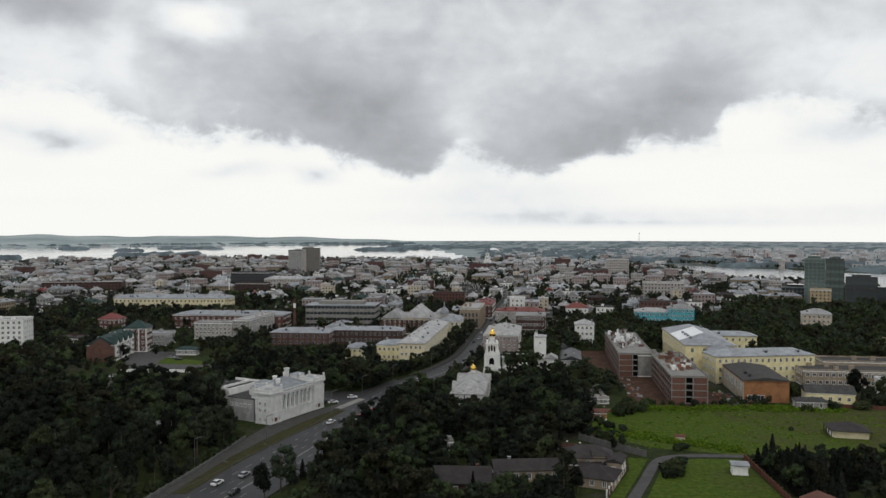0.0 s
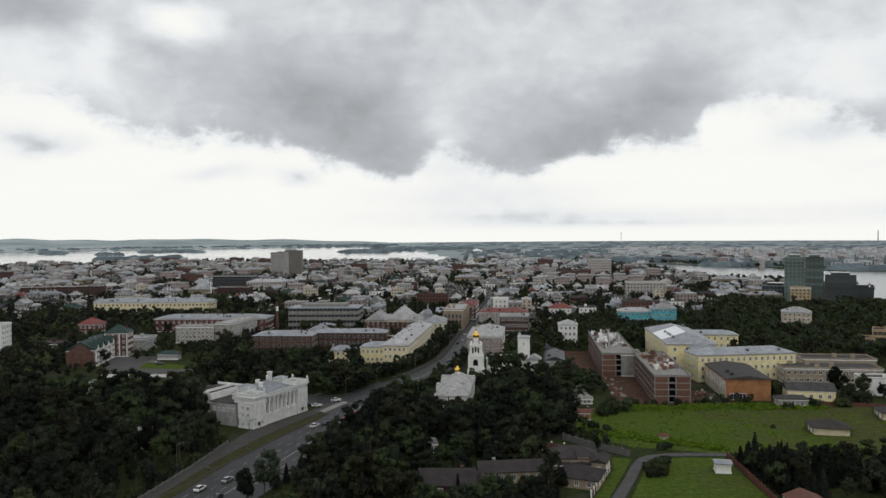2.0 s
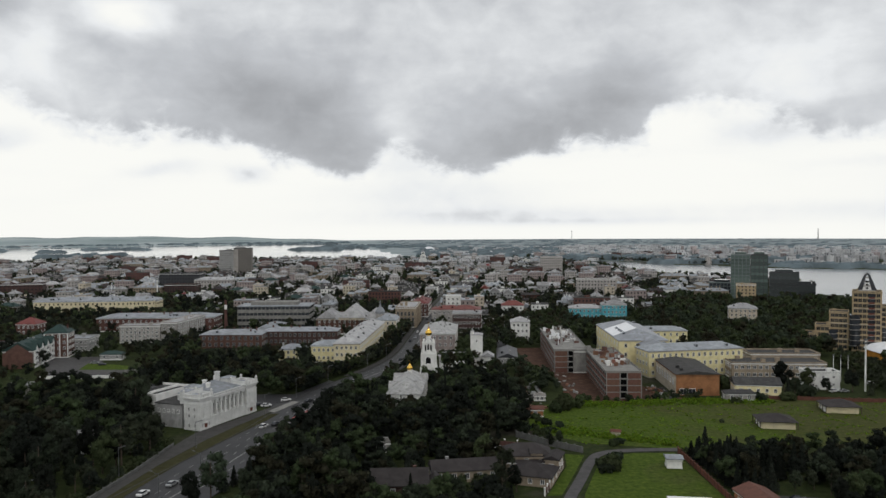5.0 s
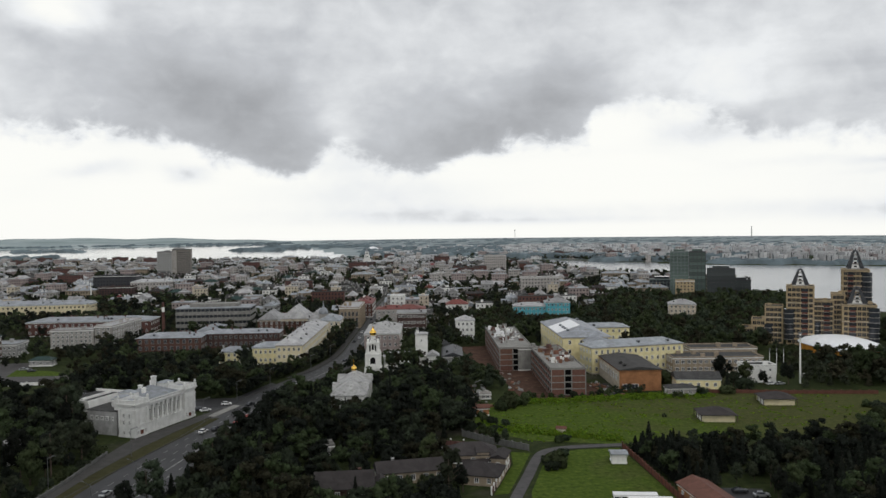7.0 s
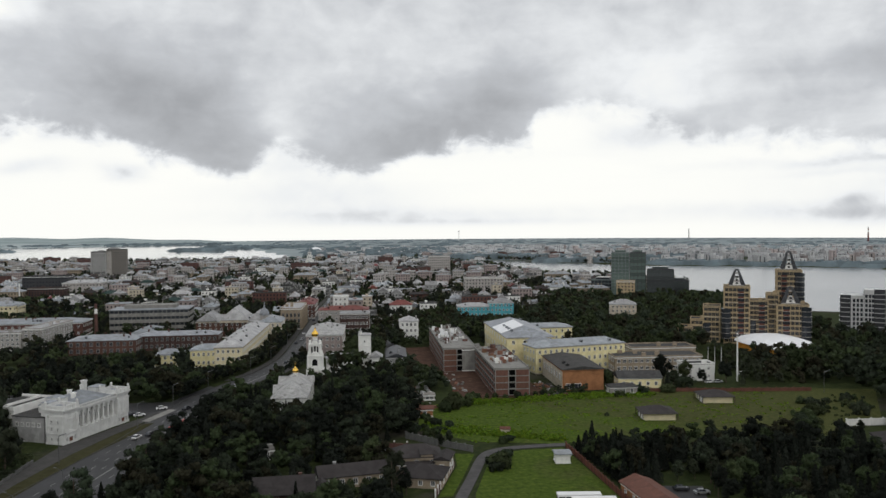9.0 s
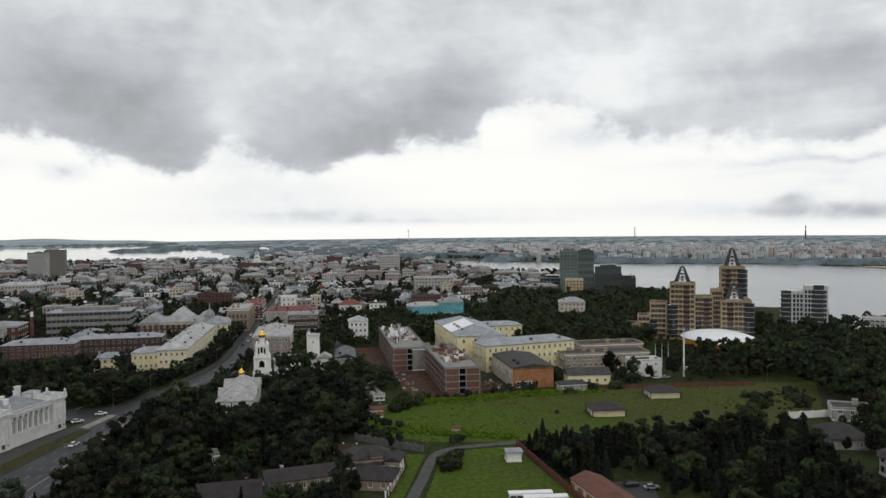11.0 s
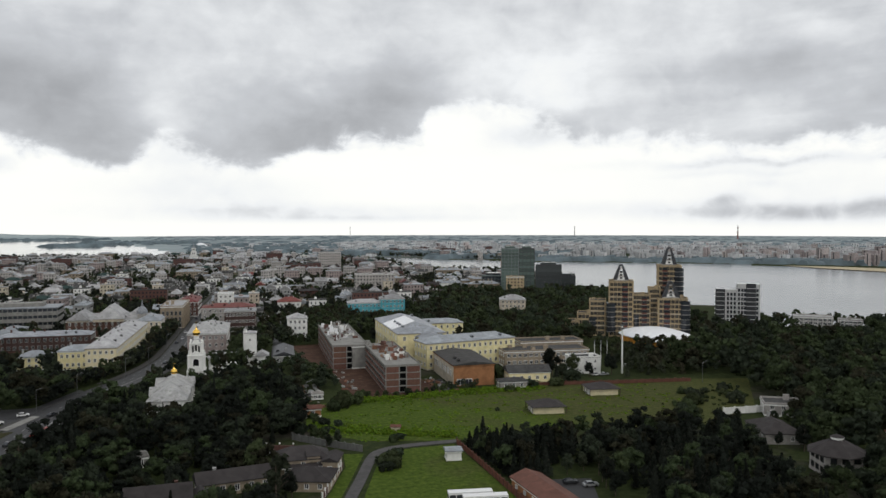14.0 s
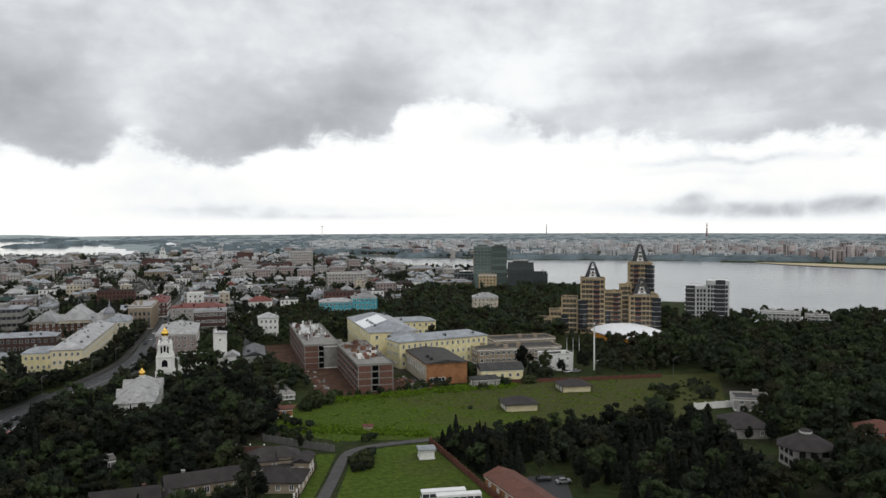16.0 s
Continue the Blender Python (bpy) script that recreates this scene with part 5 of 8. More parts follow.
for u, v, hw, hd, z, rise in ((-20, 0, 7, 13, 11, 5.0), (-2, -1, 9.5, 13.4, 11.6, 8.0), (12, 2, 5, 12.6, 11, 5.0)):
    s = Shape("roof_pale", "plaster_cream", "void_shade")
    s.box(u - hw + 0.6, v - hd + 0.6, 10.0, u + hw - 0.6, v + hd - 0.6, z, 1)
    s.hip(u - hw, v - hd, u + hw, v + hd, z, rise, 0, hw * 0.45, 0.3)
    for o in (-hw * 0.5, 0, hw * 0.5):
        s.box(u + o - 0.6, v - hd + 1.2, z + 0.3, u + o + 0.6, v - hd + 3.5, z + 1.9)
        s.box(u + o - 0.35, v - hd + 1.12, z + 0.6, u + o + 0.35, v - hd + 1.2, z + 1.6, 2)
    s.link("roof_pavilion", corner, "steep pale metal roof with dormers")
block("street_palace", "cream and brick corner house with grey roof", "building", 6, 541, -8, 14, 22, 11, "plaster_cream", "roof_metal", rise=3.4, storeys=3, bays=(4, 7), win=(1.1, 1.8))
pil = block("bank", "brownish street building with tall pilasters", "building", 22.5, 596, -8, 14.5, 44, 14.8, "plaster_tan", "roof_pale", "flat", storeys=1, bays=(0, 0))
for i in range(6):
    s = Shape("plaster_tan")
    s.box(-6.8 + i * 2.72 - 0.5, -22.7, 0, -6.8 + i * 2.72 + 0.5, -22, 13.6)
    s.link("pilaster", pil)
for i in range(11):
    s = Shape("plaster_tan")
    s.box(7.25, -21 + i * 4.2 - 0.6, 0, 7.95, -21 + i * 4.2 + 0.6, 13.6)
    s.link("pilaster", pil)
windows(pil, "s", -6.8, 6.8, -22, (1, 5, 9), 5, 1.3, 2.6, "plaster_grey")
windows(pil, "e", -21, 21, 7.25, (1, 5, 9), 10, 1.6, 2.6, "plaster_grey")
block("factory", "red brick factory with pale metal roof", "factory", -90, 503, -6, 38, 22, 8.2, "brick_red", "roof_metal", trim="brick_red", frame_mat="plaster_grey", rise=2.2, storeys=2, bays=(10, 5), win=(1.5, 2.0))
block("factory", "long dark red brick factory wing with grey roof", "factory", -49, 507, -6, 47, 14, 8.6, "brick_dark", "roof_metal", trim="brick_red", frame_mat="plaster_grey", rise=2.0, storeys=2, bays=(15, 4), win=(1.3, 1.8))
block("factory", "red brick factory wing in a yard", "factory", -71, 530, -6, 12, 34, 8.6, "brick_dark", "roof_metal", trim="brick_red", frame_mat="plaster_grey", rise=2.0, storeys=3, bays=(3, 10))


def chimney_stack(name, x, y, h, r, bands, label, mat="brick_red"):
    top = thing(name, pose(x, y, 0), label, "chimney")
    n = 8
    for k in range(n):
        a, b = r * (1 - 0.35 * k / n), r * (1 - 0.35 * (k + 1) / n)
        s = Shape("plaster_white" if k in bands else mat)
        s.turned(0, 0, [(a, h * k / n - (0.3 if k == 0 else 0)), (b, h * (k + 1) / n)], 12)
        s.link("shaft_ring", top)


chimney_stack("smokestack", -104, 545, 25, 1.25, (6,), "slim red brick factory chimney with a white band")
chimney_stack("smokestack", 486, 1040, 24, 2.6, (), "reddish factory chimney near the river", "brick_orange")
chimney_stack("smokestack", 502, 1034, 20, 1.4, (), "thin reddish factory chimney near the river", "brick_orange")
chimney_stack("smokestack", 2263, 2561, 56, 3.2, (5, 7), "tall red and white banded power station chimney", "roof_red")
chimney_stack("smokestack", 1930, 3290, 51, 2.4, (), "tall thin grey chimney far off", "plaster_grey")


def office_slab():
    x, y, rz = -75, 586, -4
    FOOT.append((x, y, rz, 27, 13))
    top = thing("office_block", pose(x, y, 0, 0, 0, rz), "grey concrete office block with banded windows", "building")
    for k in range(4):
        s = Shape("concrete")
        s.box(-26, -12, k * 4.3 - 0.3, 26, 12, k * 4.3 + 2.1)
        s.link("floor_band", top)
        g_ = Shape("window_glass")
        g_.box(-25.6, -11.6, k * 4.3 + 2.1, 25.6, 11.6, k * 4.3 + 4.0)
        g_.link("window_band", top)
        for i in range(19):
            m_ = Shape("concrete")
            m_.box(-25.7 + i * 2.855 - 0.15, -11.8, k * 4.3 + 2.1, -25.7 + i * 2.855 + 0.15, -11.55, k * 4.3 + 4.0)
            m_.link("mullion", top)
    s = Shape("roof_metal", "concrete")
    s.box(-26.3, -12.3, 17.0, 26.3, 12.3, 17.6)
    s.box(-18, -4, 17.6, 16, 8, 19.8, 1)
    s.link("roof", top)


office_slab()
GROUP = "houses of the old town"
for row in [
    ("mansion", "long yellow classical building with grey roof", -237, 688, -3, 102, 17, 13, "plaster_ivory", "roof_metal", "hip", 3, 3, (28, 5)),
    ("mansion", "yellow classical end pavilion with grey roof", -197, 682, -3, 20, 24, 14, "plaster_ivory", "roof_metal", "hip", 3, 3, (6, 6)),
    ("factory", "long red brick building with grey roof", -160, 592, -4, 84, 24, 9.5, "brick_red", "roof_metal", "hip", 2.5, 2, (20, 5)),
    ("flats", "pale panel block with rows of windows", -154, 528, -4, 26, 12, 11, "plaster_pale", "roof_pale", "flat", 2, 4, (9, 3)),
    ("flats", "pale five-storey panel block beside trees", -131, 541, -12, 11, 42, 13, "plaster_pale", "roof_pale", "flat", 2, 5, (3, 12)),
    ("flats", "white panel block at the wood's edge", -260, 462, 6, 26, 14, 21, "plaster_white", "roof_pale", "flat", 2, 7, (8, 4)),
    ("depot", "low grey flat depot with glazed front", -187, 500, -3, 24, 16, 7.5, "plaster_grey", "roof_metal", "flat", 2, 2, (9, 4)),
    ("town_house", "dark brick house behind trees", -226, 478, -8, 18, 14, 8, "brick_dark", "roof_bitumen", "flat", 2, 4, (5, 4)),
    ("town_house", "small red brick house with red roof", -233, 548, -8, 14, 12, 11, "brick_red", "roof_red", "hip", 4, 3, (4, 3)),
    ("pavilion", "small green-roofed shelter by a lawn", -151, 460, -4, 12, 6, 3.2, "plaster_grey", "roof_green", "hip", 1.6, 1, (3, 1)),
    ("office_block", "dark glazed office block", -233, 955, -6, 48, 20, 20, "dark_cladding", "roof_bitumen", "flat", 2, 5, (14, 5)),
    ("mansion", "pale cream public building with pavilions", -190, 930, -6, 42, 18, 14, "plaster_pale", "roof_pale", "hip", 3, 3, (12, 5)),
    ("office_block", "long brown brick block with cream bands", -403, 875, 10, 84, 18, 15, "brick_dark", "roof_metal", "flat", 3, 4, (22, 4)),
    ("office_block", "brown brick stepped office block", -212, 870, -6, 34, 18, 13, "brick_dark", "roof_bitumen", "flat", 3, 5, (12, 4)),
    ("town_house", "turquoise and white ornate town house", 165, 616, -10, 26, 16, 8.5, "turquoise", "roof_pale", "hip", 2.5, 2, (8, 4)),
    ("town_house", "turquoise mansion with white trim", 186, 610, -10, 19, 16, 11.5, "turquoise", "roof_pale", "hip", 3, 3, (6, 4)),
    ("office_block", "pale banded office block in the old town", 226, 800, -10, 40, 18, 18, "plaster_pale", "roof_pale", "flat", 3, 5, (12, 5)),
    ("flats", "pale high block of flats above the roofs", 258, 1155, -8, 32, 18, 27, "plaster_pale", "roof_pale", "flat", 3, 7, (10, 4)),
    ("mansion", "pale house with grey hipped roof in trees", 277, 578, -22, 20, 15, 10.5, "plaster_cream", "roof_pale", "hip", 3.5, 3, (6, 4)),
    ("town_house", "pale pink house with a grey roof", 63, 660, -8, 12, 12, 15, "plaster_white", "roof_pale", "flat", 3, 4, (3, 3)),
    ("town_house", "red roofed pale house among trees", 110, 640, -8, 18, 12, 9, "plaster_white", "roof_red", "hip", 3.5, 2, (5, 3)),
    ("town_house", "long red brick street house with grey roof", 36, 660, -8, 14, 40, 11, "brick_red", "roof_red", "hip", 3, 3, (4, 10)),
]:
    nm, lab, x, y, rz, w, d, h, wm, rm, kd, ri, st, by = row
    block(nm, lab, "building", x, y, rz, w, d, h, wm, rm, kd, rise=ri, storeys=st, bays=by, win=(1.2, 1.5), group=GROUP)


def gabled_terrace():
    """Pink and white terrace with a row of gables under dark green roofs, and a taller end block."""
    t = block("town_house", "pink and white terrace with dark green gabled roofs", "building", -193, 452, 4, 15, 34, 9.4, "plaster_pink", "roof_green", "gable", rise=4.6, storeys=3, bays=(4, 11), win=(1.0, 1.4), group=GROUP)
    for k in range(4):
        v = -13 + k * 8.6
        g_ = Shape("plaster_white", "roof_green", "window_glass")
        g_.box(5.5, v - 2.4, -0.3, 8.2, v + 2.4, 9.8)
        g_.solid([(8.2, v - 2.4, 9.8), (8.2, v + 2.4, 9.8), (8.2, v, 13.0)], [(0, 1, 2)])
        g_.solid([(8.7, v - 2.9, 9.6), (8.7, v, 13.4), (0, v, 13.4), (3.2, v - 2.9, 9.6), (8.7, v + 2.9, 9.6), (3.2, v + 2.9, 9.6)], [(0, 1, 2, 3), (1, 4, 5, 2)], 1)
        for z in (1.2, 4.2, 7.2):
            for o in (-1.1, 1.1):
                g_.box(8.2, v + o - 0.5, z, 8.26, v + o + 0.5, z + 1.5, 2)
        g_.link("gabled_bay", t, "white gabled bay")
    s = Shape("brick_red", "roof_green", "plaster_white")
    s.box(-7.5, -17.6, -0.3, 7.5, -17.02, 8.0)
    s.solid([(-7.5, -17.6, 8.0), (7.5, -17.6, 8.0), (0, -17.6, 13.2)], [(0, 1, 2)])
    s.link("gable_wall", t, "red brick end gable")
    e = block("town_house", "tall brick and white end house with dark green roof", "building", -186, 475, 4, 13, 12, 14.2, "brick_red", "roof_green", "hip", rise=4.4, storeys=4, bays=(4, 4), win=(1.1, 1.5), group=GROUP)
    for u in (-6.3, -2.0, 2.0, 6.3):
        q = Shape("plaster_white")
        q.box(u - 0.3, -6.3, 0, u + 0.3, -5.9, 14.0)
        q.link("pilaster", e)


gabled_terrace()


def slab_tower(x, y, rz, w, d, h, floors, label):
    """The tall slab hotel: ribs and bands, a cut-in middle and a plant room."""
    FOOT.append((x, y, rz, w / 2, d / 2))
    top = thing("hotel_tower", pose(x, y, 0, 0, 0, rz), label, "building")
    s = Shape("plaster_grey")
    s.box(-w / 2, -d / 2, -0.5, -3.5, d / 2, h - 3)
    s.link("wall", top)
    s = Shape("plaster_pale")
    s.box(-3.5, -d / 2 + 3, -0.5, 3.5, d / 2, h)
    s.link("wall", top, "pale blind stair strip")
    s = Shape("concrete_tower")
    s.box(3.5, -d / 2 + 1, -0.5, w / 2, d / 2, h)
    s.link("wall", top)
    r = Shape("roof_bitumen", "plaster_grey")
    r.box(-w / 2 - 0.3, -d / 2 - 0.3, h - 3, -3.5, d / 2 + 0.3, h - 2)
    r.box(-3.5, -d / 2 + 0.7, h, w / 2 + 0.3, d / 2 + 0.3, h + 1.0)
    r.box(-w * 0.3, -d * 0.3, h - 2, -w * 0.14, d * 0.3, h - 0.2, 1)
    r.box(-w * 0.02, -d * 0.3, h + 1, w * 0.3, d * 0.3, h + 3.4, 1)
    r.link("roof", top)
    zs = [1.5 + k * (h - 3) / floors for k in range(floors)]
    windows(top, "s", -w / 2 + 1, -4.5, -d / 2, zs[:-1], 8, 1.1, 1.1, "plaster_pale")
    windows(top, "s", 4.5, w / 2 - 1, -d / 2 + 1, zs, 8, 1.1, 1.1, "plaster_grey")


def spire_tower():
    """A white stepped tower with a spire over the far roofs."""
    top = thing("spire_tower", pose(82, 1436, 0, 0, 0, -8), "white stepped tower with a slim spire", "tower")
    FOOT.append((82, 1436, -8, 9, 9))
    z = 0.0
    for half, h in ((6.5, 14.0), (4.6, 7.0), (3.0, 6.0)):
        t = Shape("plaster_white")
        t.box(-half, -half, z - 0.3, half, half, z + h)
        t.box(-half - 0.5, -half - 0.5, z + h - 0.8, half + 0.5, half + 0.5, z + h)
        tier = t.link("tier", top)
        windows(tier, "s", -half * 0.6, half * 0.6, -half, (z + h * 0.35,), 2, 1.3, h * 0.4)
        z += h
    s = Shape("roof_metal")
    s.turned(0, 0, [(3.0, z), (1.4, z + 3.0), (0.3, z + 7.0), (0.05, z + 10.0)], 8)
    s.link("spire", top)


spire_tower()
block("arcade", "long low reddish arcade in the far town", "building", 128, 1440, -6, 84, 16, 8.5, "brick_red", "roof_pale", "hip", rise=2.0, storeys=2, bays=(24, 3), win=(1.6, 2.0))
dome = Shape("tent")
dome.turned(0, 0, [(19, -0.5), (18, 5), (13, 10), (6, 13), (0.5, 14)], 20)
tagged(dome.link("sports_dome"), "white domed hall on the far bank", "hall").matrix_world = pose(148, 2290, 0)

slab_tower(-221, 1244, 4, 49, 18, 41, 13, "tall grey slab hotel rising over the old town")


def glass_tower(name, x, y, rz, w, d, h, label, mat="green_glass", frame_key="plaster_grey", floor=3.2):
    """A tower of glazed floors between thin slab edges, with corner piers."""
    FOOT.append((x, y, rz, w / 2, d / 2))
    top = thing(name, pose(x, y, 0, 0, 0, rz), label, "tower")
    n = int(h / floor)
    for k in range(n):
        g_ = Shape(mat)
        g_.box(-w / 2, -d / 2, k * floor + 0.35 - (0.5 if k == 0 else 0), w / 2, d / 2, (k + 1) * floor)
        g_.link("glazing", top)
        s = Shape(frame_key)
        s.box(-w / 2 - 0.25, -d / 2 - 0.25, (k + 1) * floor, w / 2 + 0.25, d / 2 + 0.25, (k + 1) * floor + 0.35)
        s.link("floor_edge", top)
    for i in range(int(w / 3.2) + 1):
        s = Shape(frame_key)
        u = -w / 2 + i * w / int(w / 3.2)
        s.box(u - 0.18, -d / 2 - 0.3, -0.3, u + 0.18, -d / 2 + 0.1, n * floor + 0.2)
        s.link("mullion", top)
    s = Shape(frame_key, mat)
    s.box(-w * 0.3, -d * 0.3, n * floor + 0.3, w * 0.3, d * 0.3, n * floor + 3.0, 1)
    s.box(-w / 2, -d / 2, n * floor + 0.35, w / 2, -d / 2 + 0.3, n * floor + 1.2)
    s.link("roof_storey", top)
    return top


glass_tower("glass_tower", 345, 723, -26, 17, 18, 47, "tall greenish glass tower near the river", "green_glass", "green_frame")
glass_tower("glass_tower", 360, 716, -26, 15, 20, 45, "darker glass tower with ledges beside its twin", "green_glass", "dark_cladding")
glass_tower("glass_tower", 378.5, 705, -26, 25, 18, 29, "dark glass slab tower near the river", "slate_glass", "dark_cladding")
glass_tower("glass_tower", 408, 721, -26, 18, 14, 19, "low dark glazed block near the river", "slate_glass", "dark_cladding")
glass_tower("glass_tower", 342, 756, -26, 24, 16, 17, "low grey glazed office block", "window_glass", "green_frame")
block("flats", "yellow brick block of flats before glass towers", "building", 336, 693, -26, 17, 14, 19, "stone_yellow", "roof_pale", "flat", storeys=6, bays=(5, 4), win=(1.2, 1.4))


def crown(parent, u, v, z, half, h):
    """A steep open lattice crown on a tower's top."""
    base = Shape("plaster_pale")
    base.box(u - half, v - half, z, u + half, v + half, z + 1.0)
    c = base.link("crown", parent)
    for sx in (-1, 1):
        for sy in (-1, 1):
            leg = Shape("dark_cladding")
            a, t = 0.5, half * 0.26
            leg.solid([(u + sx * half + i, v + sy * half + j, z + 1.0) for i, j in ((-a, -a), (a, -a), (a, a), (-a, a))] + [(u + sx * t + i, v + sy * t + j, z + h) for i, j in ((-a, -a), (a, -a), (a, a), (-a, a))], [(0, 1, 5, 4), (1, 2, 6, 5), (2, 3, 7, 6), (3, 0, 4, 7), (4, 5, 6, 7)])
            leg.link("rafter", c)
    for f in (0.3, 0.55, 0.8):
        r_ = half * (1 - 0.78 * f)
        ring = Shape("plaster_pale")
        for u0, v0, u1, v1 in ((-r_, -r_, r_, -r_ + 0.3), (-r_, r_ - 0.3, r_, r_), (-r_, -r_, -r_ + 0.3, r_), (r_ - 0.3, -r_, r_, r_)):
            ring.box(u + u0, v + v0, z + h * f, u + u1, v + v1, z + h * f + 0.8)
        ring.link("ring_beam", c)
    for side in (-1, 1):
        slope = Shape("dark_cladding")
        slope.solid([(u + side * half * 0.98, v - half * 0.98, z + 1), (u + side * half * 0.55, v - half * 0.98, z + 1), (u + side * half * 0.1, v - half * 0.3, z + h), (u + side * half * 0.28, v - half * 0.3, z + h), (u + side * half * 0.98, v + half * 0.98, z + 1), (u + side * half * 0.28, v + half * 0.3, z + h)], [(0, 1, 2, 3), (0, 3, 5, 4)])
        slope.link("roof_slope", c)
    for k in range(3):
        q = Shape("void_shade")
        zz, yy = z + 1.6 + k * h * 0.2, v - half * (0.87 - 0.1 * k)
        q.box(u - half * 0.16, yy - 0.12, zz, u + half * 0.16, yy + 0.3, zz + h * 0.1)
        q.link("window_opening", c)
    gable = Shape("plaster_white")
    gable.solid([(u - half * 0.55, v - half * 0.85, z + 1), (u + half * 0.55, v - half * 0.85, z + 1), (u, v - half * 0.5, z + h * 0.72), (u - half * 0.55, v - half * 0.55, z + 1), (u + half * 0.55, v - half * 0.55, z + 1)], [(0, 1, 2), (3, 2, 4), (0, 2, 3), (1, 4, 2)])
    gable.link("gable", c)
    cap = Shape("dark_cladding")
    cap.turned(u, v, [(half * 0.34, z + h), (half * 0.3, z + h + 0.8), (0.12, z + h + 1.2), (0.06, z + h + 4.0)], 8)
    cap.link("cap", c)


def residential_complex():
    """Stepped yellow towers: every tower is a thing, set out along one line."""
    cx, cy, rz = 280.5, 440, -33

    def place(u, v):
        c, s_ = math.cos(radians(rz)), math.sin(radians(rz))
        return cx + u * c - v * s_, cy + u * s_ + v * c

    for u, v, w, d, h, st, nb, lab in [
        (-25, -2, 9, 12, 9, 3, 4, "low yellow brick wing of a residential complex"),
        (-18, 0, 8, 13, 14, 4, 3, "stepped yellow brick wing of a residential complex"),
        (-9.5, 2, 10, 14, 22, 7, 4, "yellow brick residential block with dark balconies"),
        (5, 0, 15, 14, 34.5, 11, 6, "yellow brick residential tower with lattice crown"),
        (17.5, 3, 11, 12, 26, 9, 5, "yellow brick residential block between towers"),
        (25.5, 5, 7, 12, 30, 10, 3, "yellow brick stepped residential block"),
        (35.5, 20, 14.5, 15, 43.5, 14, 6, "tall yellow brick residential tower with crown"),
        (36, -3, 17.5, 14, 24.5, 8, 7, "rounded yellow brick tower with glass bay"),
    ]:
        x, y = place(u, v)
        t = block("apartment_tower", lab, "tower", x, y, rz, w, d, h, "stone_yellow", "roof_bitumen", "flat", storeys=st, bays=(nb, 4), win=(1.9, 2.0), frame_mat="stone_yellow", trim="stone_yellow", group="residential complex")
        for k in range(2, st, 3):
            z = 0.4 + k * (h - 0.6) / st
            band = Shape("plaster_cream")
            band.box(-w / 2 - 0.18, -d / 2 - 0.18, z - 0.2, w / 2 + 0.18, d / 2 + 0.18, z + 0.2)
            band.link("string_course", t)
        if nb >= 5:
            at = w * (0.16 if u < 20 else -0.2)
            for k in range(1, st):
                z = k * (h - 0.6) / st
                lg = Shape("window_glass", "fence_brown", "plaster_pale")
                lg.box(at - 1.5, -d / 2 - 0.5, z + 1.1, at + 1.5, -d / 2 + 0.1, z + (h - 0.6) / st - 0.2)
                lg.box(at - 1.6, -d / 2 - 0.65, z + 0.1, at + 1.6, -d / 2 + 0.1, z + 1.1, 1)
                lg.box(at - 1.7, -d / 2 - 0.8, z - 0.12, at + 1.7, -d / 2 + 0.1, z + 0.1, 2)
                lg.link("loggia", t, "brown glazed loggia")
        if w >= 10:
            side = 1 if u > 20 else -1
            for k in range(1, st if u > 20 else int(st * 0.66)):
                z = k * (h - 0.6) / st
                bay = Shape("window_glass", "plaster_pale")
                bay.turned(side * (w / 2 - 1.4), -d / 2 + 1.0, [(3.0, z + 0.35), (3.0, z + (h - 0.6) / st - 0.3)], 12)
                bay.turned(side * (w / 2 - 1.4), -d / 2 + 1.0, [(3.15, z + 0.1), (3.15, z + 0.35)], 12, 1)
                bay.turned(side * (w / 2 - 1.4), -d / 2 + 1.0, [(3.05, z - 0.3), (3.05, z + 0.1)], 12)
                bay.link("balcony", t, "curved glazed balcony")
        if lab.endswith("crown"):
            crown(t, 0, 0, h + 0.2, w * 0.29, 9.5 if u < 20 else 11.0)
        if lab.startswith("rounded"):
            crown(t, -1, 0, h + 0.2, w * 0.28, 9.5)


residential_complex()


def domed_hall():
    top = thing("sports_hall", pose(287, 403, 0, 0, 0, -4), "low hall with white curved membrane roof and orange wall", "hall")
    FOOT.append((285, 402, -4, 19, 28))
    FOOT.append((268, 380, -4, 14, 18))
    n = 40

    def plan(u, v, z):
        g = math.atan2(v, u)
        c, s_ = math.cos(g), math.sin(g)
        k = math.hypot(u, v)
        return 16.5 * k * math.copysign(abs(c) ** 0.62, c), 23.5 * k * math.copysign(abs(s_) ** 0.62, s_), z

    s = Shape("orange_panel")
    s.turned(0, 0, [(1, -0.3), (1, 4.2)], n)
    s.v = [plan(*p) for p in s.v]
    s.link("wall", top, "orange panel wall")
    r = Shape("tent")
    r.turned(0, 0, [(1.05, 3.9), (1.06, 4.3), (0.9, 6.4), (0.66, 7.9), (0.35, 8.8), (0.02, 9.0)], n)
    r.v = [plan(*p) for p in r.v]
    r.link("roof", top, "white curved membrane roof")


domed_hall()


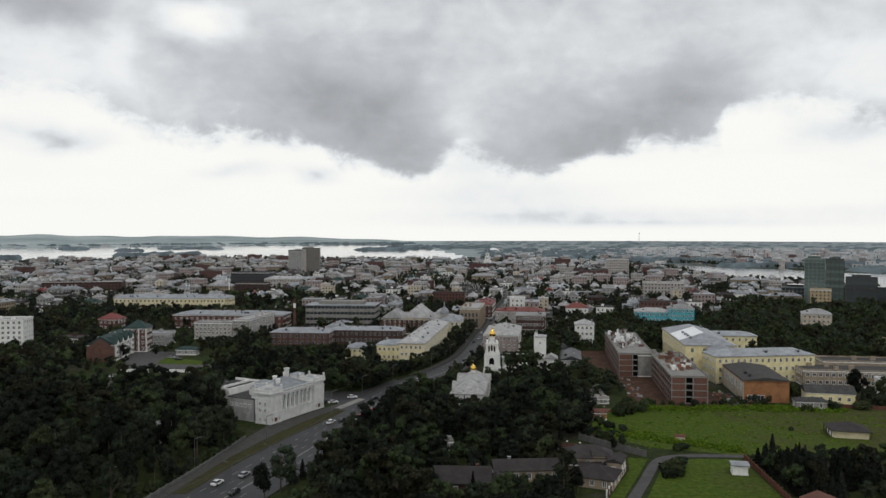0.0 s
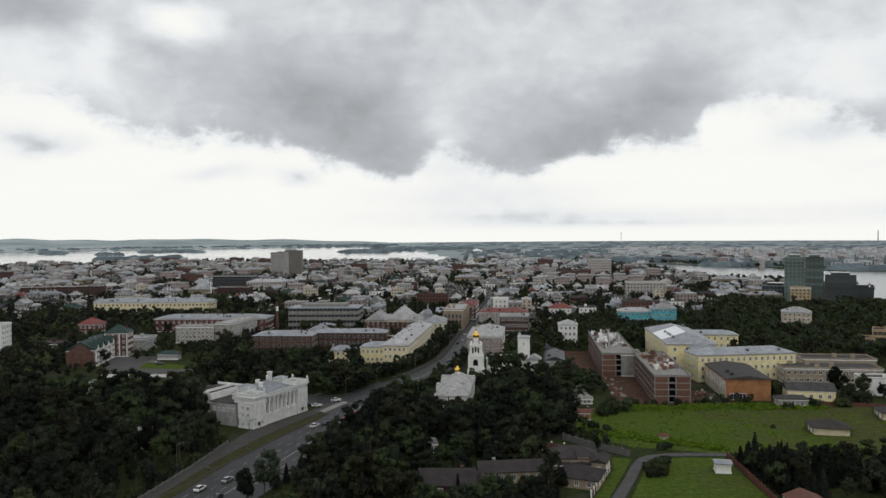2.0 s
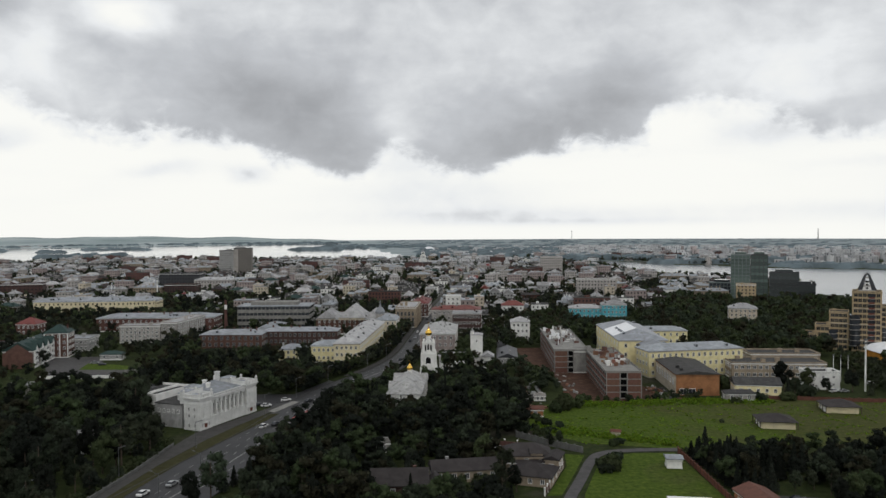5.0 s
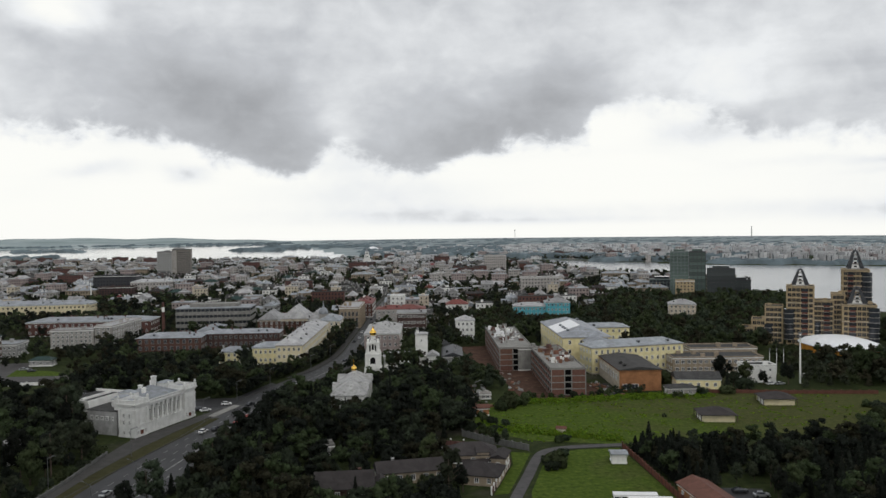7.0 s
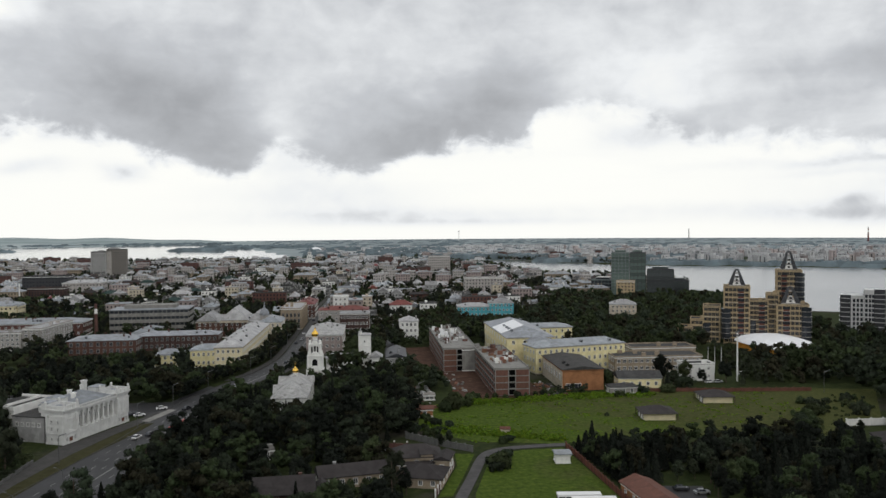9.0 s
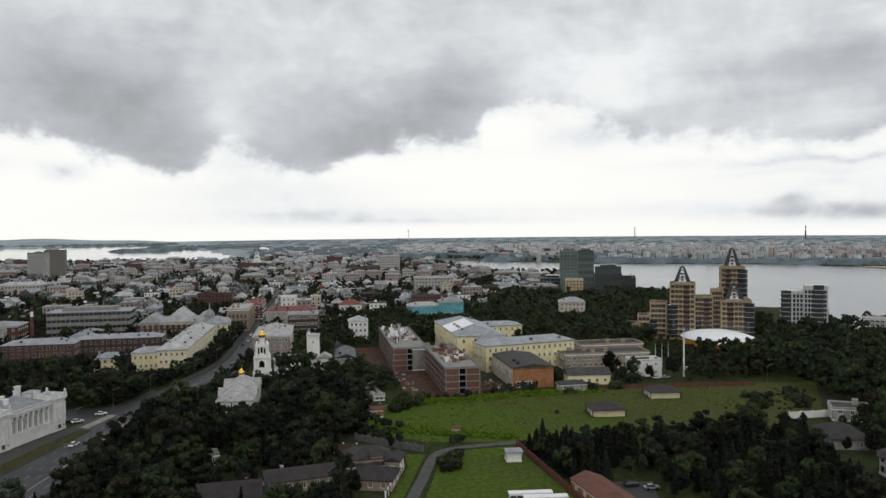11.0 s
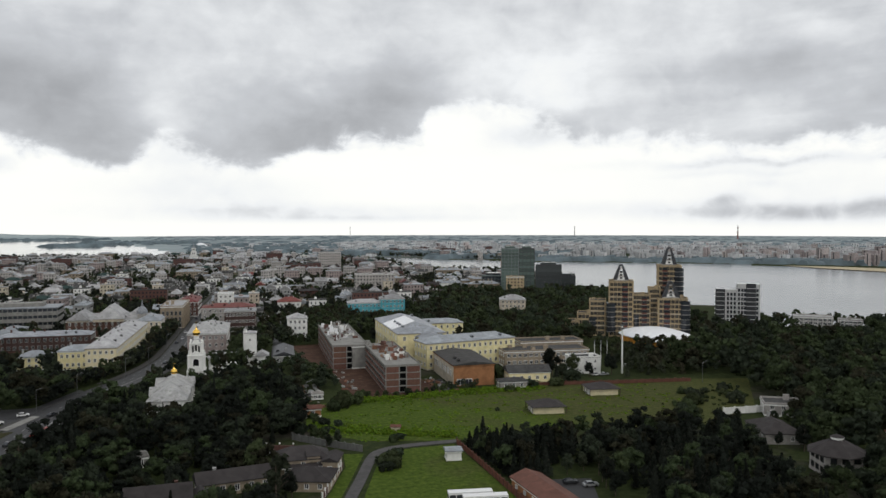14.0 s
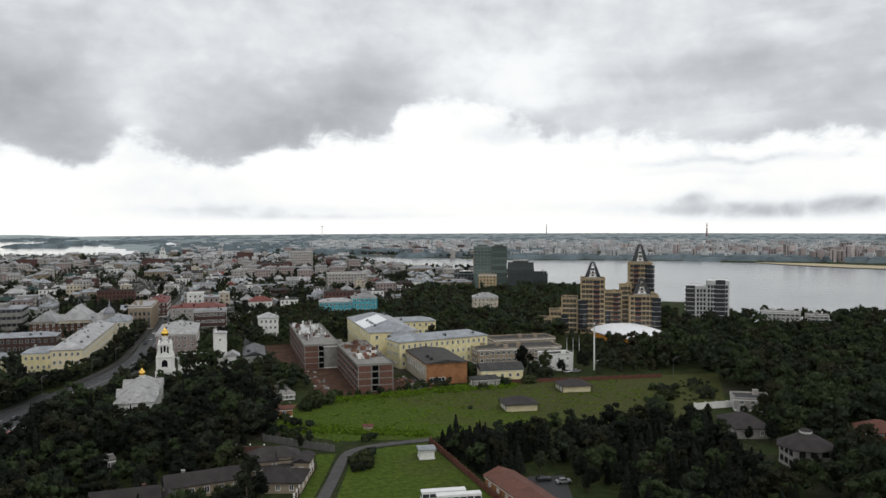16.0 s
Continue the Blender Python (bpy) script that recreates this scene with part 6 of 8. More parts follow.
def striped_tower(x, y, rz, w, d, h, label, dark_side):
    FOOT.append((x, y, rz, w / 2, d / 2))
    top = thing("apartment_tower", pose(x, y, 0, 0, 0, rz), label, "tower", "riverside towers")
    s = Shape("white_cladding")
    s.box(-w / 2, -d / 2, -0.4, w / 2, d / 2, h)
    s.box(-w / 2 - 0.2, -d / 2 - 0.2, h, w / 2 + 0.2, d / 2 + 0.2, h + 0.8)
    s.link("wall", top)
    st = Shape("dark_cladding")
    u = -w * 0.28 if dark_side < 0 else w * 0.1
    st.box(u - w * 0.22, -d / 2 - 0.3, -0.3, u + w * 0.22, -d / 2 + 0.1, h + 1.2)
    st.link("dark_strip", top, "charcoal cladding strip")
    st = Shape("dark_cladding")
    st.box(-w / 2 - 0.25, -d * 0.3, -0.3, -w / 2 + 0.1, d * 0.3, h + 0.9)
    st.link("dark_strip", top, "charcoal cladding strip")
    n = int(h / 3)
    for k in range(1, n + 1):
        b = Shape("white_cladding")
        b.box(u - w * 0.2, -d / 2 - 0.9, k * 3 - 0.2, u + w * 0.2, -d / 2 - 0.3, k * 3 + 0.12)
        b.box(-w / 2 - 0.8, -d * 0.28, k * 3 - 0.2, -w / 2 - 0.25, d * 0.28, k * 3 + 0.12)
        b.link("balcony_slab", top, "thin white balcony slab")
    cols = [w * f for f in ((0.08, 0.24, 0.4) if dark_side < 0 else (-0.42, -0.28, -0.16, 0.38))]
    wm = Shape("window_glass", "dark_cladding")
    wm.box(-0.7, -0.12, 0.7, 0.7, 0.1, 2.7)
    wm.box(-0.75, -0.16, 0.55, 0.75, 0.1, 0.7, 1)
    me = wm.mesh("window")
    for k in range(n):
        for a in cols:
            ob = new("window", me)
            ob.parent, ob.matrix_local = top, pose(a, -d / 2, k * 3)


striped_tower(377, 448, -40, 13.5, 12, 25, "white and charcoal riverside apartment tower", -1)
striped_tower(387.8, 438.8, -40, 14.5, 13, 29, "taller white and charcoal riverside apartment tower", 1)
FOOT.append((410, 404, -44, 24, 10))
block("clinic", "low white modern building with banded front", "building", 424, 418, -44, 24, 12, 8, "plaster_pale", "roof_pale", "flat", storeys=3, bays=(8, 3), win=(1.9, 1.5))
block("clinic", "small white modern wing by the river", "building", 442, 404, -44, 14, 10, 6.5, "plaster_pale", "roof_pale", "flat", storeys=3, bays=(5, 3), win=(1.9, 1.5))


def mast(name, x, y, h, r, label, category="mast"):
    top = thing(name, pose(x, y, 0), label, category)
    s = Shape("plaster_white")
    s.turned(0, 0, [(r, -0.5), (r * 0.75, h)], 10)
    s.link("pole", top)
    p = Shape("steel")
    p.turned(0, 0, [(r * 1.6, h * 0.93), (r * 1.6, h * 0.97)], 10)
    p.box(-r * 2.2, -0.15, h, r * 2.2, 0.15, h + 0.8)
    p.link("platform", top)


mast("floodlight_mast", 214.5, 331, 22.6, 0.42, "tall pale floodlight mast beside a fence")
mast("flagpole", 216, 352, 12, 0.14, "slim pale flagpole beside a low block", "flagpole")
mast("flagpole", 219, 351, 12, 0.14, "slim pale flagpole beside a low block", "flagpole")
mast("flagpole", 213, 353, 12, 0.14, "slim pale flagpole beside a low block", "flagpole")
mast("flagpole", -223, 812, 24, 0.7, "pale banded pole among trees", "pole")
mast("television_mast", 915, 3640, 46, 1.8, "thin television mast on the horizon")

# ---- trees ----


def leaf_quads(rng, centres, normals, size):
    """One small crooked quad for each place, facing more or less along its normal."""
    n = len(centres)
    facing = normals + rng.normal(0, 0.45, (n, 3))
    facing /= np.linalg.norm(facing, axis=1)[:, None]
    a = np.cross(facing, rng.normal(0, 1, (n, 3)))
    a /= np.linalg.norm(a, axis=1)[:, None]
    b = np.cross(facing, a)
    s = size * rng.uniform(0.6, 1.35, (n, 1))
    return np.concatenate([(centres - a * s - b * s * 0.7)[:, None], (centres + a * s - b * s * 0.5)[:, None], (centres + a * s * 0.8 + b * s * 0.8)[:, None], (centres - a * s * 0.7 + b * s)[:, None]], 1).reshape(-1, 3)


def ball(centre, radii, n=6, m=3):
    pts, faces = [], []
    for k in range(m + 1):
        g = -math.pi / 2 + math.pi * (0.06 + 0.88 * k / m)
        for i in range(n):
            h = 2 * math.pi * i / n + k
            pts.append((centre[0] + radii[0] * math.cos(g) * math.cos(h), centre[1] + radii[1] * math.cos(g) * math.sin(h), centre[2] + radii[2] * math.sin(g)))
    for k in range(m):
        for i in range(n):
            faces.append((k * n + i, k * n + (i + 1) % n, (k + 1) * n + (i + 1) % n, (k + 1) * n + i))
    return np.array(pts), np.array(faces)


def broad_crown(seed, h, r, clumps, leaves, size):
    """Vertices and quads of an uneven crown: clumps of leaves round a loose middle."""
    rng = np.random.default_rng(seed)
    v, f, count = [], [], 0
    lean = rng.normal(0, 0.12, 2)
    for c in range(clumps):
        t = (c + 0.5) / clumps
        g = rng.uniform(0, 2 * math.pi)
        reach = r * (0.62 * math.sin(math.pi * (0.18 + 0.72 * t)) + 0.05) * rng.uniform(0.45, 1.1)
        z = h * (0.34 + 0.52 * t) + rng.normal(0, h * 0.03)
        cr = r * rng.uniform(0.26, 0.54) * (1.0 - 0.38 * t)
        centre = np.array([reach * math.cos(g) + lean[0] * z, reach * math.sin(g) + lean[1] * z, z])
        p, q = ball(centre, (cr * 0.7, cr * 0.7, cr * 0.62))
        p += rng.normal(0, cr * 0.12, p.shape)
        v.append(p), f.append(q + count)
        count += len(p)
        n = max(6, int(leaves / clumps))
        d = rng.normal(0, 1, (n, 3))
        d[:, 2] = d[:, 2] * 0.8 + 0.25
        d /= np.linalg.norm(d, axis=1)[:, None]
        pos = centre + d * np.array([cr, cr, cr * 0.9]) * rng.uniform(0.68, 1.2, (n, 1))
        p = leaf_quads(rng, pos, d, size)
        v.append(p), f.append(np.arange(4 * n).reshape(n, 4) + count)
        count += 4 * n
    return np.concatenate(v), np.concatenate(f)


def fir_crown(seed, h, r, leaves, size):
    rng = np.random.default_rng(seed)
    v, f, count = [], [], 0
    for k in range(5):
        z0, z1 = h * (0.1 + 0.17 * k), h * (0.34 + 0.165 * k)
        ra = r * (1 - 0.19 * k) * 0.72
        pts = [(ra * math.cos(2 * math.pi * i / 7 + k) * rng.uniform(0.8, 1.2), ra * math.sin(2 * math.pi * i / 7 + k) * rng.uniform(0.8, 1.2), z0) for i in range(7)] + [(0.1 * math.cos(i), 0.1 * math.sin(i), z1) for i in range(7)]
        v.append(np.array(pts))
        f.append(np.array([(i, (i + 1) % 7, 7 + (i + 1) % 7, 7 + i) for i in range(7)]) + count)
        count += 14
    t = rng.uniform(0, 1, leaves) ** 1.4
    g = rng.uniform(0, 2 * math.pi, leaves)
    tier = 0.78 + 0.3 * ((t * 6) % 1.0 < 0.55)
    rad = r * (1 - t) * tier * rng.uniform(0.75, 1.08, leaves) + 0.1
    pos = np.stack([rad * np.cos(g), rad * np.sin(g), h * (0.1 + 0.9 * t)], 1)
    d = np.stack([np.cos(g), np.sin(g), np.full(leaves, 0.35)], 1)
    p = leaf_quads(rng, pos, d, size)
    v.append(p), f.append(np.arange(4 * leaves).reshape(leaves, 4) + count)
    return np.concatenate(v), np.concatenate(f)


def quad_mesh(name, v, f, mat):
    me = bpy.data.meshes.new(name)
    me.vertices.add(len(v))
    me.vertices.foreach_set("co", np.ascontiguousarray(v, dtype=np.float32).ravel())
    me.loops.add(f.size)
    me.loops.foreach_set("vertex_index", np.ascontiguousarray(f, dtype=np.int32).ravel())
    me.polygons.add(len(f))
    me.polygons.foreach_set("loop_start", np.arange(0, f.size, 4, dtype=np.int32))
    me.materials.append(MAT[mat])
    me.update(calc_edges=True)
    return me


def trunk_mesh(seed, h, r):
    rnd = random.Random(seed)
    s = Shape("bark")
    s.turned(0, 0, [(r * 1.5, -0.3), (r, 0.5), (r * 0.75, h * 0.45), (r * 0.3, h * 0.8)], 7)
    for _ in range(4):
        g, z = rnd.uniform(0, 6.28), h * rnd.uniform(0.3, 0.5)
        end = Vector((math.cos(g) * h * 0.22, math.sin(g) * h * 0.22, z + h * 0.2))
        a, b = Vector((0, 0, z)), r * 0.35
        s.solid([(a.x - b, a.y, a.z), (a.x + b, a.y, a.z), (a.x, a.y + b, a.z + b)] + [(end.x - 0.04, end.y, end.z), (end.x + 0.04, end.y, end.z), (end.x, end.y + 0.04, end.z + 0.04)], [(0, 1, 4, 3), (1, 2, 5, 4), (2, 0, 3, 5)])
    return s.mesh("tree")


NEAR_TREES = []
for i in range(9):
    h, r, mat = 10.0 + i * 0.5, 3.6 + (i % 4) * 0.45, ("leaves", "leaves_dark", "leaves", "leaves_light", "leaves_dark", "leaves", "leaves", "leaves_dark", "leaves")[i]
    NEAR_TREES.append((trunk_mesh(i, h, 0.24), quad_mesh("crown", *broad_crown(40 + i, h, r, 20, 1500, 0.24), mat)))
FIRS = [(trunk_mesh(20 + i, 8.0 + i, 0.16), quad_mesh("crown", *fir_crown(60 + i, 8.5 + i, 2.0 + 0.25 * i, 460, 0.3), "leaves_dark")) for i in range(3)]
BUSHES = []
for i in range(3):
    v_, f_ = broad_crown(80 + i, 3.2, 2.5, 9, 420, 0.28)
    v_[:, 2] -= 0.75
    BUSHES.append(quad_mesh("bush", v_, f_, ("leaves", "leaves_light", "leaves_light")[i]))
FAR_SETS = [broad_crown(100 + i, 10 + (i % 3), 4.3 + 0.4 * (i % 2), 7, 130, 0.6) for i in range(5)]
TINY_SETS = [broad_crown(160 + i, 9 + i, 4.4, 4, 44, 0.85) for i in range(4)]
MID_SETS = [broad_crown(140 + i, 9.5 + i, 4.4 + 0.3 * (i % 3), 13, 480, 0.36) for i in range(5)]
FAR_FIRS = [fir_crown(120 + i, 9.0 + i, 2.3, 110, 0.6) for i in range(2)]

LABELS = dict(tree="leafy dark green deciduous tree", fir="slim dark green fir tree", bush="rounded dark green garden bush")


def plant(kind, x, y, size, rnd, slim=1.0):
    wide = size * slim * rnd.uniform(0.8, 1.15)
    turn = pose(x, y, 0, 0, 0, rnd.uniform(0, 360)) @ Matrix.Diagonal((wide, wide * rnd.uniform(0.88, 1.1), size * rnd.uniform(0.85, 1.22) / math.sqrt(slim), 1))
    if kind == "bush":
        ob = new("bush", rnd.choice(BUSHES))
        ob.matrix_world = turn
        return tagged(ob, LABELS[kind], "bush", "bushes")
    t, c = rnd.choice(NEAR_TREES if kind == "tree" else FIRS)
    ob = new("tree" if kind == "tree" else "fir_tree", t)
    ob.matrix_world = turn
    crown_ob = new("crown", c)
    crown_ob.parent = ob
    return tagged(ob, LABELS[kind], "tree", "trees" if kind == "tree" else "fir trees")


WOODS = {}
# houses whose gardens keep lower trees: x, y, half width, height of the trees at the house
GARDENS = [(188, 183.5, 9, 3.4), (199, 219, 8, 2.8), (224, 241, 7, 3.2), (214, 249, 9, 0.8), (12.4, 320, 8, 5.2), (5.5, 221, 9, 2.0), (24, 230, 9, 1.8), (1, 262, 3, 2.0), (226, 190, 6, 3.5), (66, 300, 7, 1.5), (277, 578, 13, 3.0), (165, 606, 14, 3.0), (186, 600, 11, 3.0), (284, 396, 16, 7.2), (-90, 491, 19, 1.8), (-49, 499, 23, 2.5), (-27, 433, 10, 2.0), (-48, 440, 7, 2.5), (-160, 580, 42, 3.0), (-154, 521, 14, 3.0), (-191, 434, 11, 3.5), (-187, 491, 12, 1.5), (92, 500, 7, 3.0), (36, 449, 11, 4.0), (62, 542, 11, 4.0), (424, 418, 15, 3.5), (442, 404, 10, 3.5)]


def tallest(x, y):
    """The height that trees reach here."""
    top = 99.0
    for gx, gy, half, z in GARDENS:
        r = math.hypot(gx, gy)
        before, beside = r - (x * gx + y * gy) / r, abs(x * gy - y * gx) / r
        if beside < half and -4 < before < 70:
            top = min(top, z + max(0.0, before) * 72 / r)
    return top




def wood(key, x, y, size, rnd, fir=False):
    """Keeps one tree for the joined woods."""
    size = min(size, tallest(x, y) / 11.5)
    if size < 0.22:
        return
    v, f = rnd.choice(FAR_FIRS if fir else MID_SETS if math.hypot(x, y) < 375 else FAR_SETS if math.hypot(x, y) < 620 else TINY_SETS)
    g = rnd.uniform(0, 6.28)
    c, s_ = math.cos(g), math.sin(g)
    w = size * rnd.uniform(0.9, 1.15)
    p = np.stack([x + w * (v[:, 0] * c - v[:, 1] * s_), y + w * (v[:, 0] * s_ + v[:, 1] * c), size * v[:, 2]], 1)
    WOODS.setdefault((key, rnd.choice((0, 3, 0, 3, 2) if key in ("right_woods", "town_woods", "mast_trees") else (0, 1, 1, 2, 3))), []).append((p, f))


def scatter(poly, spacing, rnd, margin=2.5):
    x0, x1 = min(p[0] for p in poly), max(p[0] for p in poly)
    y0, y1 = min(p[1] for p in poly), max(p[1] for p in poly)
    y = y0
    while y < y1:
        x = x0 + rnd.uniform(0, spacing)
        while x < x1:
            px, py = x + rnd.uniform(-0.42, 0.42) * spacing, y + rnd.uniform(-0.42, 0.42) * spacing
            if inside(px, py, poly) and clear(px, py, margin) and road_gap(px, py) > 3.0:
                yield px, py
            x += spacing
        y += spacing


rnd = random.Random(5)
Z_LEFT = [(-130, 160), (-89, 186), (-83, 219), (-77.5, 245), (-73, 276), (-78, 292), (-96, 312), (-110, 345), (-135, 362), (-190, 372), (-280, 395), (-280, 240), (-180, 165)]
Z_HALL = [(-112, 352), (-90, 366), (-62, 356), (-45, 350), (-32, 364), (-14, 398), (-18, 436), (-40, 442), (-62, 436), (-86, 430), (-112, 428), (-122, 390)]
Z_CENTRE = [(-36, 186), (-37, 214), (-37, 248), (-27, 284), (-20, 316), (-10, 350), (1, 372), (18, 382), (30, 382), (44, 404), (60, 402), (62, 380), (60, 330), (54, 296), (44, 270), (24, 266), (22, 246), (-6, 246), (-8, 206), (30, 205), (34, 186)]
Z_BEHIND = [(-10, 230), (20, 229), (34, 240), (32, 256), (24, 264), (-8, 264)]
Z_FIRS = [(100, 246), (122, 241), (150, 240), (178, 233), (190, 226), (184, 206), (172, 184), (150, 150), (112, 160), (124, 184), (128, 206), (122, 216), (100, 216)]
Z_RIGHT = [(150, 140), (172, 172), (196, 204), (208, 232), (226, 238), (238, 256), (254, 298), (246, 322), (232, 340), (240, 372), (262, 392), (316, 396), (352, 426), (410, 410), (460, 392), (520, 350), (540, 260), (480, 160), (300, 100), (170, 100)]
Z_MAST = [(206, 322), (238, 312), (262, 330), (268, 384), (244, 398), (226, 374), (222, 340)]
Z_MID = [(120, 480), (150, 476), (182, 408), (214, 402), (246, 410), (258, 424), (250, 452), (300, 480), (330, 530), (392, 600), (430, 660), (400, 700), (330, 690), (300, 760), (262, 700), (236, 650), (212, 612), (170, 600), (140, 560)]
Z_YARD2 = [(-215, 402), (-170, 400), (-176, 440), (-200, 446), (-215, 446)]
Z_BANK = [(305, 436), (322, 470), (352, 500), (380, 480), (368, 456), (352, 424), (318, 398)]
Z_BANK2 = [(398, 462), (440, 440), (500, 410), (560, 372), (520, 350), (452, 396), (412, 412)]
Z_MID2 = [(76, 470), (96, 476), (118, 500), (140, 560), (160, 610), (120, 620), (100, 560), (84, 520)]
Z_YARDS = [(-280, 400), (-200, 396), (-196, 440), (-200, 500), (-240, 520), (-300, 520)]
Z_LEFT2 = [(-110, 440), (-64, 446), (-62, 490), (-110, 490), (-118, 500), (-128, 470)]
Z_LEFT3 = [(-330, 540), (-120, 610), (-100, 660), (-60, 700), (-130, 800), (-250, 820), (-180, 720), (-330, 660)]
count = {"tree": 0, "fir": 0}
for poly, spacing, sizes, fir_share in ((Z_LEFT, 7.4, (0.6, 1.25), 0.0), (Z_CENTRE, 5.0, (0.5, 1.15), 0.22), (Z_HALL, 6.2, (0.75, 1.1), 0.0), (Z_BEHIND, 4.8, (0.5, 1.0), 0.35), (Z_FIRS, 4.4, (0.55, 0.95), 0.6)):
    for x, y in scatter(poly, spacing, rnd, 1.8):
        kind = "fir" if rnd.random() < fir_share else "tree"
        size = rnd.uniform(*sizes) * (0.72 if 232 < y < 262 and x < 20 and x > -10 else 1)
        if y > 236 and x > 95:
            size *= 0.75
        if poly is Z_CENTRE and y > 335:
            size = min(size, 0.62)
        size = min(size, tallest(x, y) / 11.5)
        if size < 0.22:
            continue
        if count[kind] < 300 and y < 345:
            plant(kind, x, y, size, rnd, rnd.uniform(0.62, 0.9) if poly is Z_CENTRE else 1.0)
            count[kind] += 1
        else:
            wood("near_woods", x, y, size, rnd, kind == "fir")
for key, poly, spacing, sizes, fir_share in (("right_woods", Z_RIGHT, 7.6, (0.7, 1.5), 0.04), ("mast_trees", Z_MAST, 5.6, (0.55, 0.95), 0.1), ("town_woods", Z_MID, 8.0, (0.8, 1.3), 0.0), ("town_woods", Z_MID2, 8.0, (0.7, 1.1), 0.0),
                                            ("right_woods", Z_BANK, 7.5, (0.6, 1.0), 0.0), ("right_woods", Z_BANK2, 7.5, (0.6, 1.0), 0.0), ("left_woods", Z_YARD2, 8.0, (0.45, 0.8), 0.1), ("left_woods", Z_YARDS, 8.0, (0.7, 1.1), 0.0), ("left_woods", Z_LEFT2, 8.0, (0.7, 1.0), 0.0), ("left_woods", Z_LEFT3, 9.0, (0.8, 1.2), 0.0)):
    for x, y in scatter(poly, spacing, rnd, 3.0):
        size = min(rnd.uniform(*sizes), tallest(x, y) / 11.5)
        if size > 0.22:
            wood(key, x, y, size, rnd, rnd.random() < fir_share)

# street trees, hedges and single bushes
for i in range(34):
    t = i / 33
    y = 432 + t * 250
    xr = float(np.interp(y, [p[1] for p in ROAD_LINE], [p[0] for p in ROAD_LINE]))
    for side in (-1, 1):
        x = xr + side * rnd.uniform(8.5, 10.5)
        if clear(x, y, 1.5) and rnd.random() < 0.85:
            wood("street_trees", x, y + rnd.uniform(-2, 2), rnd.uniform(0.5, 0.85), rnd)
        if side < 0 and y < 560 and clear(x - 4, y, 0.5):
            wood("street_trees", x - rnd.uniform(2, 5), y + rnd.uniform(-3, 3), rnd.uniform(0.5, 0.9), rnd)
for i in range(60):
    y = 392 + i * 3.2
    xr = float(np.interp(y, [p[1] for p in ROAD_LINE], [p[0] for p in ROAD_LINE]))
    half = float(np.interp(y, [p[1] for p in ROAD_LINE], ROAD_WIDTH)) / 2
    for side in (-1, 1):
        for off in (5.8, 9.5):
            x = xr + side * (half + off + rnd.uniform(-0.8, 0.8))
            if clear(x, y, 0.6) and rnd.random() < (0.9 if side < 0 else 0.6):
                wood("street_trees", x, y + rnd.uniform(-1.2, 1.2), rnd.uniform(0.5, 0.8), rnd)
for i in range(46):
    y = 352 + i * 3.0
    xr = float(np.interp(y, [p[1] for p in ROAD_LINE], [p[0] for p in ROAD_LINE]))
    for off in (rnd.uniform(12, 15), rnd.uniform(16, 21)):
        if clear(xr - off, y, 1.2) and rnd.random() < 0.75:
            wood("street_trees", xr - off, y, rnd.uniform(0.45, 0.8), rnd)
for x, y, size in [(70, 237, 1.6), (67.5, 232, 1.2), (73, 241, 1.4), (70.5, 233.5, 1.3), (74.5, 244, 0.8), (68, 240, 0.8), (74, 313, 2.2), (79, 316, 1.9), (70, 309, 1.6), (81, 262, 1.0), (79, 260, 0.9), (57, 276, 1.2), (52, 280, 1.5), (62, 288, 1.2), (66, 284, 0.9), (113, 262, 0.6), (128, 285, 0.5), (205, 268, 1.5), (198, 262, 1.6), (211, 274, 1.4), (216, 282, 1.2), (190, 252, 1.3), (182, 248, 1.2), (222, 262, 1.6), (228, 270, 1.3), (232, 282, 1.0), (37, 224, 1.0), (34, 219, 1.3), (31, 224, 1.5), (23, 222, 1.4), (18, 229, 1.2), (50, 250, 0.8), (172, 318, 1.6), (160, 320, 1.4), (148, 316, 1.1), (157, 345, 2.4), (161, 342, 2.2), (184, 326, 2.0)]:
    plant("bush", x, y, size, rnd)
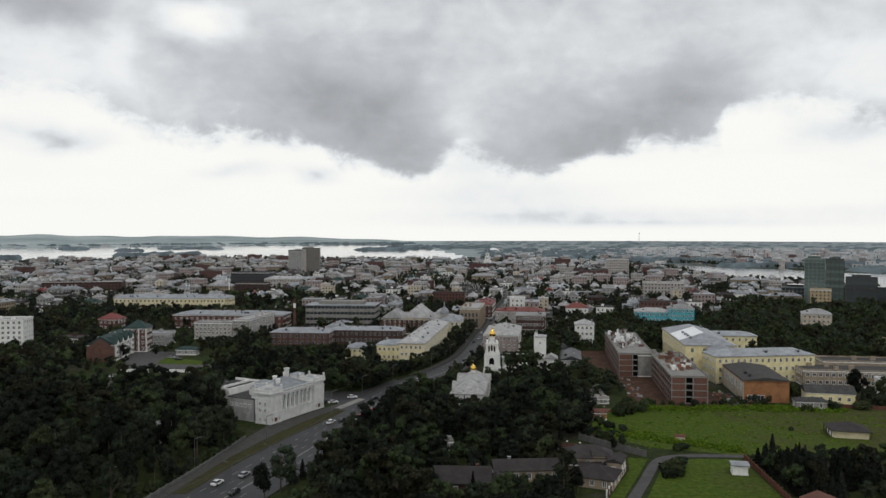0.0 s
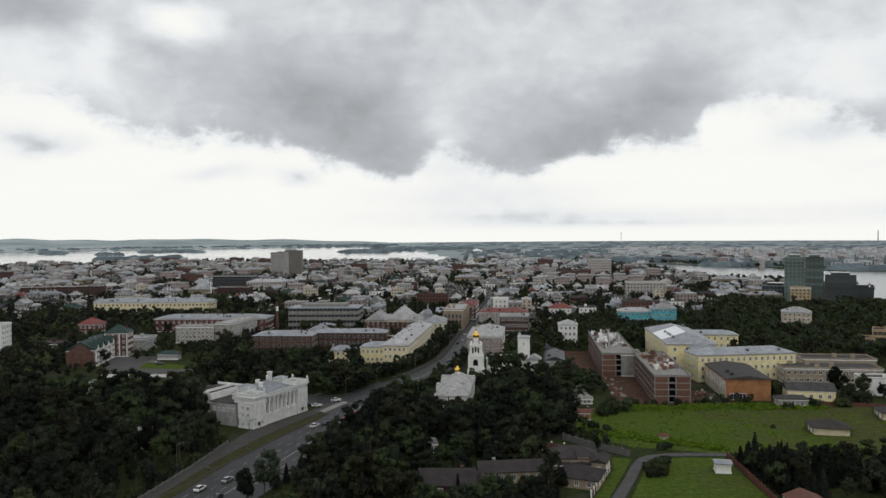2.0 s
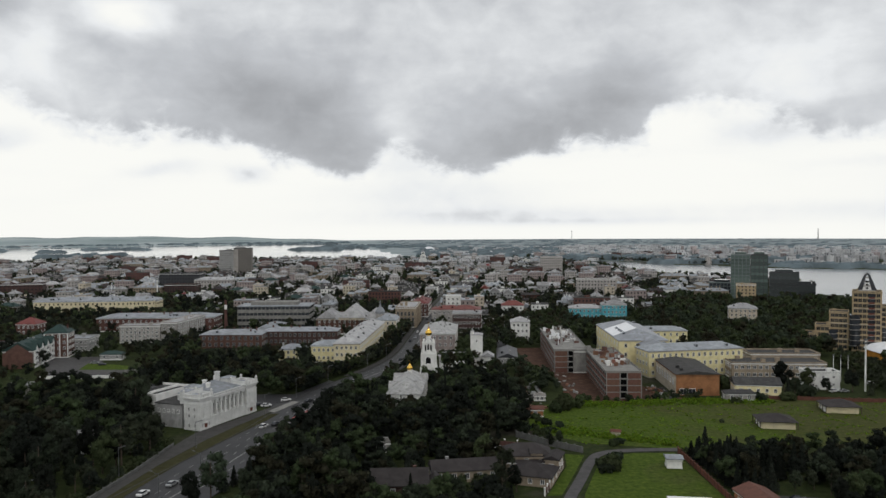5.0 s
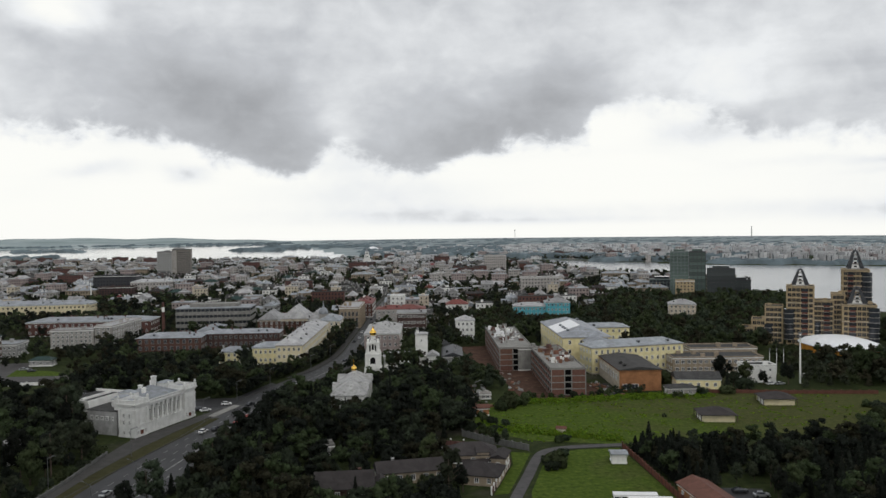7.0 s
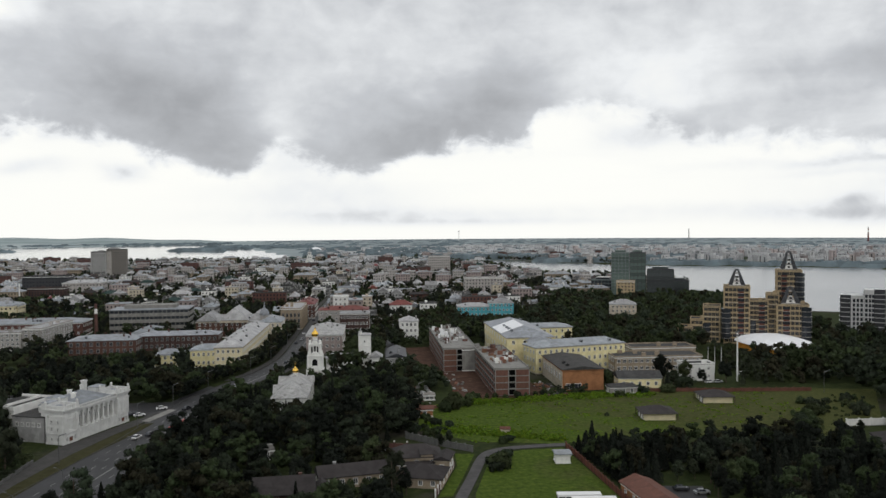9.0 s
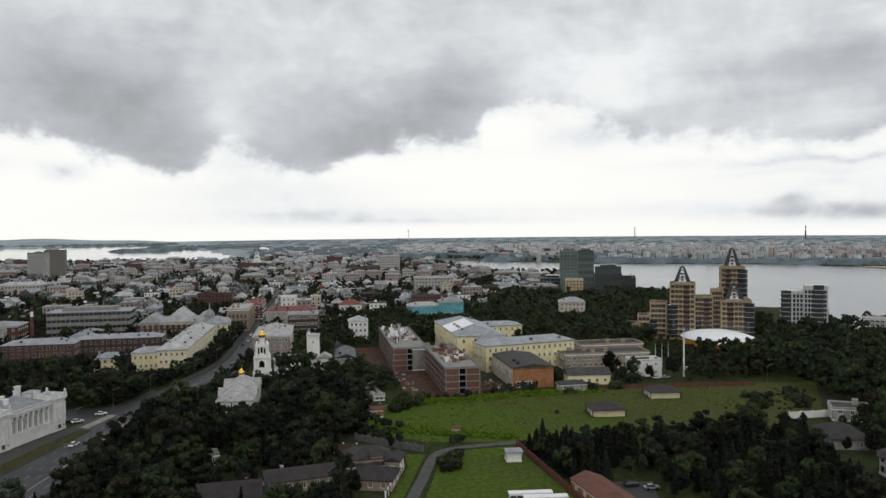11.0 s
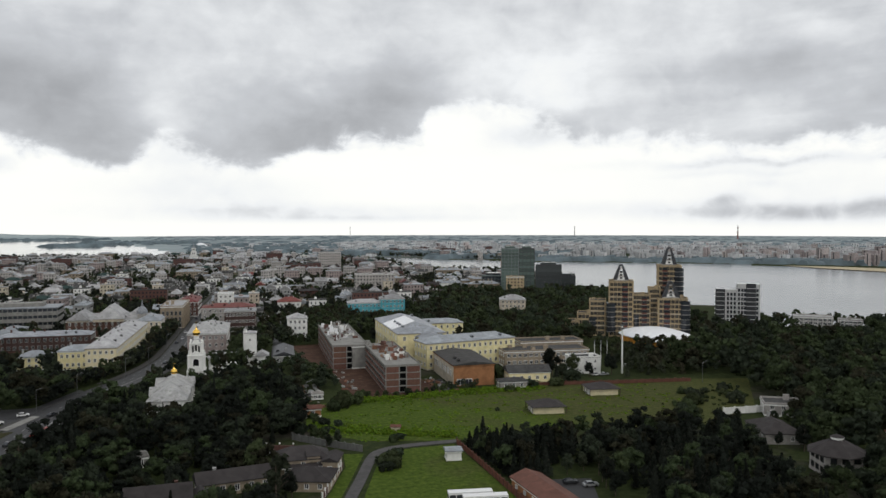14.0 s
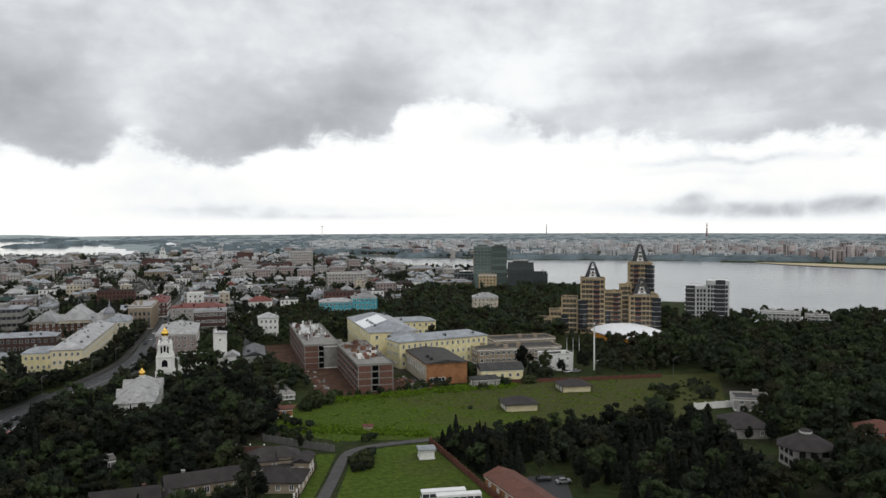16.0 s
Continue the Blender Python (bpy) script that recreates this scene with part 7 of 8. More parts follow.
for x, y, size in [(119, 196, 0.7), (121, 201, 0.6), (118, 190, 0.75), (123, 206, 0.6), (125, 198, 0.8), (121, 211, 0.5), (115, 210, 0.45), (127, 212, 0.6), (-87, 296, 1.3), (-91, 303, 1.45), (-94, 309, 1.4), (-88, 306, 1.2), (-92, 318, 1.0), (-96, 326, 1.1), (-89, 309, 0.8), (-100, 336, 1.1), (-86, 300, 0.7), (-80, 292, 0.55), (-104, 322, 1.1), (22, 250, 0.6), (28, 247, 0.65), (34, 250, 0.6), (56, 258, 0.5), (61, 262, 0.45), (-8, 222, 0.8), (-10, 230, 0.9), (20, 226, 0.5), (190, 208, 0.85), (196, 203, 0.8), (204, 208, 0.9), (184, 214, 0.8), (188, 226, 0.6), (176, 176, 0.7), (182, 173, 0.75), (191, 172, 0.85), (197, 178, 0.9), (212, 232, 0.7), (218, 228, 0.8), (234, 238, 0.9), (238, 246, 0.8), (-4, 212, 0.8), (0, 208, 0.7), (16, 208, 0.8), (20, 240, 0.7), (32, 242, 0.8), (30, 252, 0.9), (36, 232, 0.6), (38, 218, 0.8), (-46, 219, 1.05), (-49, 212, 0.95), (-33, 248, 1.15), (-30, 256, 1.0), (-27, 245, 1.1), (10, 207, 0.75), (27, 219, 0.9), (33, 212, 1.0), (21, 211, 0.9), (178, 333, 0.95), (182, 331, 0.8), (190, 336, 1.0), (196, 330, 0.7), (208, 330, 0.8)]:
    if min(size, tallest(x, y) / 11.5) > 0.22:
        plant("tree", x, y, min(size, tallest(x, y) / 11.5), rnd)
for x, y, size in [(99 + (i % 4) * 3.1, 207 + i * 1.15, 0.6 + 0.05 * (i * 7 % 6)) for i in range(34)] + [(-44, 226, 0.8), (-39, 236, 0.7), (-42, 231, 0.6), (8, 209, 0.75), (174, 322, 0.8)]:
    plant("fir", x, y, size, rnd)
for x0, x1, y0, y1, n, s0, s1 in ((31, 48, 404, 410, 16, 0.8, 1.1), (33, 48, 421, 440, 30, 1.15, 1.4), (56, 64, 398, 404, 4, 0.5, 0.7), (64, 80, 346, 404, 24, 0.5, 0.95), (58, 68, 446, 476, 10, 0.7, 1.1), (76, 92, 470, 500, 10, 0.7, 1.1), (84, 96, 472, 500, 6, 0.8, 1.2), (50, 60, 500, 560, 10, 0.6, 0.9), (-150, -60, 455, 500, 26, 0.6, 1.0), (-210, -110, 610, 668, 40, 0.8, 1.15), (-120, -50, 630, 690, 26, 0.7, 1.1), (125, 142, 326, 330, 5, 0.25, 0.4)):
    for _ in range(n):
        x, y = rnd.uniform(x0, x1), rnd.uniform(y0, y1)
        if clear(x, y, 1.5) and road_gap(x, y) > 2:
            wood("town_woods", x, y, rnd.uniform(s0, s1), rnd)
for i in range(64):
    t = rnd.random()
    plant("bush", 190 + 52 * t + rnd.gauss(0, 3), 258 + 30 * t + rnd.gauss(0, 5.5), rnd.choice((0.3, 0.4, 0.55, 0.75, 1.0)) * rnd.uniform(0.8, 1.2), rnd)
for i in range(13):
    plant("bush", 84 + i * 4.2 + rnd.uniform(-1, 1), 326 + rnd.uniform(-1.5, 1.5), rnd.uniform(0.6, 1.1), rnd)
for i in range(30):
    plant("bush", 99 + i * 3.1 + rnd.uniform(-1, 1), 250.5 - 0.11 * i + rnd.uniform(-2, 3), rnd.uniform(0.45, 0.9), rnd)


for i in range(22):
    t = i / 21
    plant("bush", -84 + 12.5 * t + rnd.uniform(-1.5, 0.3), 212 + 66 * t + rnd.uniform(-1, 1), rnd.uniform(0.6, 1.2), rnd)


for i in range(34):
    plant("bush", rnd.uniform(46, 64), rnd.uniform(268, 322), rnd.uniform(0.35, 1.0), rnd)


def tall_weeds():
    """Lumps of tall weeds along the meadow's edges."""
    r_ = np.random.default_rng(3)
    v, f, n = [], [], 0
    for i in range(1420):
        t = r_.random()
        if i < 800:
            x, y = 84 + 80 * t, 322 - 2 * t + r_.normal(0, 3.5)
        elif i < 1150:
            x, y = 56 + 44 * t, 282 - 26 * t + abs(r_.normal(0, 5))
        else:
            x, y = 60 + 150 * t, 262 + r_.random() * 50
        if not inside(x, y, MEADOW):
            continue
        k = 9
        s_ = r_.uniform(0.35, 0.8) * (1.5 if i < 1150 else 0.5)
        pos = np.stack([x + r_.normal(0, 0.8, k), y + r_.normal(0, 0.8, k), r_.uniform(0.1, 0.9, k) * s_], 1)
        p = leaf_quads(r_, pos, np.tile([0, -0.3, 0.9], (k, 1)), 0.3)
        v.append(p), f.append(np.arange(4 * k).reshape(k, 4) + n)
        n += 4 * k
    ob = new("weeds", quad_mesh("weeds", np.concatenate(v), np.concatenate(f), "weeds"))
    tagged(ob, "tall yellowish green weeds along the meadow", "weeds", kind="stuff")


tall_weeds()

# ---- the old town ----
TOWN_WALLS = ["plaster_pale", "plaster_cream", "plaster_grey", "plaster_tan", "brick_red", "plaster_pink", "plaster_white", "plaster_pale", "plaster_grey"]
TOWN_ROOFS = ["roof_pale", "roof_metal", "roof_pale", "roof_bitumen", "roof_metal", "roof_pale", "roof_pale", "roof_brown", "roof_metal", "roof_metal", "roof_bitumen", "roof_pale", "roof_green", "roof_red"]


def town_house(i, rnd):
    """A plain town house with a joined set of small windows."""
    w, d = rnd.choice([rnd.uniform(8, 14), rnd.uniform(10, 18), rnd.uniform(16, 32)]), rnd.uniform(8, 13)
    storeys = rnd.choice([1, 2, 2, 2, 3, 3, 4])
    h = 3.3 * storeys + 0.8
    flat = storeys > 3 or rnd.random() < 0.25
    wm, rm = TOWN_WALLS[i % len(TOWN_WALLS)], rnd.choice(TOWN_ROOFS)
    top = thing("town_house", pose(0, 0, -300), "%s town house under a %s roof" % (dict(plaster_pale="pale rendered", plaster_white="white rendered", plaster_cream="cream rendered", brick_red="red brick", plaster_pink="dusky pink", plaster_grey="grey rendered", plaster_tan="brownish rendered", brick_dark="dark brick")[wm], dict(roof_pale="pale metal", roof_metal="grey metal", roof_bitumen="dark", roof_brown="brown", roof_red="red", roof_green="dark green")[rm]), "house", "old town houses")
    s = Shape(wm)
    s.box(-w / 2, -d / 2, -0.5, w / 2, d / 2, h)
    s.box(-w / 2 - 0.25, -d / 2 - 0.25, h - 0.4, w / 2 + 0.25, d / 2 + 0.25, h - 0.01)
    wing = rnd.random() < 0.6
    wx, wh = rnd.choice((-1, 1)) * w * 0.28, h - rnd.choice((0.02, 1.2, 3.3))
    if wing:
        s.box(wx - 4, d / 2 - 0.02, -0.5, wx + 4, d / 2 + 9, wh)
    s.link("wall", top)
    r = Shape(rm, wm)
    if wing:
        r.hip(wx - 4.4, d / 2 - 3.5, wx + 4.4, d / 2 + 9.4, wh, 1.8, inset=0.0)
    if flat:
        r.box(-w / 2 - 0.2, -d / 2 - 0.2, h, w / 2 + 0.2, d / 2 + 0.2, h + 0.5)
        r.box(-w * 0.2, -d * 0.1, h + 0.5, -w * 0.05, d * 0.2, h + 1.9, 1)
    else:
        r.hip(-w / 2 - 0.5, -d / 2 - 0.5, w / 2 + 0.5, d / 2 + 0.5, h, rnd.uniform(2.2, 4.0), inset=rnd.choice([None, None, 0.0]))
        r.box(w * 0.15, -0.5, h, w * 0.15 + 0.9, 0.5, h + 4.4, 1)
        r.box(-w * 0.3, 0.5, h, -w * 0.3 + 0.8, 1.4, h + 3.8, 1)
        for k in range(int(w / 5)):
            u = -w / 2 + (k + 0.5) * 5 + rnd.uniform(-1, 1)
            r.box(u - 0.6, -d * 0.36, h, u + 0.6, -d * 0.12, h + rnd.uniform(1.6, 2.6), rnd.choice((0, 1)))
            r.box(u + 1.2, d * 0.1, h, u + 1.9, d * 0.1 + 0.7, h + rnd.uniform(3.0, 4.6), 1)
    r.link("roof", top)
    g_ = Shape("window_glass", "plaster_white")
    nb, ns = int(w / 2.7), int(d / 3.2)
    for k in range(storeys):
        z = 1.2 + k * 3.3
        for j in range(nb):
            u = -w / 2 + (j + 0.5) * w / nb
            g_.box(u - 0.55, -d / 2 - 0.06, z, u + 0.55, -d / 2, z + 1.6)
        for j in range(ns):
            u = -d / 2 + (j + 0.5) * d / ns
            for sx in (-1, 1):
                g_.box(min(sx * w / 2, sx * (w / 2 + 0.06)), u - 0.55, z, max(sx * w / 2, sx * (w / 2 + 0.06)), u + 0.55, z + 1.6)
    g_.link("glazing", top, kind="stuff")
    return top, w, d


rnd = random.Random(11)
TEMPLATES = [town_house(i, rnd) for i in range(27)]
used = [False] * len(TEMPLATES)
built = 0
turn = radians(-8)
ux, uy = (math.cos(turn), math.sin(turn)), (-math.sin(turn), math.cos(turn))
NO_TOWN = [Z_MID, Z_RIGHT, Z_LEFT, Z_HALL, Z_CENTRE, Z_YARDS, Z_MID2, MEADOW]


REST = {}
# Far joined houses trade cream and red for greys, in place of haze.
HAZE_SWAPS = dict(plaster_cream="plaster_pale", roof_red="roof_metal")


def put_house(x, y, rz):
    global built
    k = rnd.randrange(len(TEMPLATES))
    top, w, d = TEMPLATES[k]
    if not clear(x, y, max(w, d) * 0.5 + 0.5) or road_gap(x, y) < max(w, d) * 0.42 + 1.5:
        return False
    m = pose(x, y, 0, 0, 0, rz)
    if not used[k]:
        top.matrix_world = m
        used[k] = True
    elif built < 248:
        copy_thing(top, m)
    else:
        for part_ in top.children:
            me = part_.data
            c, s_ = math.cos(radians(rz)), math.sin(radians(rz))
            for p in me.polygons:
                pts = [me.vertices[j].co for j in p.vertices]
                REST.setdefault(HAZE_SWAPS.get(me.materials[p.material_index].name, me.materials[p.material_index].name), []).append([(x + q.x * c - q.y * s_, y + q.x * s_ + q.y * c, q.z) for q in pts])
    FOOT.append((x, y, rz, w / 2, d / 2))
    built += 1
    return True


for i in range(46):
    y = 664 + i * 15.0
    for side in (-1, 1):
        put_house(float(np.interp(y, [p[1] for p in ROAD_LINE], [p[0] for p in ROAD_LINE])) + side * rnd.uniform(14, 17), y, -8 + rnd.choice([0, 90]))
depth = 470.0
while depth < 1780:
    gap = 15 + (depth - 470) * 0.010
    across = -1150.0
    while across < 640:
        x = across * ux[0] + depth * uy[0] + rnd.uniform(-4, 4)
        y = across * ux[1] + depth * uy[1] + rnd.uniform(-4, 4)
        a, r = polar(x, y)
        across += rnd.uniform(12, 22) + (depth - 470) * 0.008
        if not -33 < a < 38 or in_water(x, y, 26) or in_water(x, y + 40) or any(inside(x, y, z) for z in NO_TOWN):
            continue
        if a > 20 and r < 760 or a > 27 or (r < 560 and a > -9 and a <= 9) or (r < 640 and a > 9) or (-34 < a < -12 and r < 750) or (-12 <= a < -1 and r < 655):
            continue
        if built < 1700:
            if rnd.random() < (0.3 if r < 900 and a < -10 else 0.42 if r < 820 else 0.56) and put_house(x, y, -8 + rnd.choice([0, 0, 90]) + rnd.uniform(-3, 3)):
                continue
        if clear(x, y, 3) and road_gap(x, y) > 4:
            for _ in range(3):
                wood("town_trees", x + rnd.uniform(-7, 7), y + rnd.uniform(-6, 6), rnd.uniform(0.6, 1.05), rnd)
    depth += gap
for i, (top, w, d) in enumerate(TEMPLATES):
    if not used[i]:
        top.matrix_world = pose(-330 - 40 * (i % 5), 640 + 24 * (i // 5), 0, 0, 0, -8)
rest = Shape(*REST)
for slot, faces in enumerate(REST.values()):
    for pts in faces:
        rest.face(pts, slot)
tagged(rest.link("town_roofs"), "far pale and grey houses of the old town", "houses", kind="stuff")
# trees in the gaps of the town
for _ in range(3600):
    a, r = rnd.uniform(-32, 27), math.sqrt(rnd.uniform(480 ** 2, 1650 ** 2))
    x, y = r * math.sin(radians(a)), r * math.cos(radians(a))
    if clear(x, y, 1.5) and road_gap(x, y) > 3 and not in_water(x, y, 10):
        wood("town_trees", x, y, rnd.uniform(0.5, 0.95), rnd)
for _ in range(2600):
    a, r = rnd.uniform(-32, 22), rnd.uniform(480, 1000)
    x, y = r * math.sin(radians(a)), r * math.cos(radians(a))
    if clear(x, y, 1.0) and road_gap(x, y) > 3:
        wood("town_trees", x, y, rnd.uniform(0.6, 1.05), rnd)
# thin woods on the near banks and the islands
for _ in range(520):
    a = rnd.uniform(-31, 1) if rnd.random() < 0.5 else rnd.uniform(13, 30)
    r = shore(NEAR_SHORE, a) - rnd.uniform(4, 60)
    wood("bank_trees", r * math.sin(radians(a)), r * math.cos(radians(a)), rnd.uniform(0.7, 1.2), rnd)
WOOD_LABELS = dict(near_woods="dense dark green broadleaf wood by the avenue", right_woods="wide dark green wood towards the river", mast_trees="dark green trees round a floodlight mast", town_woods="green park trees between old houses", left_woods="dark trees between yards and houses", street_trees="row of dark green street trees", town_trees="green trees scattered among town roofs", bank_trees="low dark trees along the river bank")
for (key, hue), items in WOODS.items():
    vs, fs, n = [], [], 0
    for p, f in items:
        vs.append(p), fs.append(f + n)
        n += len(p)
    ob = new(key, quad_mesh(key, np.concatenate(vs), np.concatenate(fs), ("leaves", "leaves_dark", "leaves_olive", "leaves_light")[hue]))
    tagged(ob, WOOD_LABELS[key], "woods", kind="stuff")

# ---- far banks ----


def far_city(name, label, rows, mat, seed):
    """Blocks of flats on the far bank, too far off to pick apart, with floor bands."""
    r_ = random.Random(seed)
    s = Shape(mat, "window_glass", "roof_pale")
    for a0, a1, d0, d1, n, h0, h1, w0, w1 in rows:
        for _ in range(n):
            a, r = r_.uniform(a0, a1), r_.uniform(d0, d1)
            x, y = r * math.sin(radians(a)), r * math.cos(radians(a))
            if in_water(x, y, 6):
                continue
            w, d, h = r_.uniform(w0, w1), r_.uniform(10, 16), r_.uniform(h0, h1)
            g = radians(-a + r_.choice([0, 30, -30, 60]))
            c, t = math.cos(g), math.sin(g)

            def at(u, v, z):
                return (x + u * c - v * t, y + u * t + v * c, z)

            p = [at(u, v, z) for z in (-1, h) for u, v in ((-w / 2, -d / 2), (w / 2, -d / 2), (w / 2, d / 2), (-w / 2, d / 2))]
            s.solid(p, [(0, 1, 5, 4), (1, 2, 6, 5), (2, 3, 7, 6), (3, 0, 4, 7)])
            s.solid(p[4:], [(0, 1, 2, 3)], 2)
            for k in range(int(w / 7)):
                u = -w / 2 + 3.5 + k * 7
                s.face([at(u, -d / 2 - 0.25, 1.5), at(u + 1.6, -d / 2 - 0.25, 1.5), at(u + 1.6, -d / 2 - 0.25, h - 1.5), at(u, -d / 2 - 0.25, h - 1.5)], 1)
    tagged(s.link(name), label, "city", kind="stuff")


far_city("far_city", "pale blocks of flats on the far bank", [(19, 62, 1640, 2080, 820, 5, 15, 5, 16), (28, 62, 1500, 1700, 150, 5, 15, 6, 18), (19, 62, 1700, 2000, 60, 15, 21, 5, 9), (14, 62, 2080, 2800, 420, 3, 9, 8, 30), (4, 20, 1900, 2700, 150, 4, 9, 10, 30)], "far_wall", 2)
far_city("far_city", "reddish brick high blocks on the far bank", [(46, 53, 1430, 1620, 26, 12, 28, 6, 12), (36, 46, 1560, 1750, 34, 9, 20, 6, 13), (20, 60, 1700, 2200, 110, 6, 17, 6, 18)], "far_brick", 7)
far_city("far_city", "low pale buildings near the river mouth", [(-30, 12, 1500, 1720, 150, 4, 10, 10, 34), (-29, -8, 3450, 3700, 60, 4, 9, 16, 50), (4, 16, 1500, 1700, 60, 5, 9, 12, 36)], "far_wall", 9)


def far_strips():
    """Wooded islands, spits and belts of trees on the far banks, as low uneven ridges."""
    r_ = random.Random(4)
    # The pale bluish tree colour has distance haze mixed into it.
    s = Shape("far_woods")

    def belt(a0, a1, r0, r1, h, n):
        for i in range(n):
            a = a0 + (a1 - a0) * (i + r_.random()) / n
            r = r0 + (r1 - r0) * r_.random()
            x, y, w, hh = r * math.sin(radians(a)), r * math.cos(radians(a)), r_.uniform(14, 34), h * r_.uniform(0.6, 1.25)
            s.solid([(x - w, y, -1.5), (x, y - w * 0.5, -1.5), (x + w, y, -1.5), (x, y + w * 0.5, -1.5), (x - w * 0.45, y, hh * 0.85), (x, y - w * 0.25, hh * 0.8), (x + w * 0.4, y, hh), (x, y + w * 0.2, hh * 0.9)], [(0, 1, 5, 4), (1, 2, 6, 5), (2, 3, 7, 6), (3, 0, 4, 7), (4, 5, 6, 7)])

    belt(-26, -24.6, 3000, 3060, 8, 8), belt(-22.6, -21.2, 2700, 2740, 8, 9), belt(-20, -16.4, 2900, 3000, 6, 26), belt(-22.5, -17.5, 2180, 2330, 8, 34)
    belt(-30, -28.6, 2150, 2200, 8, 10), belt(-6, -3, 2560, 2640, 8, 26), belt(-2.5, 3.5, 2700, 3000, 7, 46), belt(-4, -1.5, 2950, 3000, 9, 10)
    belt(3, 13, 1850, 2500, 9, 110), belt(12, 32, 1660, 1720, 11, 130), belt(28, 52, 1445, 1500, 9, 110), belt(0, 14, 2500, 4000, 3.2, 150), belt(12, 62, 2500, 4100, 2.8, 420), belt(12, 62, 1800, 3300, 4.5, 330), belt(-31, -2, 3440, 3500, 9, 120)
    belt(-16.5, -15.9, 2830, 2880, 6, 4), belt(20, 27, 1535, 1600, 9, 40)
    tagged(s.link("far_woods"), "dark tree belts and islands along far banks, haze in their colour", "woods", kind="stuff")
    b = Shape("sand")
    pts = [(44, 1400), (47, 1330), (50, 1290), (54, 1270), (60, 1270), (60, 1360), (53, 1350), (48, 1390)]
    b.face([(r * math.sin(radians(a)), r * math.cos(radians(a)), 0.4) for a, r in reversed(pts)])
    tagged(b.link("sand_bank"), "pale sandy bank along the far shore", "beach", kind="structure")


far_strips()

# ---- cars, lamps ----


def car(mat, label, category="car", bus=False):
    top = thing("car" if not bus else "bus", pose(0, 0, -200), label, category, "vehicles on the avenue")
    if bus:
        s = Shape(mat)
        s.box(-1.25, -5.8, 0.4, 1.25, 5.8, 1.5)
        s.box(-1.22, -5.75, 2.5, 1.22, 5.75, 3.1)
        for v in np.linspace(-5.7, 5.5, 7):
            s.box(-1.24, v, 1.5, -1.1, v + 0.2, 2.5)
            s.box(1.1, v, 1.5, 1.24, v + 0.2, 2.5)
        s.link("body", top)
        g_ = Shape("window_glass")
        g_.box(-1.18, -5.78, 1.5, 1.18, 5.78, 2.5)
        g_.link("window_band", top)
        wheels, r = [(-1.05, -3.6), (1.05, -3.6), (-1.05, 3.6), (1.05, 3.6)], 0.5
    else:
        s = Shape(mat)
        w = 0.86
        prof = [(-2.1, 0.32), (-2.15, 0.75), (-1.95, 0.95), (2.0, 0.9), (2.12, 0.68), (2.1, 0.32)]
        n = len(prof)
        s.solid([(-w, v, z) for v, z in prof] + [(w, v, z) for v, z in prof], [tuple(range(n)), tuple(reversed(range(n, 2 * n)))] + [(i, n + i, n + (i + 1) % n, (i + 1) % n) for i in range(n)])
        s.link("body", top)
        c = Shape(mat, "window_glass")
        lo, hi = [(-w * 0.95, -1.75), (w * 0.95, -1.75), (w * 0.95, 1.0), (-w * 0.95, 1.0)], [(-w * 0.75, -1.2), (w * 0.75, -1.2), (w * 0.75, 0.35), (-w * 0.75, 0.35)]
        c.solid([(x, y, 0.93) for x, y in lo] + [(x, y, 1.45) for x, y in hi], [(0, 1, 5, 4), (1, 2, 6, 5), (2, 3, 7, 6), (3, 0, 4, 7)], 1)
        c.solid([(x, y, 1.45) for x, y in hi], [(0, 1, 2, 3)], 0)
        c.link("cabin", top)
        wheels, r = [(-0.8, -1.35), (0.8, -1.35), (-0.8, 1.3), (0.8, 1.3)], 0.32
    for u, v in wheels:
        wm = Shape("rubber")
        ring = [(v + r * math.cos(g), r + 0.05 + r * math.sin(g)) for g in np.linspace(0, 2 * math.pi, 11)[:-1]]
        n = len(ring)
        wm.solid([(u - 0.12, y, z) for y, z in ring] + [(u + 0.12, y, z) for y, z in ring], [tuple(reversed(range(n))), tuple(range(n, 2 * n))] + [(i, (i + 1) % n, n + (i + 1) % n, n + i) for i in range(n)])
        wm.link("wheel", top)
    return top


CAR_KINDS = [car("car_white", "white saloon car on the avenue"), car("car_dark", "dark saloon car on the avenue"), car("car_silver", "silver saloon car on the avenue")]
BUSES = [car("car_red", "red city bus on the avenue", "bus", True), car("car_white", "white coach parked beside a lawn", "bus", True)]
placed = set()


def drive(kind, x, y, heading):
    m = pose(x, y, 0.06, 0, 0, -heading)
    if kind in placed:
        copy_thing(kind, m)
    else:
        kind.matrix_world = m
        placed.add(kind)


W_, D_, S_ = CAR_KINDS
for kind, x, y, hd in [(W_, -66, 226, 18), (S_, -60, 233.5, 18), (D_, -59, 218, 198), (D_, -39, 300, 22), (W_, -43, 297, 22), (D_, -32, 312, 22), (S_, -26, 322, 200), (D_, -30, 338, 30), (W_, -40, 341, 80), (D_, -20, 352, 30), (D_, -22, 361, 205), (S_, -12, 378, 27), (W_, 17.5, 452, 10), (D_, 12, 436, 15), (D_, 20, 505, 9), (S_, 24, 520, 190), (W_, 27, 548, 9), (D_, 38, 620, 9), (W_, -47, 331, 60), (D_, -50, 333, 60)]:
    drive(kind, x, y, hd)
for kind, x, y, hd in [(W_, 38.5, 260, 70), (D_, 112, 203, 100), (S_, 116, 199, 100), (W_, 200, 331, 80), (S_, 204, 330, 85), (D_, -150, 440, 80), (S_, -156, 446, 80), (W_, 226, 345, 60)]:
    drive(kind, x, y, hd)
drive(BUSES[0], -29.5, 303, 20)
drive(BUSES[1], 80.5, 199.5, 103)
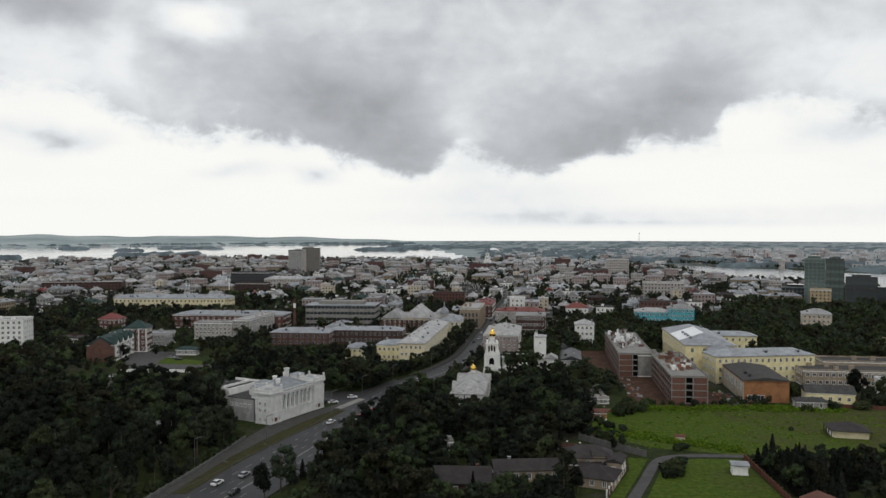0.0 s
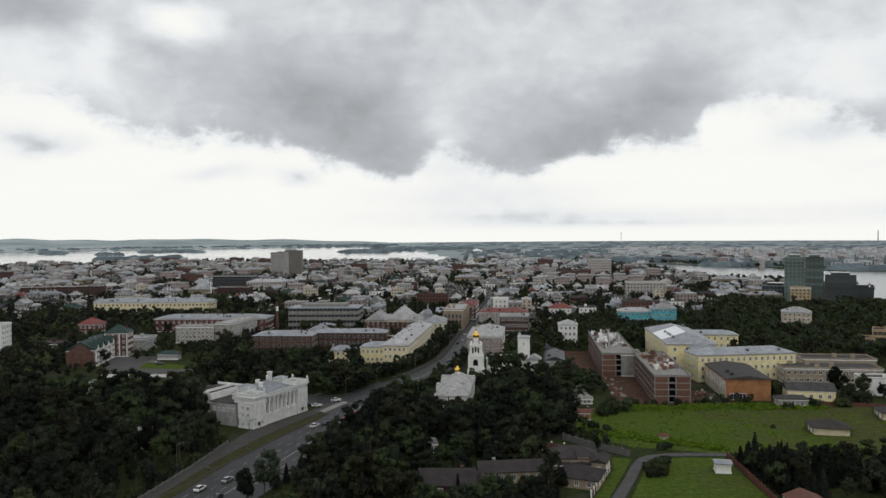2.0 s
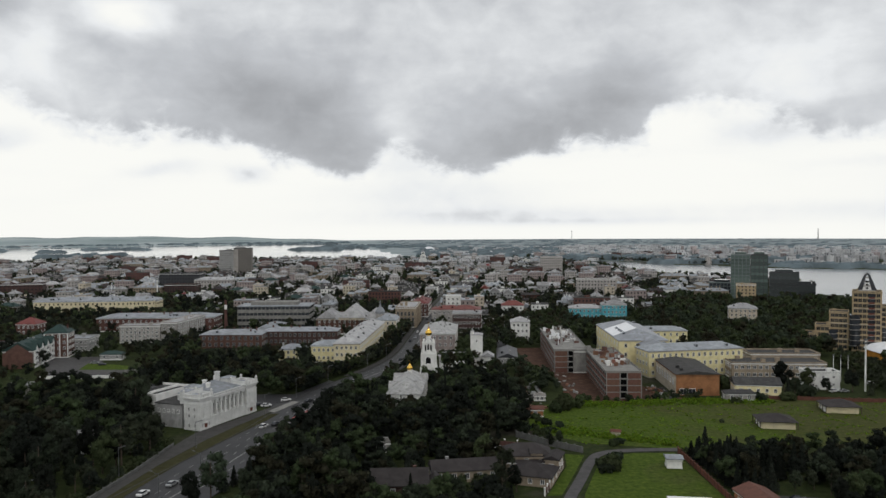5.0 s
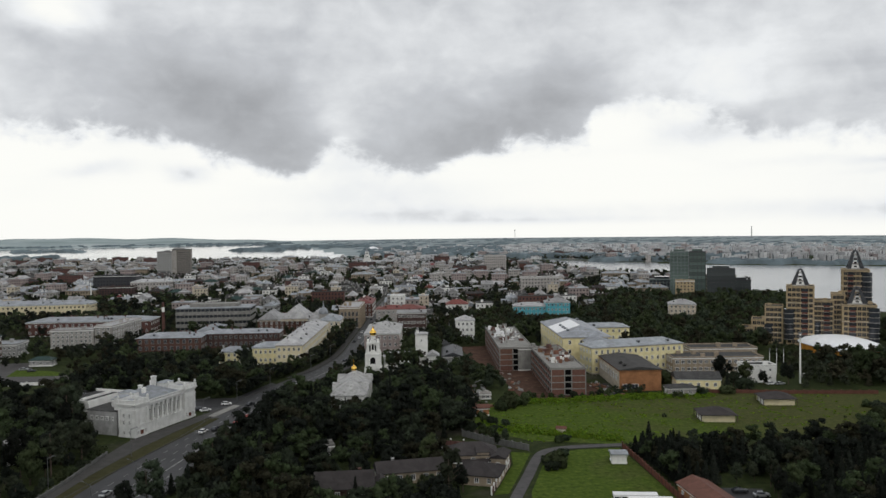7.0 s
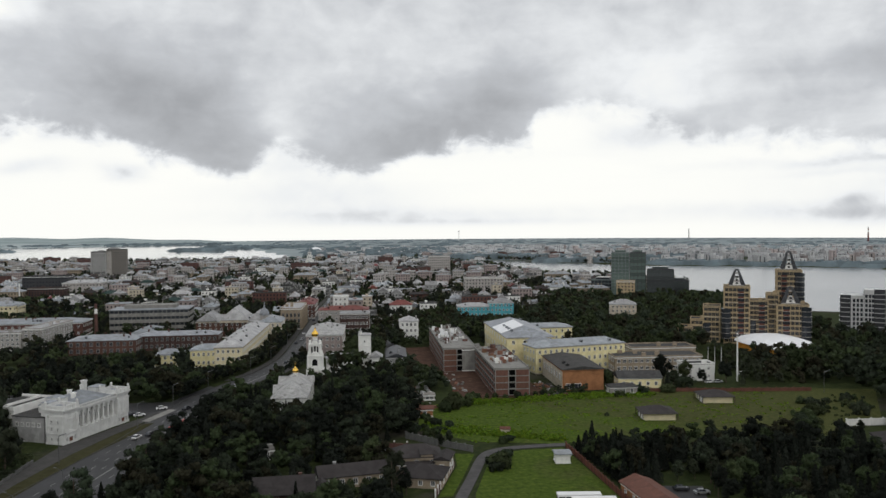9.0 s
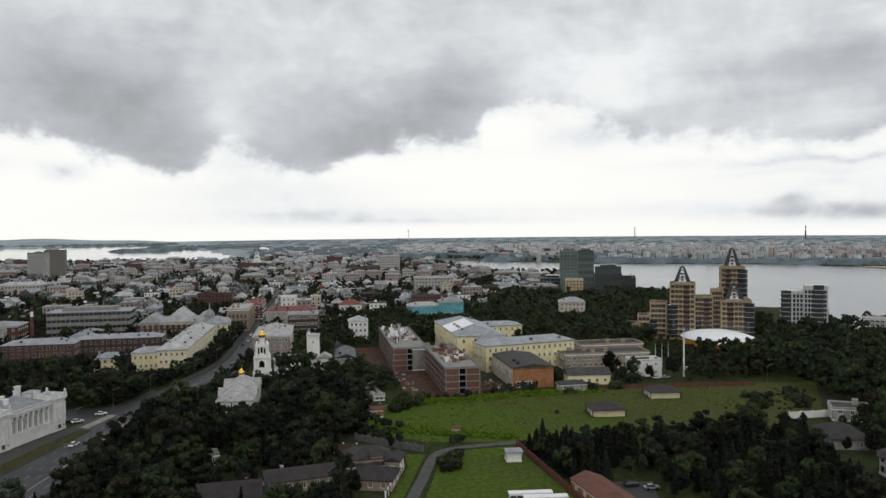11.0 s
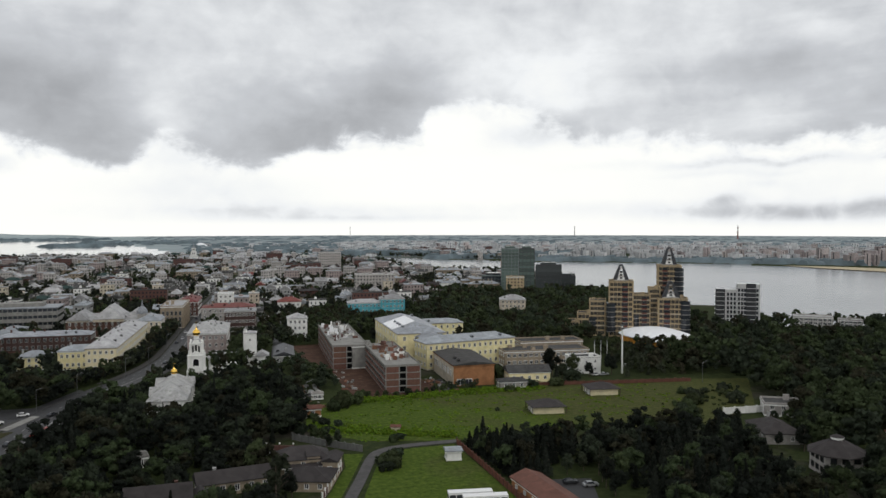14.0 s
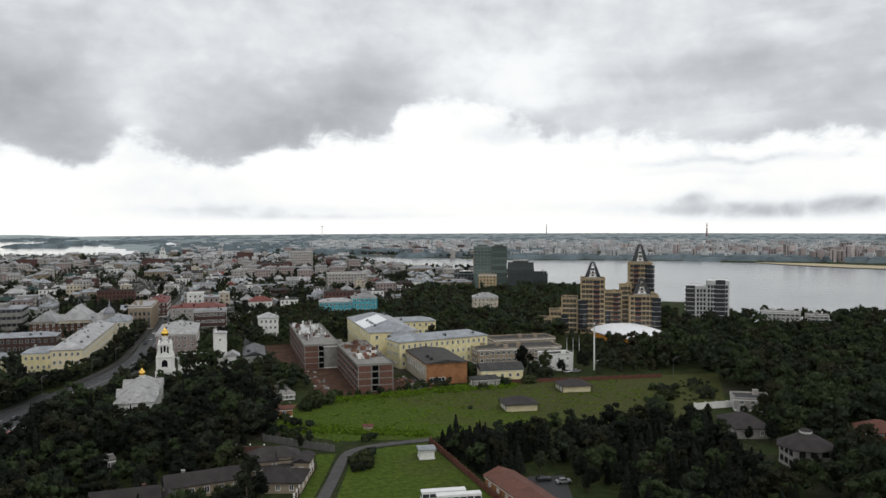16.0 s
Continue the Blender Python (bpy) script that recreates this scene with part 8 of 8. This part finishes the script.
drive(BUSES[1], 83, 195.5, 103)


def street_lamp():
    top = thing("street_lamp", pose(0, 0, -100), "grey steel street lamp with curved arm", "street lamp", "street lamps")
    s = Shape("steel")
    s.turned(0, 0, [(0.11, -0.2), (0.07, 9.0)], 8)
    s.link("pole", top)
    s = Shape("steel")
    s.solid([(-0.06, -0.06, 8.7), (0.06, -0.06, 8.7), (0.06, 0.06, 8.9), (-0.06, 0.06, 8.9), (1.9, -0.05, 9.5), (2.0, -0.05, 9.5), (2.0, 0.05, 9.6), (1.9, 0.05, 9.6)], [(0, 1, 5, 4), (1, 2, 6, 5), (2, 3, 7, 6), (3, 0, 4, 7), (4, 5, 6, 7)])
    s.link("arm", top)
    s = Shape("steel")
    s.solid([(1.8, -0.16, 9.5), (2.7, -0.12, 9.6), (2.7, 0.12, 9.6), (1.8, 0.16, 9.5), (1.8, -0.12, 9.68), (2.6, -0.08, 9.72), (2.6, 0.08, 9.72), (1.8, 0.12, 9.68)], [(0, 1, 5, 4), (1, 2, 6, 5), (2, 3, 7, 6), (3, 0, 4, 7), (4, 5, 6, 7), (0, 3, 2, 1)])
    s.link("lamp_head", top)
    return top


LAMP = street_lamp()
first = True
for x, y, rz in [(-92, 213, -20), (-78, 243, -20), (-62, 272, -20), (-45, 313, -20), (-59, 216, 160), (-38, 262, 160), (-52, 234, 160), (-36, 345, -30), (-24, 372, -30), (-6, 405, -30), (4, 436, 0), (14, 480, 0), (22, 530, 0), (32, 590, 0), (62, 322, 0), (236, 300, 0), (246, 262, 180)]:
    m = pose(x, y, 0, 0, 0, rz)
    if first:
        LAMP.matrix_world, first = m, False
    else:
        copy_thing(LAMP, m)
heap = Shape("plaster_cream", "roof_rust")
heap.box(-1.6, -1.0, -0.2, 1.6, 1.0, 1.3)
heap.hip(-1.9, -1.3, 1.9, 1.3, 1.3, 0.7, 1, 0.0, 0.08)
tagged(heap.link("crate_shed"), "small tan wooden shelter on the meadow", "shelter").matrix_world = pose(83.5, 273, 0, 0, 0, -20)


def rubble():
    r_ = random.Random(8)
    for _ in range(84):
        s = Shape(r_.choice(["concrete", "brick_stub", "plaster_grey", "brick_red", "gravel"]))
        u, v, h = r_.uniform(0.4, 1.6), r_.uniform(0.3, 1.0), r_.uniform(0.3, 1.1)
        s.solid([(-u, -v, -0.1), (u, -v * 0.8, -0.1), (u * 0.9, v, -0.1), (-u * 0.8, v, -0.1), (-u * 0.8, -v * 0.8, h), (u * 0.7, -v * 0.7, h * 0.8), (u * 0.8, v * 0.7, h), (-u * 0.7, v * 0.8, h * 0.9)], [(0, 1, 5, 4), (1, 2, 6, 5), (2, 3, 7, 6), (3, 0, 4, 7), (4, 5, 6, 7)])
        spot = r_.choice([(123, 338, 4, 15), (123, 338, 4, 15), (62, 316, 6, 8), (86, 362, 5, 25), (66, 345, 6, 12)])
        ob = tagged(s.link("rubble"), "pile of broken bricks and slabs on bare earth", "rubble", "site rubble")
        ob.matrix_world = pose(spot[0] + r_.uniform(-spot[2], spot[2]), spot[1] + r_.uniform(-spot[3], spot[3]), 0.05, 0, 0, r_.uniform(0, 360))


rubble()
